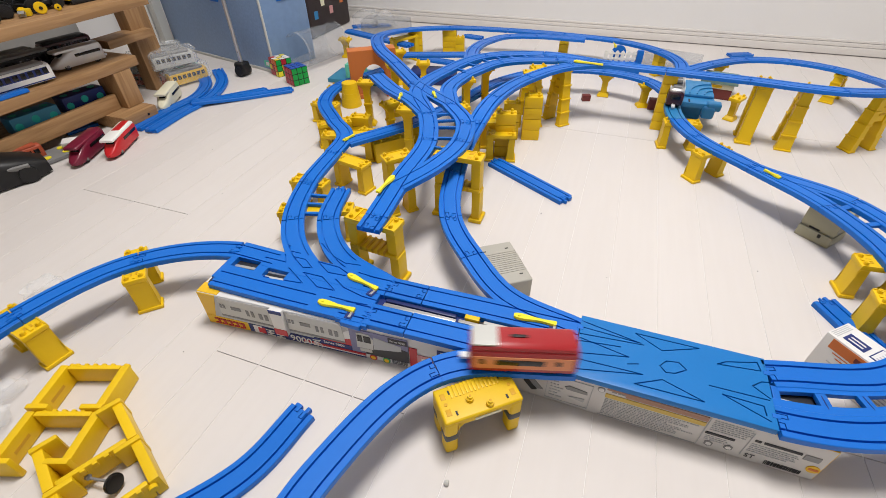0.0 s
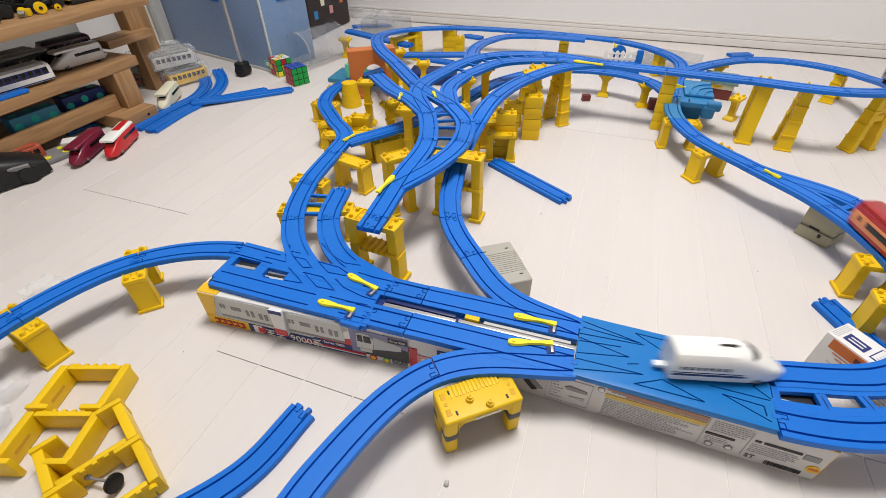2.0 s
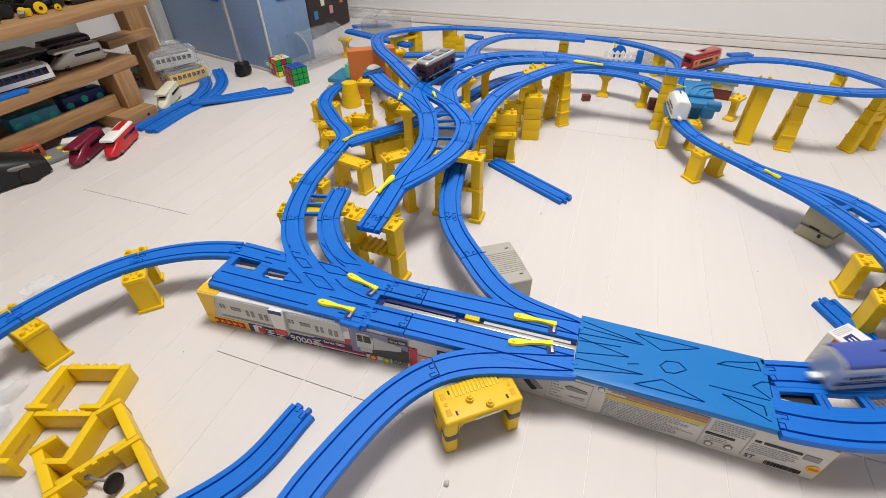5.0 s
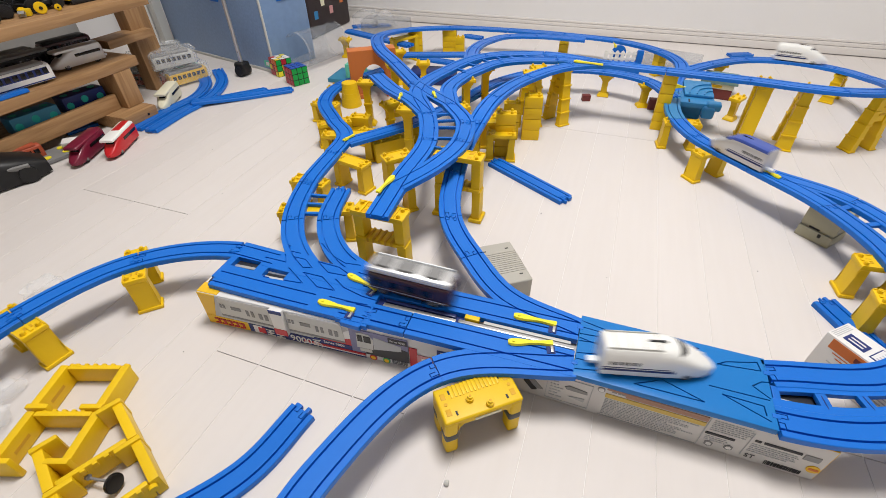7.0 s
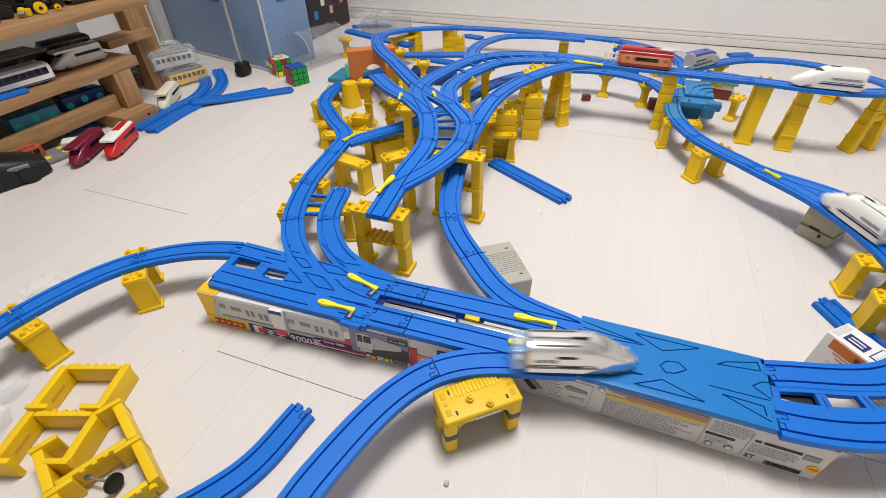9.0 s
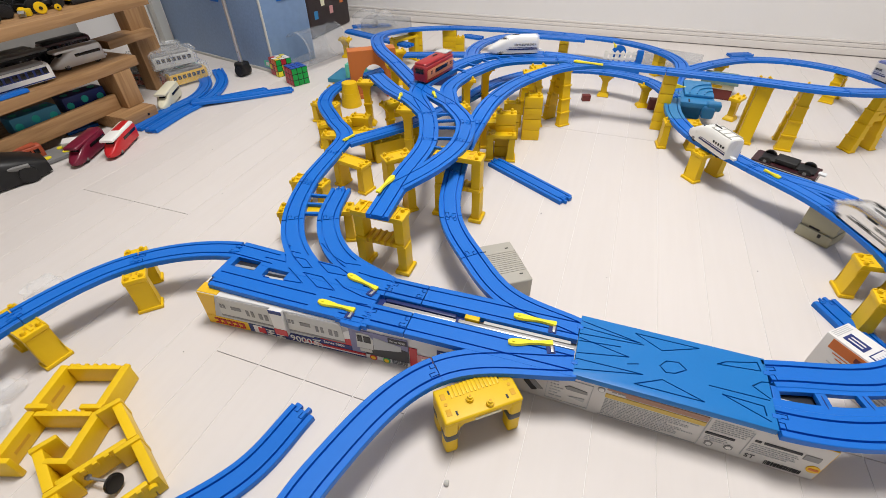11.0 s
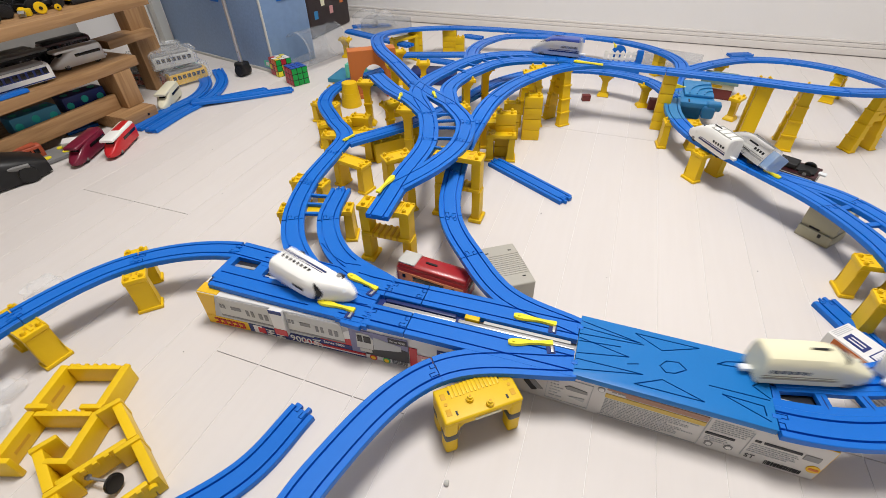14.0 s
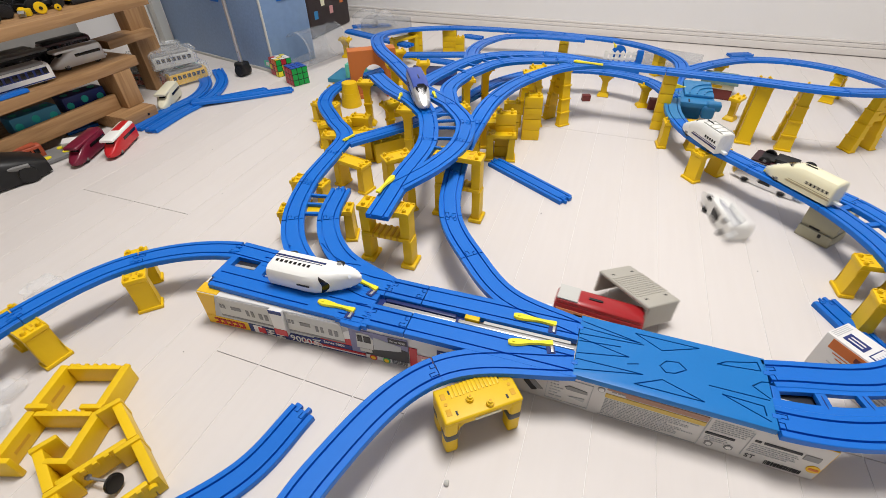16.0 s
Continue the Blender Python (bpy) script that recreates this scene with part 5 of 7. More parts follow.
def box_train(label, body, roof, band, roof_label, gear_rows=True):
    """A toy commuter car: upright ends, a broad window band."""
    ob = thing("toy_train_car", label, "toy train", group="toy trains on the line")
    low = 0.006 if band else 0.0115
    part("body", loft([(-0.0625, 0.0172, low, 0.042), (-0.0605, 0.0186, low, 0.044), (0.0590, 0.0186, low, 0.044), (0.0625, 0.0165, low + 0.002, 0.041)], 0.72), body, ob)
    if band:
        side_strips(ob, -0.058, 0.057, 0.0186, 0.0125, 0.0330, band, "side_panel", 0.0008)
        side_strips(ob, -0.032, 0.024, 0.0193, 0.0200, 0.0285, GLASSY, "window", 0.0008)
        windows(ob, (-0.048, 0.040), 0.0193, 0.0210, 0.0285, 0.006)
    else:
        windows(ob, (-0.044, -0.020, 0.004, 0.028), 0.0186, 0.0205, 0.0315, 0.015)
        side_strips(ob, -0.058, 0.057, 0.0186, 0.0150, 0.0162, SILVER, "stripe")
    for s in (1, -1):
        x = 0.0618 * s
        part("end_window", box(min(x, x + s * 0.0012), max(x, x + s * 0.0012), -0.012, 0.012, 0.024, 0.036, 0.0006), GLASSY, ob)
    part("roof", loft([(-0.0600, 0.0155, 0.0405, 0.0468), (-0.0585, 0.0168, 0.0405, 0.0482), (0.0570, 0.0168, 0.0405, 0.0482), (0.0600, 0.0145, 0.0405, 0.0465)], 0.3), roof, ob, roof_label)
    if gear_rows:
        for x, w in ((-0.040, 0.022), (-0.006, 0.026), (0.034, 0.022)):
            part("roof_unit", box(x - w / 2, x + w / 2, -0.010, 0.010, 0.0475, 0.0515, 0.0012), FLOORGREY if roof is SILVER else PALEGREY, ob)
        for s in (-1, 1):
            part("roof_edge", box(-0.058, 0.056, s * 0.0158 - 0.001, s * 0.0158 + 0.001, 0.0455, 0.0490, 0.0004), COUPLER, ob)
    else:
        part("roof_end", box(-0.0602, -0.030, -0.0150, 0.0150, 0.0470, 0.0496, 0.0008), PALEGREY, ob, "pale grey roof end")
        part("switch", box(-0.016, 0.004, -0.0018, 0.0018, 0.0475, 0.0500, 0.0005), BLACK, ob)
    running_gear(ob, big=0.0125 if band is None else 0.0085)
    if band is None:
        part("gearbox", box(-0.022, 0.020, -0.011, 0.011, -0.0010, 0.010, 0.002), BLACK, ob)
    return ob


red_train = box_train("red toy train car with orange side bands and grey roof end", RED, RED, SALMON, "glossy red roof", False)
dark_train = box_train("dark maroon toy train car with a silver roof", DARKRED, SILVER, None, "silver roof with grey units")
white_train = bullet_train("white toy bullet train car with a navy stripe", WHITE, panes=8)
blue_train = bullet_train("silver toy bullet train car with a blue roof", SILVER, STRIPE, TRAINBLUE, 6, roof_label="glossy blue roof")
ribbed_train = bullet_train("off-white toy bullet train car with a ribbed roof", WHITE, panes=5, grid=True)
DIMSILVER = mat("chrome_plating", (0.78, 0.78, 0.77), 0.16, metal=0.9, grain=0.06, scale=20)
CLEARBLUE = mat("clear_bluish_plastic", (0.42, 0.60, 0.85), 0.10, alpha=0.42)
BEIGE_LINE = mat("dark_cream_line", (0.42, 0.36, 0.22), 0.4)
silver_train = bullet_train("pale silver toy bullet train car with a moulded roof", DIMSILVER, FLOORGREY, None, 4, cab=False)
side_strips(silver_train, -0.030, -0.006, 0.0182, 0.0330, 0.0362, GLASSY, "window")
side_strips(silver_train, -0.026, 0.002, 0.0182, 0.0165, 0.0192, GLASSY, "window")
part("gangway", box(-0.0800, -0.0620, -0.0165, 0.0165, 0.0085, 0.0430, 0.0030), CLEARBLUE, silver_train, "clear bluish rear shell")
part("nose_window", crescent(), FLOORGREY, silver_train)
for y in (-0.011, 0.0, 0.011):
    part("roof_groove", box(-0.058, -0.004, y - 0.0006, y + 0.0006, 0.0470, 0.0492), FLOORGREY, silver_train)
long_white_train = bullet_train("white toy bullet train car with navy windows", WHITE, STRIPE, None, 8)
cream_train = bullet_train("plain cream toy bullet train car with a black cab window", CREAM, BEIGE_LINE, None, 6)


# ---- shelf, boxes and clutter along the left side ----
MAROON = mat("maroon_plastic", (0.17, 0.012, 0.035), 0.3, coat=0.2)
REDBRIGHT = mat("bright_red_plastic", (0.52, 0.015, 0.02), 0.3, coat=0.2)


def shelf_unit():
    ob = thing("pine_shelf", "low open pine shelf full of toy trains", "shelf", pose(-1.262, 0, 0))
    D = -0.30
    part("board", box(D, 0.0, -0.10, 0.938, 0.131, 0.157, 0.003), PINE, ob)
    part("board", box(D - 0.02, -0.04, -0.10, 0.86, 0.040, 0.058, 0.002), PINE, ob)
    part("front_rail", box(-0.0395, -0.022, -0.10, 0.848, 0.034, 0.076, 0.003), PINE, ob)
    part("board", box(D, 0.04, -0.10, 1.01, 0.272, 0.296, 0.003), PINE, ob)
    part("board", box(-0.170, -0.100, 0.945, 1.10, 0.160, 0.182, 0.002), PINE, ob)
    part("foot", box(-0.10, 0.046, 0.795, 0.900, 0.0005, 0.036, 0.004), PINE, ob)
    part("post", box(-0.075, 0.0, 0.852, 0.906, 0.036, 0.131, 0.003), PINE_UP, ob)
    part("screw_hole", moved(cyl(0.0035, 0.001, seg=12), pose(0.0462, 0.868, 0.020, 0, 90, 0)), BLACK, ob)
    part("post", box(-0.175, -0.130, 1.055, 1.130, 0.0005, 0.80, 0.002), PINE_UP, ob)
    part("back_panel", box(D - 0.14, D - 0.13, -0.10, 1.10, 0.0005, 0.80), BACKGREY, ob)
    part("post", box(-0.30, -0.25, -0.10, -0.05, 0.0005, 0.80, 0.002), PINE_UP, ob)
    part("post", box(-0.05, 0.0, -0.10, -0.05, 0.0005, 0.268, 0.002), PINE_UP, ob)


shelf_unit()


def lying_car(label, at, body, roof=None, bullet=False, gear=True):
    ob = thing("toy_train_car", label, "toy train", at, group="parked toy trains")
    if bullet:
        part("body", loft(BULLET), body, ob)
        side_strips(ob, -0.055, 0.010, 0.0182, 0.026, 0.033, GLASSY, "window")
        part("windscreen", loft([(x, hw * 0.66, hi - 0.012, hi + 0.0009) for x, hw, lo, hi in BULLET[3:6]]), GLASSY, ob)
    else:
        part("body", loft([(-0.0625, 0.0172, 0.006, 0.042), (-0.0605, 0.0186, 0.006, 0.044), (0.0590, 0.0186, 0.006, 0.044), (0.0625, 0.0165, 0.008, 0.041)], 0.72), body, ob)
        windows(ob, [-0.048 + k * 0.016 for k in range(7)], 0.0186, 0.022, 0.034, 0.011)
    if roof:
        part("roof", loft([(-0.0600, 0.0155, 0.0405, 0.0468), (-0.0585, 0.0168, 0.0405, 0.0482), (0.050, 0.0168, 0.0405, 0.0482), (0.053, 0.0145, 0.0405, 0.0465)], 0.3), roof, ob)
    if gear:
        running_gear(ob)
    return ob


navy_car = lying_car("white toy train car with navy window band on the shelf", pose(-1.300, 0.662, 0.1575, 0, 0, 82), WHITE, FLOORGREY)
side_strips(navy_car, -0.054, 0.054, 0.0186, 0.0200, 0.0355, CARDBLUE, "window_band", 0.0005)
side_strips(navy_car, -0.062, 0.062, 0.0186, 0.0070, 0.0095, CARDBLUE, "sill_line", 0.0005)
lying_car("silver toy bullet train car on the shelf", pose(-1.325, 0.822, 0.1575, 0, 0, -98), SILVER, SILVER, True)
lying_car("dark toy train car at the back of the shelf", pose(-1.440, 0.880, 0.1575, 0, 0, 84), DARKRED, BLACK)
lying_car("black toy chassis car with grey deck of the shelf", pose(-1.400, 0.745, 0.1575, 0, 0, 84), BLACK, FLOORGREY)
lying_car("black toy chassis car behind the white car", pose(-1.450, 0.735, 0.1575, 0, 0, 80), BLACK, FLOORGREY)
lying_car("maroon toy engine car standing on the floor", pose(-1.190, 0.655, 0.001, 0, 0, -66), MAROON, MAROON, True)
lying_car("white and red toy train car standing on the floor", pose(-1.145, 0.712, 0.001, 0, 0, -64), REDBRIGHT, WHITE, True)
lying_car("rust red toy wagon at the foot of the shelf", pose(-1.30, 0.55, 0.001, 0, 0, 78), RUST, RUST)
lying_car("dark red toy train car on the upper shelf", pose(-1.30, 0.45, 0.2965, 0, 0, 95), DARKRED, BLACK)


def dotted(x, y, z, material, label):
    ob = thing("dotted_tin", label, "toy wagon", pose(x, y, z, 0, 0, 84))
    part("body", box(-0.055, 0.055, -0.022, 0.022, 0.0003, 0.040, 0.003), material, ob)
    for k in range(3):
        part("dot", moved(cyl(0.009, 0.001, seg=16), pose(-0.042 + k * 0.040, -0.0224, 0.018 + 0.006 * (k % 2), 90)), TEALDOT, ob)
        part("dot", moved(cyl(0.009, 0.001, seg=16), pose(-0.036 + k * 0.036, 0.004 * (k % 2), 0.0402)), TEALDOT, ob)


dotted(-1.340, 0.790, 0.0585, NAVY, "navy toy wagon with turquoise dots on the low board")
dotted(-1.335, 0.655, 0.0585, TEAL, "teal toy wagon with turquoise dots on the low board")


def gear_toy(x, y, z, deg, material, second, label):
    """A toy machine of plates, wheels and bars, as lies on the top shelf."""
    ob = thing("toy_machine", label, "toy", pose(x, y, z, 0, 0, deg), group="toys on the top shelf")
    part("plate", box(-0.045, 0.045, -0.018, 0.018, 0.012, 0.020, 0.002), material, ob)
    for s in (-1, 1):
        for k in (-0.03, 0.03):
            w = part("wheel", cyl(0.014, 0.007, pose(k, s * 0.021, 0.0145, 90), 20, bev=0.001), second, ob)
            part("hub", cyl(0.005, 0.010, pose(k, s * 0.021, 0.0145, 90), 12), BLACK, w)
    part("cab", box(-0.035, 0.005, -0.015, 0.015, 0.020, 0.040, 0.003), material, ob)
    part("arm", moved(box(-0.003, 0.050, -0.003, 0.003, -0.003, 0.003, 0.001), pose(0.0, 0, 0.040, 0, -28, 0)), second, ob)


gear_toy(-1.330, 0.690, 0.2965, 60, BLACK, BLACK, "black toy machine with grey bars on the top shelf")
gear_toy(-1.345, 0.600, 0.2965, 84, MAROON, BLACK, "maroon toy machine on the top shelf")
gear_toy(-1.300, 0.640, 0.2965, 70, MAROON, BLACK, "low maroon toy machine at the edge of the top shelf")
gear_toy(-1.360, 0.790, 0.2965, 70, BLACK, BLACK, "black toy machine at the back of the top shelf")
gear_toy(-1.310, 0.790, 0.2965, 88, BLACK, BLACK, "black toy machine behind the yellow wheels on the top shelf")
gear_toy(-1.395, 0.700, 0.2965, 50, BLACK, STEEL, "black toy machine with silver wheels on the top shelf")
gear_toy(-1.400, 0.870, 0.2965, 100, BLACK, BLACK, "black toy machine at the end of the top shelf")
gear_toy(-1.520, 0.745, 0.1575, 88, BLACK, LEMON, "black toy chassis with lemon wheels on the shelf")


def loose_wheel(x, y, r, deg):
    ob = thing("yellow_roller", "yellow plastic roller toy with black hub standing on the shelf", "toy", pose(x, y, 0.2965, 0, 0, deg), group="toys on the top shelf")
    part("disc", cyl(r, 0.007, pose(0, 0, r + 0.0003, 90), 24, bev=0.0015), YELLOW, ob)
    part("hub", cyl(r * 0.3, 0.010, pose(0, 0, r + 0.0003, 90), 12), BLACK, ob)
    part("axle", cyl(r * 0.12, 0.030, pose(0, 0.012, r + 0.0003, 90), 8), BLACK, ob)


loose_wheel(-1.266, 0.762, 0.0125, 70)
loose_wheel(-1.262, 0.798, 0.0070, 60)
loose_wheel(-1.290, 0.735, 0.0090, 80)


def yellow_digger():
    ob = thing("yellow_toy_digger", "yellow plastic toy machine with black tracks on the top shelf", "toy", pose(-1.300, 0.890, 0.2965, 0, 0, 88), group="toys on the top shelf")
    part("body", box(-0.045, 0.045, -0.016, 0.016, 0.010, 0.028, 0.003), YELLOW, ob)
    part("cab", box(-0.030, 0.012, -0.013, 0.013, 0.028, 0.046, 0.003), YELLOW, ob)
    for s in (-1, 1):
        part("track", box(-0.040, 0.040, s * 0.014 - 0.004, s * 0.014 + 0.004, 0.0003, 0.012, 0.003), BLACK, ob)
    for k in range(4):
        part("spike", box(-0.036 + k * 0.022, -0.028 + k * 0.022, -0.019, -0.016, 0.016, 0.022, 0.001), BLACK, ob)


yellow_digger()


def spring_part():
    ob = thing("metal_spring", "small silver metal spring lying at the edge of the top shelf", "toy part", pose(-1.272, 0.722, 0.2965, 0, 0, 40), group="toys on the top shelf")
    part("coil", tube([(0.0002 * k - 0.006, 0.006 * math.cos(k * 0.7), 0.0075 + 0.006 * math.sin(k * 0.7)) for k in range(60)], 0.0009, 6), STEEL, ob)
    part("block", box(-0.010, 0.012, 0.009, 0.026, 0.0003, 0.015, 0.002), YELLOW, ob, "yellow block beside the coil")


spring_part()


def bag_pile():
    """Cars in clear bags, piled on the floor by the shelf."""
    rnd = random.Random(9)
    spots = [(-1.445, 1.090, 0.0, 15, RUST), (-1.345, 1.150, 0.0, 70, CARDY), (-1.47, 1.17, 0.0, -30, TEAL), (-1.415, 1.19, 0.0, 20, MINT), (-1.415, 1.095, 0.052, 35, FLOORGREY),
             (-1.365, 1.135, 0.054, 62, PALEGREY), (-1.46, 1.17, 0.052, 45, FLOORGREY)]
    for x, y, z, deg, m in spots:
        lying_car("bagged toy train car in the pile by the shelf", pose(x, y, z + 0.001, rnd.uniform(-3, 3), 0, deg), m, FLOORGREY)
        bm = box(-0.070, 0.072, -0.026, 0.026, 0.0, 0.056, 0.012, seg=3)
        bmesh.ops.subdivide_edges(bm, edges=bm.edges[:], cuts=2, use_grid_fill=True)
        for v in bm.verts:
            v.co += Vector((rnd.uniform(-1, 1), rnd.uniform(-1, 1), rnd.uniform(-0.3, 1))) * 0.0035
        solid("clear_bag", bm, CLEARISH, "crumpled clear plastic bag round a toy car", "bag", pose(x, y, z + 0.002, 0, 0, deg), group="clear bags")
    lying_car("pale beige toy train car on its back by the shelf", pose(-1.262, 0.985, 0.001, 0, 0, -62), BEIGE, BEIGE, True)


bag_pile()


def storage_bin():
    """A large blue see-through storage bin with handles and rim."""
    ob = thing("storage_bin", "large translucent blue plastic storage bin", "storage bin", pose(-1.122, 1.320, 0, 0, 0, -13.5))
    part("front", box(-0.60, 0.0, 0, 0.004, 0.002, 0.42, 0.001), BINBLUE, ob)
    part("side", box(-0.004, 0.0, 0.004, 0.19, 0.002, 0.42, 0.001), BINCLEAR, ob)
    part("side", box(-0.60, -0.596, 0.004, 0.19, 0.002, 0.42, 0.001), BINBLUE, ob)
    part("rear", box(-0.60, 0.0, 0.19, 0.194, 0.002, 0.42, 0.001), BINBLUE, ob)
    part("bottom", box(-0.596, -0.004, 0.004, 0.19, 0.002, 0.006), BINBLUE, ob)
    part("contents", box(-0.55, -0.04, 0.03, 0.17, 0.006, 0.26, 0.02), TRAINBLUE, ob, "blurred blue toys inside the bin")
    part("corner_rib", cyl(0.004, 0.42, pose(0.0, 0.0, 0.212), 10), PALEGREY, ob, "pale corner edge")
    part("foot_rim", box(-0.60, 0.002, -0.003, 0.0, 0.001, 0.010, 0.001), PALEGREY, ob)
    part("handle", box(-0.262, -0.215, -0.004, 0.0, 0.204, 0.218, 0.003), BLUE, ob, "blue handle slot")
    part("handle", box(-0.001, 0.004, 0.07, 0.12, 0.214, 0.228, 0.003), BLUE, ob, "blue handle slot")
    part("sticker", box(-0.046, -0.014, -0.0015, 0.0005, 0.018, 0.038), MINT, ob)
    part("sticker_mark", box(-0.036, -0.022, -0.0022, -0.0012, 0.022, 0.034), CARD, ob)


storage_bin()


def rack_leg():
    ob = thing("rolling_rack", "silver tube rack on black casters", "rack", pose(-1.214, 1.27, 0))
    part("tube", tube([(0, 0, 0.045), (0, 0, 0.20), (0, 0, 0.90)], 0.0065, 12), STEEL, ob)
    part("caster", box(-0.020, 0.020, -0.020, 0.020, 0.004, 0.046, 0.009, seg=3), BLACK, ob, "black plastic caster")
    part("caster_wheel", cyl(0.017, 0.050, pose(0, 0, 0.0175, 90), 20, bev=0.002), BLACK, ob)


rack_leg()


def standing_poles():
    ob = thing("pole_stand", "pair of white and silver poles beside the shelf", "pole", pose(-1.735, 1.43, 0))
    part("pole", box(-0.035, 0.0, -0.02, 0.02, 0.0005, 0.9, 0.003), WHITE, ob)
    part("pole", box(0.012, 0.040, -0.02, 0.02, 0.0005, 0.9, 0.003), PALEGREY, ob)
    part("pole", tube([(0.006, -0.01, 0.001), (0.006, -0.01, 0.9)], 0.006, 10), STEEL, ob)


standing_poles()


def sticker_case():
    ob = thing("sticker_case", "dark brown case covered with small stickers", "case", pose(-1.222, 1.72, 0, 0, 0, 0))
    part("shell", box(-0.42, 0.0, 0, 0.32, 0.001, 0.45, 0.01, seg=3), CASE, ob)
    rnd = random.Random(3)
    tints = [SKYBLUE, BEIGE, CARDPINK, PALEGREY, SKYBLUE, CARDORANGE]
    for k, (u, z) in enumerate([(0.05, 0.085), (0.11, 0.125), (0.17, 0.085), (0.21, 0.150), (0.10, 0.19), (0.26, 0.11)]):
        part("sticker", moved(box(-0.0005, 0.0012, -0.013, 0.013, -0.015, 0.015), pose(0, u, z, rnd.uniform(-8, 8))), tints[k], ob)
    for k, (u, z) in enumerate([(-0.36, 0.10), (-0.24, 0.12), (-0.15, 0.08), (-0.06, 0.13), (-0.05, 0.06)]):
        part("sticker", moved(box(-0.012, 0.012, -0.0012, 0.0005, -0.015, 0.015), pose(u, 0, z, 0, rnd.uniform(-8, 8), 0)), tints[(k + 2) % 6], ob)


sticker_case()


def clear_tube():
    ob = thing("clear_tub", "clear plastic tub lying on its side", "tub", pose(-1.035, 1.475, 0.062, 0, 90, 75))
    bm = bmesh.new()
    bmesh.ops.create_cone(bm, cap_ends=False, segments=32, radius1=0.060, radius2=0.056, depth=0.19)
    part("wall", bm, CLEAR, ob)
    for z in (-0.09, -0.03, 0.09):
        ringm = bmesh.new()
        bmesh.ops.create_cone(ringm, cap_ends=False, segments=32, radius1=0.0615, radius2=0.0615, depth=0.006)
        part("rim", ringm, CLEARISH, ob, at=pose(0, 0, z))


clear_tube()


def puzzle_cube(x, y, deg, base, faces, label, tilt=0.0):
    """A twisty cube: black core with 9 stickers a face."""
    ob = thing("puzzle_cube", label, "puzzle cube", pose(x, y, base, tilt, 0, deg), group="puzzle cubes")
    part("core", box(-0.028, 0.028, -0.028, 0.028, 0.0003, 0.0563, 0.002), BLACK, ob)
    rnd = random.Random(len(label))
    for (axis, sgn), tints in faces.items():
        for i in range(3):
            for j in range(3):
                u, v = (i - 1) * 0.0186, (j - 1) * 0.0186
                m = rnd.choice(tints)
                a, e = 0.0081, 0.0286
                if axis == "z":
                    bm = box(u - a, u + a, v - a, v + a, 0.0560, 0.0568, 0.0003)
                elif axis == "y":
                    bm = box(u - a, u + a, min(sgn * 0.0277, sgn * e), max(sgn * 0.0277, sgn * e), 0.0283 + v - a, 0.0283 + v + a, 0.0003)
                else:
                    bm = box(min(sgn * 0.0277, sgn * e), max(sgn * 0.0277, sgn * e), u - a, u + a, 0.0283 + v - a, 0.0283 + v + a, 0.0003)
                part("sticker", bm, m, ob)


CG, CR, CW, CYL, CO, CB = [mat("cube_" + n, c, 0.3) for n, c in (("green", (0.01, 0.33, 0.06)), ("red", (0.45, 0.015, 0.03)), ("white", (0.75, 0.75, 0.75)),
                                                                  ("yellow", (0.75, 0.65, 0.03)), ("orange", (0.75, 0.16, 0.02)), ("blue", (0.02, 0.08, 0.42)))]
puzzle_cube(-0.988, 1.262, 62, 0.0, {("y", -1): [CG], ("x", -1): [CR, CR, CR], ("x", 1): [CG], ("z", 1): [CB], ("y", 1): [CG]}, "solved puzzle cube with green, red and blue faces", 0)
puzzle_cube(-1.092, 1.322, 62, 0.0, {("y", -1): [CG, CG, CG, CYL, CR], ("x", -1): [CR, CYL, CO], ("x", 1): [CG, CR], ("z", 1): [CW, CYL, CR, CW]}, "scrambled puzzle cube with mixed stickers")


def black_toy():
    """The dark shiny toy at the edge by the shelf, with white and grey panels."""
    ob = thing("black_toy_car", "black plastic toy car with white panels on the floor", "toy car", pose(-1.262, 0.478, 0, 0, 0, 70))
    part("body", loft([(-0.10, 0.030, 0.004, 0.040), (-0.085, 0.045, 0.004, 0.060), (0.02, 0.048, 0.004, 0.068), (0.075, 0.044, 0.004, 0.050), (0.105, 0.028, 0.006, 0.034)], 0.55), BLACK, ob)
    part("panel", moved(box(-0.035, 0.025, -0.004, 0.004, -0.018, 0.018, 0.003), pose(-0.02, -0.047, 0.030, 20, 0, 0)), WHITE, ob, "white side panel")
    part("panel", moved(box(-0.020, 0.020, -0.003, 0.003, -0.010, 0.010, 0.002), pose(0.050, -0.044, 0.036, 25, 0, -8)), FLOORGREY, ob)
    for x in (-0.06, 0.06):
        for s in (-1, 1):
            part("wheel", cyl(0.020, 0.012, pose(x, s * 0.044, 0.0205, 90), 20, bev=0.002), BLACK, ob)


black_toy()


def grey_chassis():
    ob = thing("grey_chassis", "grey plastic toy base with yellow ovals", "toy part", pose(-1.262, 0.625, 0.004, 6, 0, 80))
    part("plate", box(-0.055, 0.055, -0.028, 0.028, 0.0, 0.009, 0.002), FLOORGREY, ob)
    for k, (x, y) in enumerate(((-0.03, -0.012), (-0.03, 0.012), (0.02, -0.012), (0.02, 0.012))):
        bm = cyl(0.010, 0.003, pose(0, 0, 0.0095), 18)
        moved(bm, pose(x, y, 0) @ Matrix.Diagonal((1.2, 0.7, 1, 1)))
        part("oval", bm, LEMON, ob)


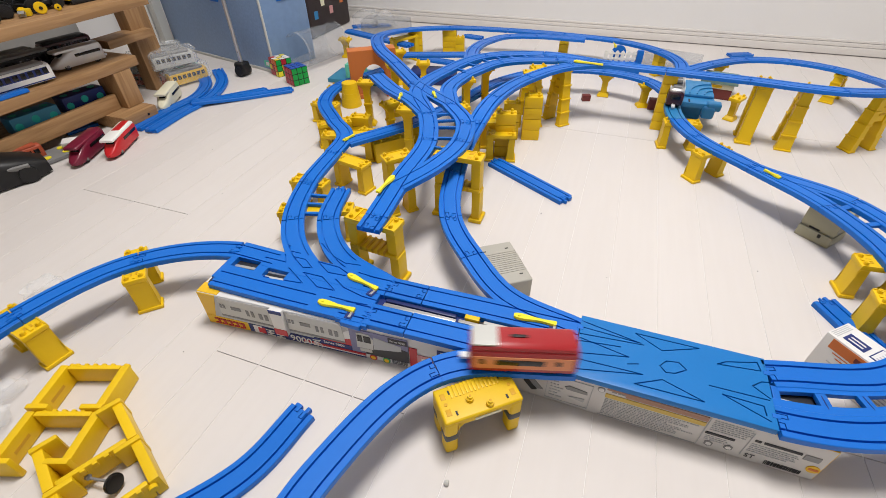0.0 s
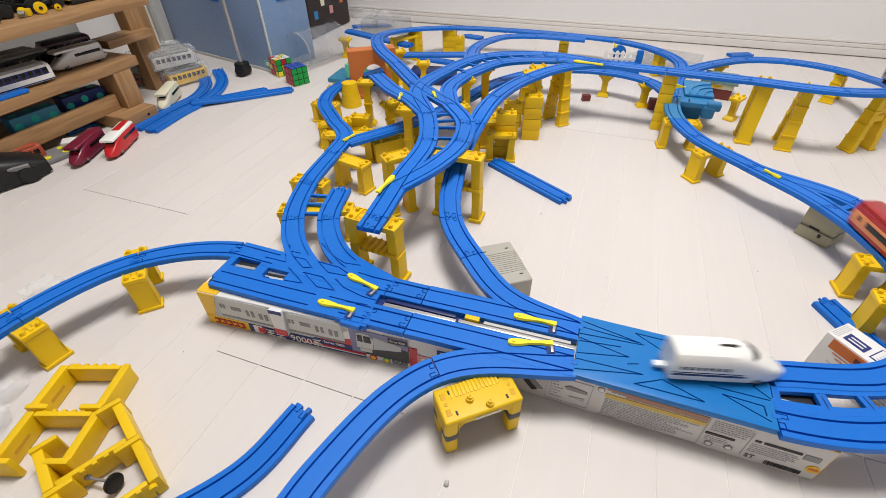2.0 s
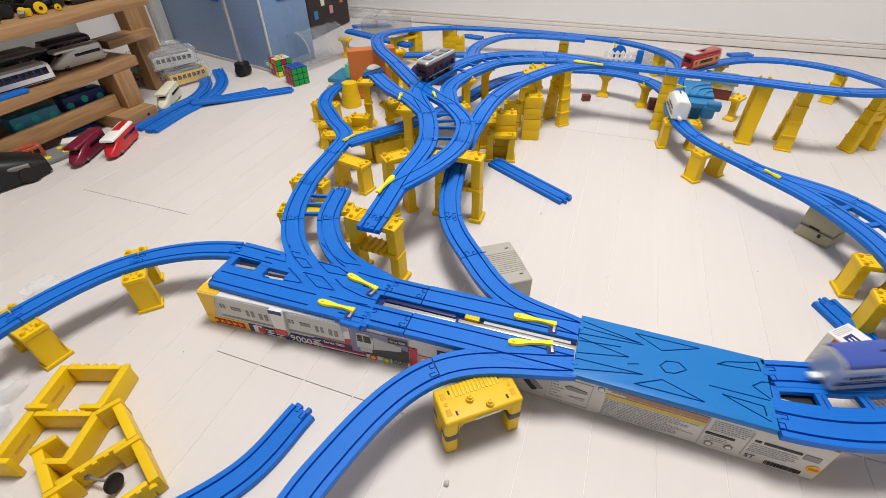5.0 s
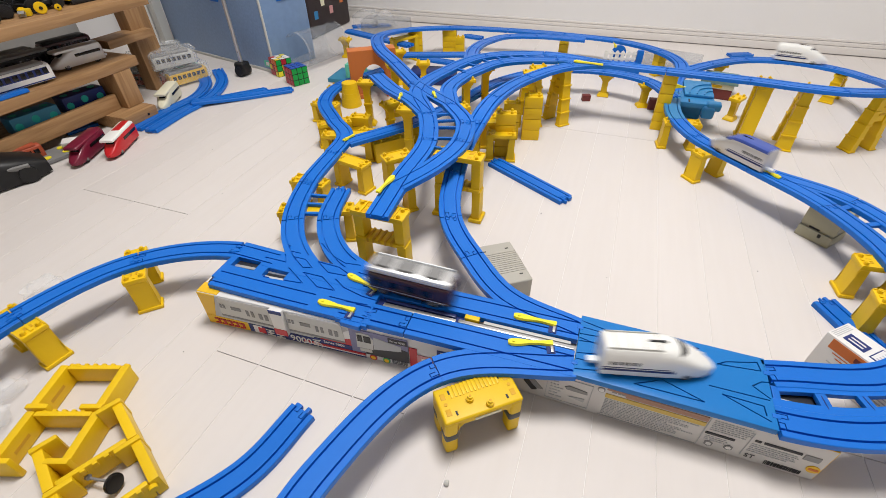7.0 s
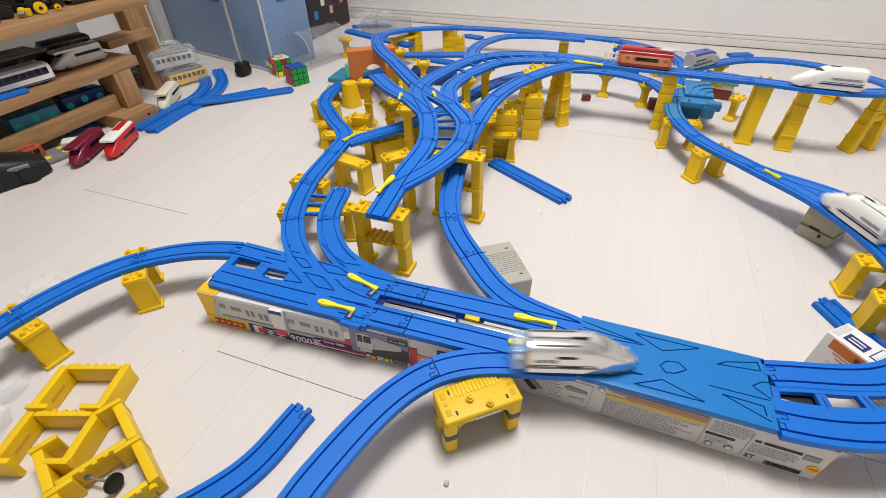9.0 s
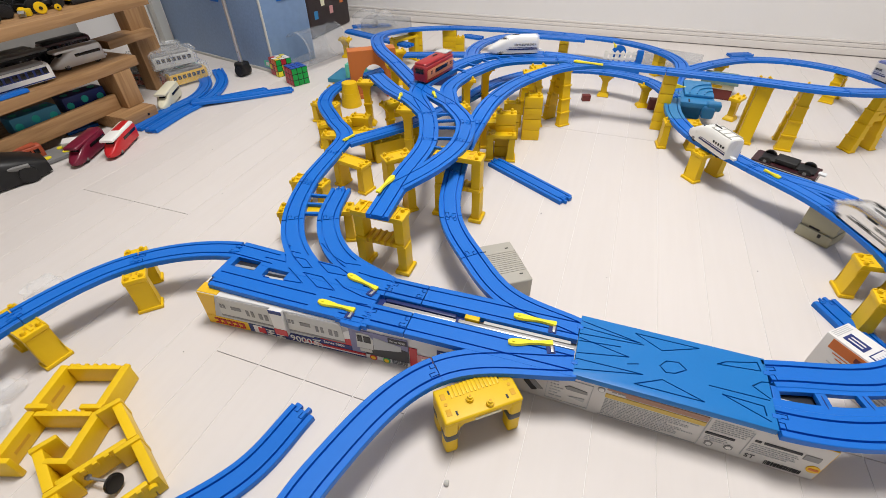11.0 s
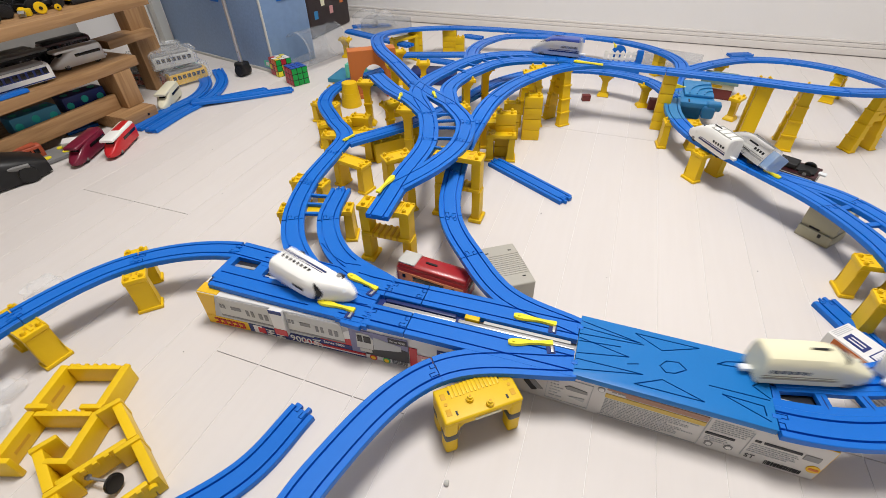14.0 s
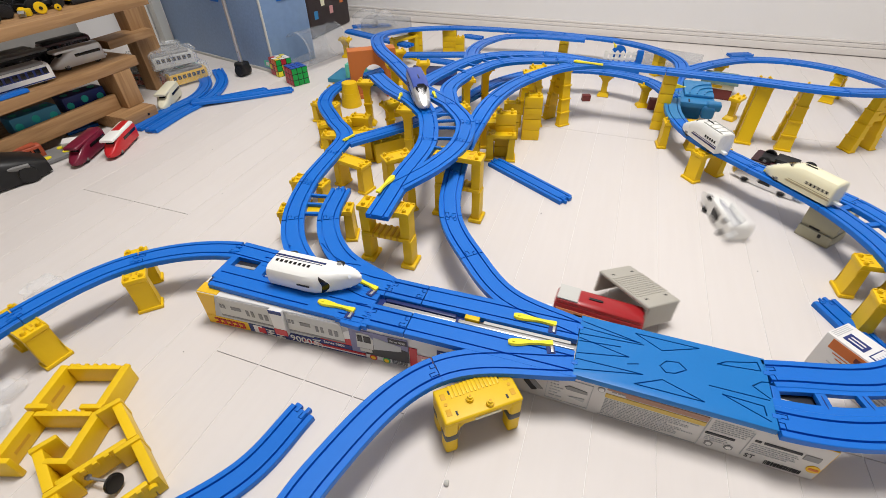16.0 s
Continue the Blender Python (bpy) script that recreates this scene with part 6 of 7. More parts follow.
grey_chassis()
solid("paper_scrap", moved(box(-0.02, 0.02, -0.013, 0.013, 0, 0.012, 0.004), pose(0, 0, 0, 10, 0, 0)), CARD, "crumpled white paper scrap by the shelf", "paper", pose(-1.245, 0.66, 0.022, 0, 0, 40))
blue_bits = [(-1.350, 0.765, 0.0, 76), (-1.273, 0.600, 0.1575, 86)]
for x, y, z, d in blue_bits:
    solid("blue_strip", box(-0.045, 0.045, -0.010, 0.010, 0.0003, 0.008, 0.001), BLUE, "flat blue plastic strip by the shelf", "toy part", pose(x, y, z, 0, 0, d))


# ---- things among the far tracks ----
def orange_arch():
    ob = thing("orange_arch_bridge", "orange brown plastic arch bridge pier", "toy bridge", pose(-0.690, 1.244, 0, 0, 0, 34))
    bm = bmesh.new()
    hw, arch, top = 0.070, 0.036, 0.1395
    pts = [(-hw, 0.0005), (-arch, 0.0005), (-arch, 0.055)] + [(-arch * math.cos(a), 0.055 + 0.045 * math.sin(a)) for a in [math.pi * k / 10 for k in range(1, 10)]] + [(arch, 0.055), (arch, 0.0005), (hw, 0.0005), (hw, top), (-hw, top)]
    part("arch", extrude_outline(pts, -0.020, 0.020, bm), ORANGE, ob)
    for s in (-1, 1):
        part("foot", box(s * 0.051 - 0.019, s * 0.051 + 0.019, -0.025, 0.025, 0.0004, 0.014, 0.002), ORANGE, ob)
    part("cap", box(-hw, hw, -0.0195, 0.0195, top - 0.006, top + 0.001, 0.001), ORANGE, ob)


orange_arch()


def yellow_tub(x, y):
    ob = thing("yellow_cone_tub", "yellow tapered plastic tub upside down", "toy part", pose(x, y, 0))
    bm = bmesh.new()
    for k in range(5):
        cyl(0.030 - 0.0018 * k, 0.0135, pose(0, 0, 0.0072 + 0.0135 * k), 24, 0.0288 - 0.0018 * k, bm)
    part("tub", bm, YELLOW, ob)


yellow_tub(-0.722, 1.150)


def station_block():
    """The light blue junction block that the line runs through, with plates and a lever."""
    ob = thing("junction_station", "light blue plastic toy junction block with curved guide plates", "toy station", pose(0.207, 1.345, 0, 0, 0, 0))
    part("base", box(-0.058, 0.055, -0.045, 0.120, 0.050, 0.0640, 0.003), SKYBLUE, ob)
    part("upper_plate", box(-0.020, 0.052, -0.005, 0.110, 0.0645, 0.0720, 0.003), SKYBLUE, ob)
    for k in range(3):
        own = bmesh.new()
        arc = np.array([(0.050 - (0.022 + 0.018 * k) * math.cos(a), -0.002 + (0.030 + 0.026 * k) * math.sin(a), 0.0722) for a in [math.pi / 2 * j / 8 for j in range(9)]])
        part("guide_rib", ribbon(arc, -0.0015, 0.0015, 0, 0.0030, own), SKYBLUE, ob)
    part("tower", box(0.026, 0.056, -0.060, -0.028, 0.0300, 0.060, 0.008, seg=3), SKYBLUE, ob)
    part("tower_cap", box(0.034, 0.068, -0.055, -0.028, 0.050, 0.070, 0.006, seg=3), SKYBLUE, ob)
    part("stand", box(-0.040, 0.036, 0.010, 0.10, 0.0005, 0.050, 0.003), SKYBLUE, ob)
    part("arrow_lever", moved(extrude_outline([(-0.016, 0.0), (0.016, 0.008), (-0.013, 0.014)], -0.002, 0.002), pose(-0.040, -0.020, 0.086)), LEMON, ob, "pale yellow arrow lever")
    part("slot", box(-0.010, -0.006, -0.040, -0.020, 0.0636, 0.0648), BLACK, ob)


station_block()


def house(x, y, deg):
    ob = thing("toy_house", "brown red toy house with a green roof", "toy house", pose(x, y, 0, 0, 0, deg))
    part("wall", box(-0.040, 0.040, -0.028, 0.028, 0.0005, 0.034, 0.001), BRICKRED, ob)
    part("floor_band", box(-0.042, 0.042, -0.030, 0.030, 0.030, 0.044, 0.001), BEIGE, ob)
    part("roof", extrude_outline([(-0.050, 0.046), (0.050, 0.046), (0.044, 0.060), (-0.044, 0.060)], -0.036, 0.036), MINT_DULL, ob)
    part("window", box(-0.020, 0.010, -0.0312, -0.0295, 0.033, 0.041), CARDY, ob)


MINT_DULL = mat("dull_green_plastic", (0.16, 0.26, 0.24), 0.5)
house(0.300, 1.560, -10)
solid("toy_brick", box(-0.012, 0.012, -0.008, 0.008, 0.0003, 0.018, 0.001), BRICKRED, "small brown red toy brick on the floor", "toy brick", pose(-0.065, 1.40, 0, 0, 0, 20))
solid("toy_brick", box(-0.016, 0.016, -0.01, 0.01, 0.0003, 0.030, 0.001), BRICKRED, "brown red toy brick behind the pier", "toy brick", pose(0.125, 1.395, 0, 0, 0, 5))


def white_fence():
    ob = thing("toy_fence", "white plastic toy fence on a blue base beside the track", "toy fence", pose(0.010, 1.650, 0.044, 0, 0, 10))
    part("base", box(-0.060, 0.065, -0.010, 0.012, -0.0435, 0.004, 0.002), BLUE, ob)
    for k in range(6):
        x = -0.050 + k * 0.0175
        part("picket", extrude_outline([(x - 0.0055, 0.004), (x + 0.0055, 0.004), (x + 0.0055, 0.033), (x, 0.038), (x - 0.0055, 0.033)], -0.002, 0.002), WHITE, ob)
    part("fence_rail", box(-0.056, 0.044, -0.0030, -0.0012, 0.010, 0.016), WHITE, ob)
    part("fence_rail", box(-0.056, 0.044, -0.0030, -0.0012, 0.026, 0.031), WHITE, ob)
    part("post", box(0.047, 0.066, -0.008, 0.008, 0.004, 0.040, 0.002), BLUE, ob)
    part("dome", moved(cyl(0.022, 0.008, pose(0, 0, 0, 90), 24), pose(-0.01, 0.008, 0.030)), BLUE, ob)
    part("beak", moved(cyl(0.005, 0.018, seg=10, r2=0.0005), pose(-0.028, 0.008, 0.053, 0, -35, 0)), LEMON, ob)


white_fence()


def clear_case(x, y, deg):
    ob = thing("clear_case", "clear plastic case lying behind the fence", "case", pose(x, y, 0, 0, 0, deg))
    part("tray", box(-0.10, 0.10, -0.05, 0.05, 0.0005, 0.055, 0.004), CLEAR, ob)


clear_case(0.16, 1.76, -14)
clear_case(-0.98, 1.93, 5)


def teal_scene():
    ob = thing("teal_base", "teal plastic toy base plate with a mint frame", "toy base", pose(-0.80, 1.36, 0, 0, 0, 5))
    part("plate", box(-0.10, 0.13, -0.055, 0.06, 0.0005, 0.014, 0.003), TEAL, ob)
    part("mint_frame", box(-0.035, 0.040, -0.045, -0.037, 0.015, 0.060, 0.002), MINT, ob)
    part("mint_frame", box(-0.035, 0.040, -0.037, 0.020, 0.054, 0.060, 0.002), MINT, ob)
    part("hump", cyl(0.022, 0.050, pose(0.09, 0.0, 0.026), 20, 0.016), TEAL, ob)


teal_scene()
solid("navy_tray", box(-0.075, 0.075, -0.045, 0.045, 0.0005, 0.034, 0.003), NAVY, "navy plastic tray under the far tracks", "tray", pose(-0.565, 1.42, 0, 0, 0, 10))
floor_rail([(-1.000, 1.640, 0.0755), (-0.860, 1.590, 0.0755), (-0.690, 1.530, 0.0755)], "blue plastic toy rail end under the far loop")
u_pier(-0.733, 1.573, 60, 0.0860, 0.045)

# low yellow parts between the piers
for x, y, deg, top in ((-0.66, 0.935, 25, 0.045), (-0.60, 0.985, 10, 0.050), (-0.55, 0.93, -10, 0.040), (-0.45, 0.985, 20, 0.048), (-0.335, 1.06, 40, 0.052), (-0.30, 0.985, 10, 0.050), (-0.52, 1.14, 30, 0.046),
                       (-0.29, 1.13, 15, 0.060), (-0.255, 1.07, 40, 0.066), (-0.56, 1.24, 0, 0.06)):
    block_pier(x, y, deg, top, 2, 0.052, 0.03)


# ---- the yellow frames and small things in the near corner ----
def girder(at, label):
    """A lying pier frame: two long bars, two end bars, slots and studs."""
    ob = thing("pier_frame", label, "toy pier", at, group="lying yellow frames")
    for s in (-1, 1):
        part("long_bar", box(s * 0.0415 - 0.0055, s * 0.0415 + 0.0055, -0.030, 0.030, 0.0005, 0.031, 0.0022), YELLOW, ob)
    part("end_bar", box(-0.0355, 0.0355, 0.0235, 0.0305, 0.002, 0.0305, 0.0022), YELLOW, ob)
    part("foot", box(-0.048, -0.020, -0.036, -0.029, 0.0006, 0.034, 0.002), YELLOW, ob)
    part("foot", box(0.020, 0.048, -0.036, -0.029, 0.0006, 0.034, 0.002), YELLOW, ob)
    # thin strip coloured like the shade in a slot
    part("slot", box(-0.0362, -0.0356, -0.016, 0.008, 0.013, 0.018), YELLOW_SHADE, ob)
    for k in range(5):
        part("tooth", box(-0.028 + k * 0.012, -0.023 + k * 0.012, 0.0300, 0.0330, 0.022, 0.0300, 0.0005), YELLOW, ob)
    for s in (-1, 1):
        part("stud", cyl(0.0045, 0.006, pose(s * 0.037, 0.0325, 0.022, 90), 14), YELLOW, ob)


girder(pose(-0.562, 0.155, 0, 0, 0, 19.5), "yellow plastic pier frame lying flat on the floor")
girder(pose(-0.537, 0.092, 0, 0, 0, 19.5), "yellow plastic pier frame lying flat on the floor")
girder(pose(-0.482, 0.098, 0.002, 0, 0, -115), "yellow plastic pier frame lying with ribbed bar")
girder(pose(-0.421, 0.070, 0, 0, 0, -115), "yellow plastic pier frame lying with ribbed bar")


def wheel_axle():
    ob = thing("wheel_axle", "loose black toy wheel with its steel axle", "toy wheel", pose(-0.428, 0.080, 0.0135, 0, 0, 10))
    part("wheel", cyl(0.0110, 0.0055, pose(0, 0, 0, 0, 80, 0), 24, bev=0.0012), BLACK, ob)
    part("axle", cyl(0.0016, 0.030, pose(-0.016, 0, 0.002, 0, 85, 0), 10), FLOORGREY, ob)
    part("cap", cyl(0.0035, 0.003, pose(-0.031, 0, 0.0035, 0, 85, 0), 10), FLOORGREY, ob)


wheel_axle()
for x, y, sc in ((-0.672, 0.122, 1.0), (-0.64, 0.085, 1.1), (-0.80, 0.27, 1.6), (-1.10, 1.965, 3.2), (-1.02, 1.995, 2.8)):
    bm = bmesh.new()
    bmesh.ops.create_icosphere(bm, subdivisions=3, radius=0.017 * sc)
    for v in bm.verts:
        n = noise.noise(v.co * 90 + Vector((x * 30, y * 30, 0)))
        v.co *= 1 + 0.45 * n
        v.co.z = max(v.co.z * 0.7, -0.011 * sc)
    solid("clear_bag", bm, CLEARISH, "crumpled scrap of clear film on the floor", "bag", pose(x, y, 0.0115 * sc), group="clear bags")
bm = bmesh.new()
bmesh.ops.create_icosphere(bm, subdivisions=2, radius=0.0032)
for v in bm.verts:
    v.co *= 1 + 0.3 * noise.noise(v.co * 400)
solid("pebble", bm, PALEGREY, "tiny grey crumb on the floor", "crumb", pose(-0.081, 0.210, 0.0030))


# ---- floor boards: panels of four strips, each strip a plank ----
def floor():
    ob = thing("floor", "whitewashed wooden floor of narrow long boards", "floor", kind="structure")
    part("underlay", box(LEFT_X, RIGHT_X, BACK_Y, WALL_Y, -0.10, -0.0060), FLOORGREY, ob)
    wide, long = 0.0752, 1.818
    for i in range(-30, 30):
        x0, x1 = max(LEFT_X, 0.14 + i * wide + 0.0004), min(RIGHT_X, 0.14 + (i + 1) * wide - 0.0004)
        if x1 - x0 < 0.01:
            continue
        part("seam_strip", box(x1 - 0.0008, x1 + 0.0016, BACK_Y, WALL_Y, -0.0058, -0.0007), SEAM, ob)
        group = (i + 8) // 4
        y = 0.273 - 2 * long + (group % 2) * long / 2 + 0.13 * ((group // 2) % 3)
        while y < WALL_Y:
            a, b = max(BACK_Y, y + 0.0005), min(WALL_Y, y + long - 0.0005)
            y += long
            if b - a < 0.02:
                continue
            bm = bmesh.new()
            c = 0.0004
            low = [(x0, a), (x1, a), (x1, b), (x0, b)]
            top = [(x0 + c, a + c), (x1 - c, a + c), (x1 - c, b - c), (x0 + c, b - c)]
            vb = [bm.verts.new((p[0], p[1], -0.0055)) for p in low]
            vm = [bm.verts.new((p[0], p[1], -c * 0.7)) for p in low]
            vt = [bm.verts.new((p[0], p[1], 0)) for p in top]
            bm.faces.new(vt)
            for k in range(4):
                q = (k + 1) % 4
                bm.faces.new((vb[k], vb[q], vm[q], vm[k]))
                bm.faces.new((vm[k], vm[q], vt[q], vt[k]))
            plank = part("plank", bm, FLOOR, ob)
            for p in plank.data.polygons:
                p.use_smooth = False


floor()

rnd = random.Random(21)
for x, y in ((-0.62, 0.33), (-0.505, 0.255), (-0.08, 0.77), (0.02, 1.33), (0.30, 0.72), (0.06, 0.62), (-0.15, 0.46), (0.20, 0.25), (-0.75, 0.62), (-0.92, 0.78)):
    own = bmesh.new()
    bmesh.ops.create_icosphere(own, subdivisions=1, radius=rnd.uniform(0.0006, 0.0013))
    moved(own, Matrix.Diagonal((rnd.uniform(1, 3), 1, 0.6, 1)))
    solid("crumb", own, FLOORGREY, "tiny dark crumb on the floor", "crumb", pose(x, y, 0.0004, 0, 0, rnd.uniform(0, 180)), group="crumbs")


# ---- what moves ----
def seated(s, lift=0.0):
    """The pose of a car whose middle is s metres along the main line."""
    p, a, b = on_line(s), on_line(s - 0.038), on_line(s + 0.038)
    d = Vector(b - a).normalized()
    y = Vector((0, 0, 1)).cross(d).normalized()
    z = d.cross(y)
    m = Matrix((d, y, z)).transposed().to_4x4()
    mid = (Vector(a) + Vector(b)) / 2 * 0.6 + Vector(p) * 0.4
    return Matrix.Translation(mid - z * 0.0 + z * (lift - 0.0022)) @ m


def ride(table):
    """Rows every tenth of a second along the line from a table of (seconds, metres)."""
    t = np.array([a for a, _ in table], float)
    s = np.array([b for _, b in table], float)
    return [(round(k * 0.1, 1), seated(float(np.interp(k * 0.1, t, s)))) for k in range(int(round(t[0] * 10)), int(round(t[-1] * 10)) + 1)]


RED_RIDE = [(0, 1.373), (0.5, 1.540), (1, 1.705), (1.5, 1.91), (2, 2.105), (2.5, 2.237), (3, 2.405), (3.5, 2.560), (4.2, 2.75), (6.3, 3.514), (7.4, 3.915), (7.8, 4.004), (8.2, 4.118),
            (8.5, 4.213), (9.0, 4.385), (9.2, 4.465), (11.3, 5.110), (11.6, 5.200), (12.0, 5.340), (12.4, 5.490), (12.5, 5.525)]
DARK_RIDE = [(0, 2.735), (0.5, 2.95), (1, 3.190), (1.5, 3.450), (2, 3.720), (2.5, 3.960), (3, 4.140), (3.5, 4.372), (4, 4.602), (4.2, 4.692), (6.1, 5.44), (6.2, 5.50)]
WHITE_RIDE = [(0, 0.890), (0.5, 1.072), (1, 1.250), (1.5, 1.426), (2, 1.602), (2.5, 1.765), (3.5, 2.130), (4, 2.312), (4.2, 2.385), (6.3, 3.103), (6.6, 3.215), (7, 3.365), (7.4, 3.520),
              (8.5, 3.900), (9, 4.004), (9.2, 4.070), (11.3, 4.836), (11.6, 4.965), (12, 5.070), (12.5, 5.180), (12.8, 5.275), (13.2, 5.455)]
BLUE_RIDE = [(0, 0.75), (2.0, 0.75), (2.2, 0.79), (3, 1.10), (3.5, 1.280), (4, 1.453), (4.2, 1.517), (6.3, 2.191), (6.6, 2.285), (7, 2.405), (7.4, 2.526), (9, 3.05), (9.2, 3.10),
             (12.0, 3.990), (12.5, 4.105), (13.2, 4.335), (13.6, 4.470), (14, 4.610), (14.5, 4.760), (14.8, 4.855), (15.2, 4.965), (15.6, 5.070), (16, 5.165)]
RIBBED_RIDE = [(0, 0.60), (4.3, 0.60), (4.5, 0.64), (6.3, 1.292), (6.6, 1.395), (7, 1.525), (7.4, 1.652), (7.8, 1.757), (8.8, 2.105), (9, 2.167), (9.2, 2.225), (10.1, 2.44)]
SILVER_RIDE = [(0, 0.45), (6.0, 0.45), (6.2, 0.49), (8.2, 1.158), (8.5, 1.262), (9, 1.439), (9.2, 1.505), (11.3, 2.252), (11.5, 2.318), (11.6, 2.338)]
LONG_RIDE = [(0, 0.30), (8.9, 0.30), (9.1, 0.34), (11.3, 1.040), (11.6, 1.118), (12, 1.238), (12.5, 1.385), (12.8, 1.478), (13.2, 1.600), (13.6, 1.715), (14.8, 2.112), (15.0, 2.183), (15.2, 2.250), (15.4, 2.30)]
CREAM_RIDE = [(0, 0.15), (9.0, 0.15), (9.2, 0.19), (12.0, 1.070), (12.4, 1.205), (12.5, 1.238), (12.8, 1.337), (13.2, 1.465), (13.6, 1.583), (14, 1.700), (15.2, 2.125), (15.6, 2.207), (16, 2.276)]


def fall(rows):
    """Rows (seconds, x, y, z, heading, pitch, roll) of a car off the line, in degrees; pitch lowers the nose."""
    return [(t, Matrix.Translation((x, y, z)) @ Matrix.Rotation(radians(h), 4, "Z") @ Matrix.Rotation(radians(p), 4, "Y") @ Matrix.Rotation(radians(r), 4, "X"))
            for t, x, y, z, h, p, r in rows]


DARK_FALL = [(6.3, -0.322, 0.497, 0.110, -95, 25, 0), (6.4, -0.318, 0.470, 0.099, -77, 30, 0), (6.5, -0.316, 0.450, 0.092, -72, 28, 0), (6.6, -0.316, 0.428, 0.081, -62, 16, 0), (6.7, -0.304, 0.422, 0.076, -48, 5, 0),
             (6.8, -0.285, 0.415, 0.074, -34, 0, 0), (7.0, -0.203, 0.411, 0.072, 0, 0, 0), (7.4, -0.004, 0.419, 0.072, -1, 0, 0), (7.6, 0.088, 0.412, 0.072, -12, 0, 0), (7.8, 0.170, 0.386, 0.072, -12, 0, 0),
             (8.0, 0.242, 0.366, 0.072, 0, 0, 0), (8.2, 0.318, 0.376, 0.072, 16, 0, 0), (8.5, 0.415, 0.427, 0.072, 40, 0, 0), (8.8, 0.485, 0.510, 0.072, 62, 0, 0), (9.2, 0.518, 0.640, 0.072, 90, 0, 0),
             (9.8, 0.490, 0.815, 0.072, 115, 0, 0), (10.1, 0.450, 0.905, 0.085, 136, -8, -50), (10.4, 0.420, 0.970, 0.085, 142, -4, -110), (10.7, 0.396, 1.045, 0.062, 150, 0, -165), (10.9, 0.384, 1.060, 0.0535, 152, 0, -196), (16.0, 0.384, 1.060, 0.0535, 152, 0, -196)]
RED_FALL = [(12.6, -0.320, 0.560, 0.124, -94, 4, 0), (12.7, -0.326, 0.530, 0.108, -97, 22, 0), (12.8, -0.330, 0.512, 0.080, -96, 50, -4), (12.9, -0.328, 0.495, 0.080, -10, 45, 55), (12.95, -0.316, 0.478, 0.108, 25, 10, 90), (13.0, -0.302, 0.458, 0.118, 66, -26, 146), (13.05, -0.296, 0.472, 0.104, 36, -12, 98),
            (13.1, -0.293, 0.486, 0.074, 10, 0, 74), (13.2, -0.284, 0.488, 0.068, 4, -2, 70), (13.3, -0.285, 0.500, 0.035, -6, 8, 40), (13.4, -0.282, 0.512, 0.012, -14, 6, 12), (13.5, -0.268, 0.511, 0.001, -14, 0, 0), (13.7, -0.232, 0.503, 0.001, -8, 0, 0),
            (13.9, -0.215, 0.502, 0.001, -6, 0, 0), (14.1, -0.194, 0.500, 0.001, -4, 0, 0), (14.5, -0.166, 0.500, 0.001, -2, 0, 0), (14.8, -0.118, 0.504, 0.001, 0, 0, 0), (15.2, -0.030, 0.508, 0.001, -2, 0, 0), (15.6, 0.012, 0.508, 0.001, -4, 0, 0), (16.0, 0.050, 0.506, 0.001, -4, 0, 0)]
WHITE_FALL = [(13.3, -0.309, 0.580, 0.125, -93, 5, 0), (13.4, -0.312, 0.560, 0.120, -95, 12, 0), (13.5, -0.318, 0.535, 0.112, -98, 20, 0), (13.6, -0.325, 0.495, 0.105, -100, 30, 0), (13.7, -0.335, 0.455, 0.090, -98, 36, 6), (13.8, -0.345, 0.430, 0.085, -75, 26, 40),
              (13.9, -0.348, 0.412, 0.088, -36, 10, 72), (14.0, -0.336, 0.396, 0.088, -13, 5, 82), (14.1, -0.342, 0.406, 0.0925, -3, 0, 90), (14.4, -0.345, 0.405, 0.0925, 2, 0, 90), (16.0, -0.345, 0.405, 0.0925, 2, 0, 90)]
SILVER_FALL = [(11.7, 0.335, 0.955, 0.076, 134, -4, 0), (11.9, 0.300, 0.988, 0.080, 128, -3, 14), (12.0, 0.285, 0.997, 0.077, 122, -2, 24), (12.4, 0.278, 1.002, 0.073, 119, -1, 30), (15.2, 0.278, 1.002, 0.073, 119, -1, 32), (15.4, 0.288, 1.004, 0.085, 126, -4, 62),
               (15.6, 0.300, 1.005, 0.088, 138, 4, 98), (15.8, 0.308, 1.012, 0.050, 143, 6, 100), (16.0, 0.342, 1.012, 0.0195, 145, 0, 90)]
RIBBED_FALL = [(10.4, 0.2242, 1.0243, 0.0720, 121.5, 0, 0), (15.4, 0.2242, 1.0243, 0.0720, 121.5, 0, 0), (15.6, 0.2190, 1.0330, 0.0720, 121, 0, 0), (16.0, 0.2110, 1.0460, 0.0720, 120.5, 0, 0)]
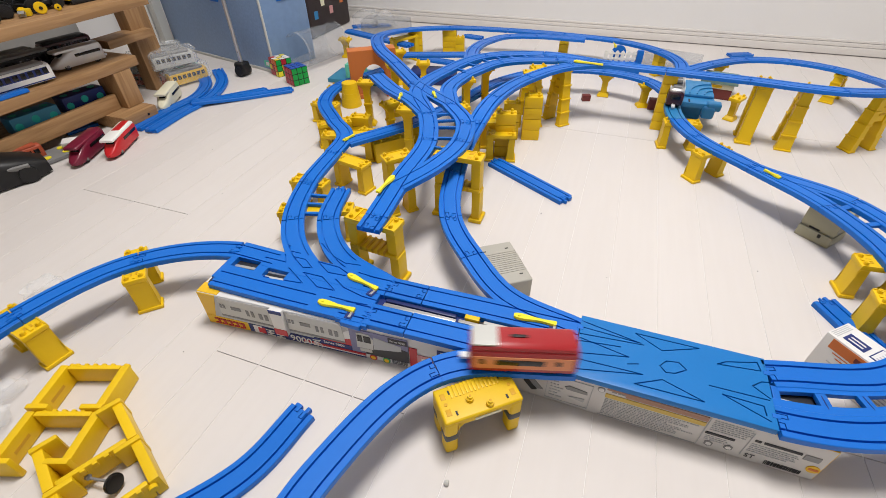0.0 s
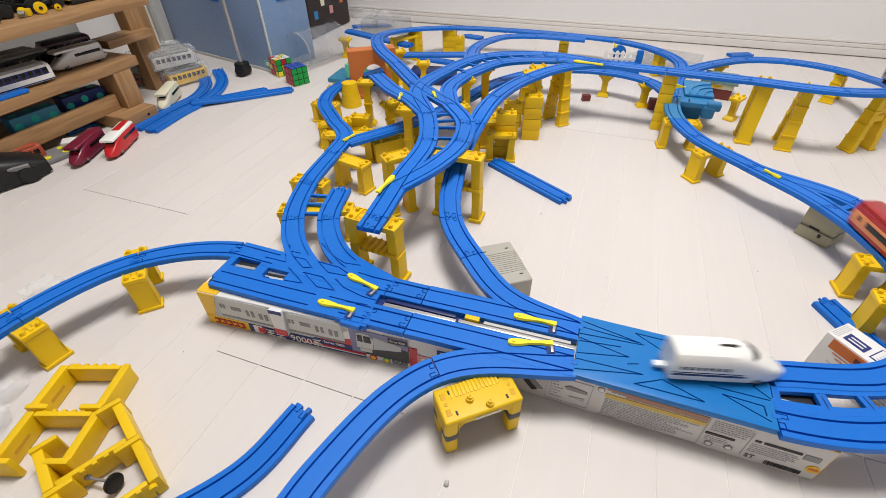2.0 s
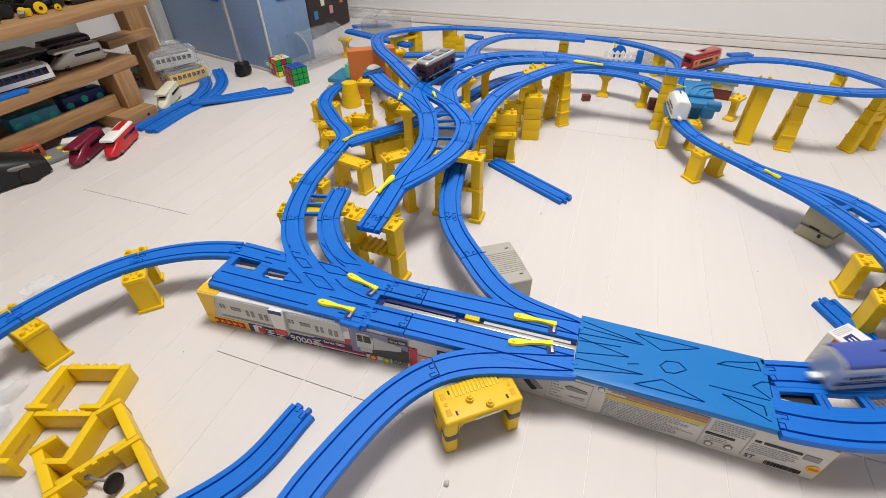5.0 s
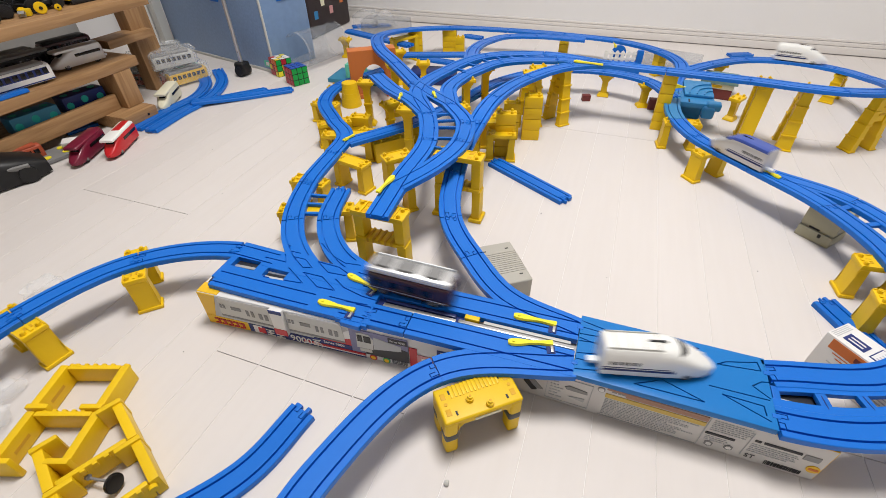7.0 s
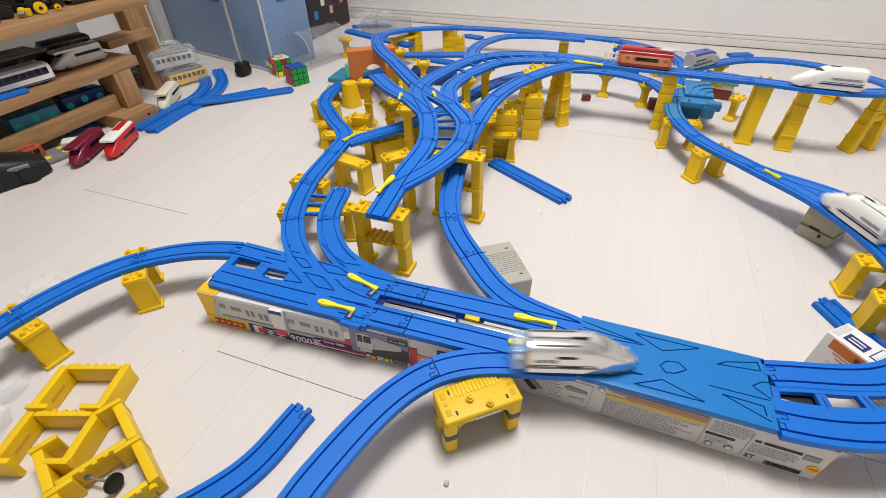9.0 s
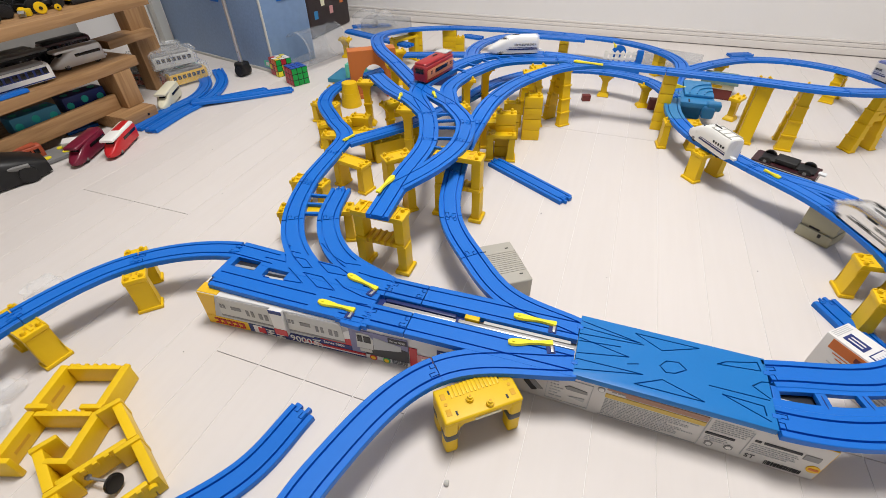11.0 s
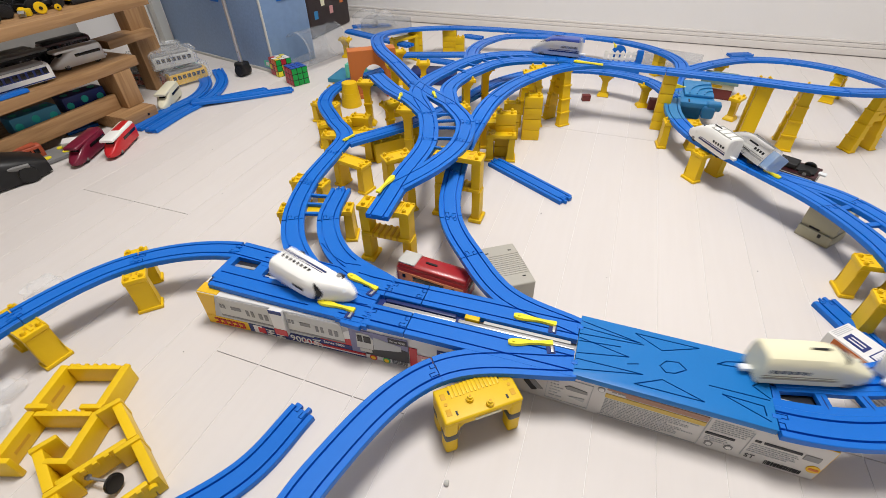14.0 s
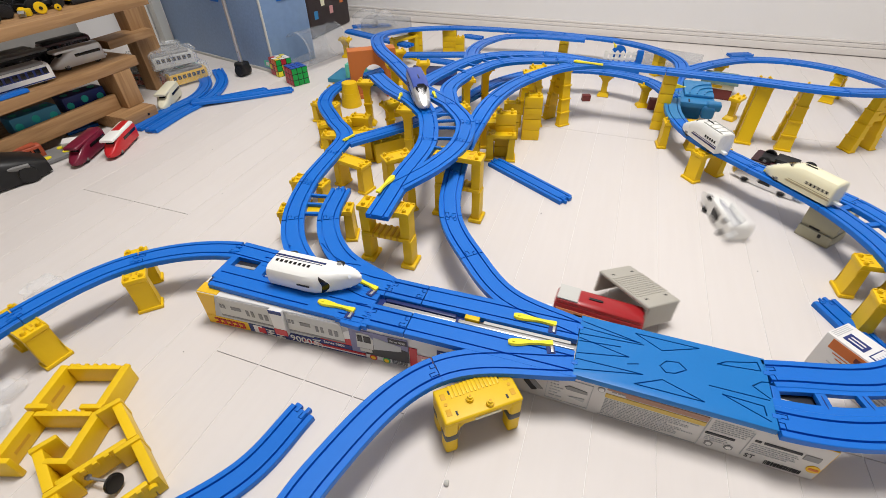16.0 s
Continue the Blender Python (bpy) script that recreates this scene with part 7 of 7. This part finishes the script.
LONG_FALL = [(15.5, 0.336, 0.915, 0.076, 139, -1, 0), (15.6, 0.300, 0.930, 0.078, 150, -2, -8), (15.7, 0.268, 0.918, 0.080, 173, -2, -12),
             (15.8, 0.256, 0.900, 0.066, 168, 4, 28), (15.9, 0.248, 0.872, 0.037, 145, 4, 64), (16.0, 0.232, 0.848, 0.019, 106, 0, 90)]
TRAY = [(0, -0.108, 0.555, 0.0005, -55, 0, 0), (13.7, -0.108, 0.555, 0.0005, -55, 0, 0), (13.9, -0.104, 0.553, 0.0005, -55, 0, 0), (14.5, -0.094, 0.549, 0.0005, -54, 0, 0), (14.8, -0.060, 0.549, 0.006, -51, -4, -6), (15.2, 0.012, 0.549, 0.014, -46, -6, -12), (15.6, 0.050, 0.549, 0.014, -45, -6, -12), (16.0, 0.098, 0.551, 0.014, -44, -6, -12)]
SHORT_FALL = [(0, -0.301, 0.502, 0.1245, -89, 4, 0), (4.2, -0.301, 0.502, 0.1245, -89, 4, 0), (5.6, -0.301, 0.502, 0.1245, -89, 4, 0), (5.8, -0.308, 0.500, 0.085, -80, 40, 0), (6.0, -0.300, 0.470, 0.020, -40, 10, 0), (6.2, -0.290, 0.472, 0.009, -5, 0, 0), (16.0, -0.290, 0.472, 0.009, -5, 0, 0)]
PIER_PUSH = [(0, -0.307, 0.503, 0.0, -5, 0, 0), (5.9, -0.307, 0.503, 0.0, -5, 0, 0), (6.2, -0.308, 0.512, 0.0, -3, 0, 0), (6.6, -0.308, 0.527, 0.0, 0, 0, 0), (12.6, -0.308, 0.527, 0.0, 0, 0, 0), (13.2, -0.306, 0.543, 0.0, 2, 0, 0), (16.0, -0.306, 0.543, 0.0, 2, 0, 0)]


def motions():
    walk(red_train, ride(RED_RIDE) + fall(RED_FALL))
    walk(dark_train, ride(DARK_RIDE) + fall(DARK_FALL))
    walk(white_train, ride(WHITE_RIDE) + fall(WHITE_FALL))
    walk(blue_train, ride(BLUE_RIDE))
    walk(ribbed_train, ride(RIBBED_RIDE) + fall(RIBBED_FALL))
    walk(silver_train, ride(SILVER_RIDE) + fall(SILVER_FALL))
    walk(long_white_train, ride(LONG_RIDE) + fall(LONG_FALL))
    walk(cream_train, ride(CREAM_RIDE))
    walk(tray, fall(TRAY))
    walk(short_rail, fall(SHORT_FALL))
    walk(end_pier, fall(PIER_PUSH))


motions()
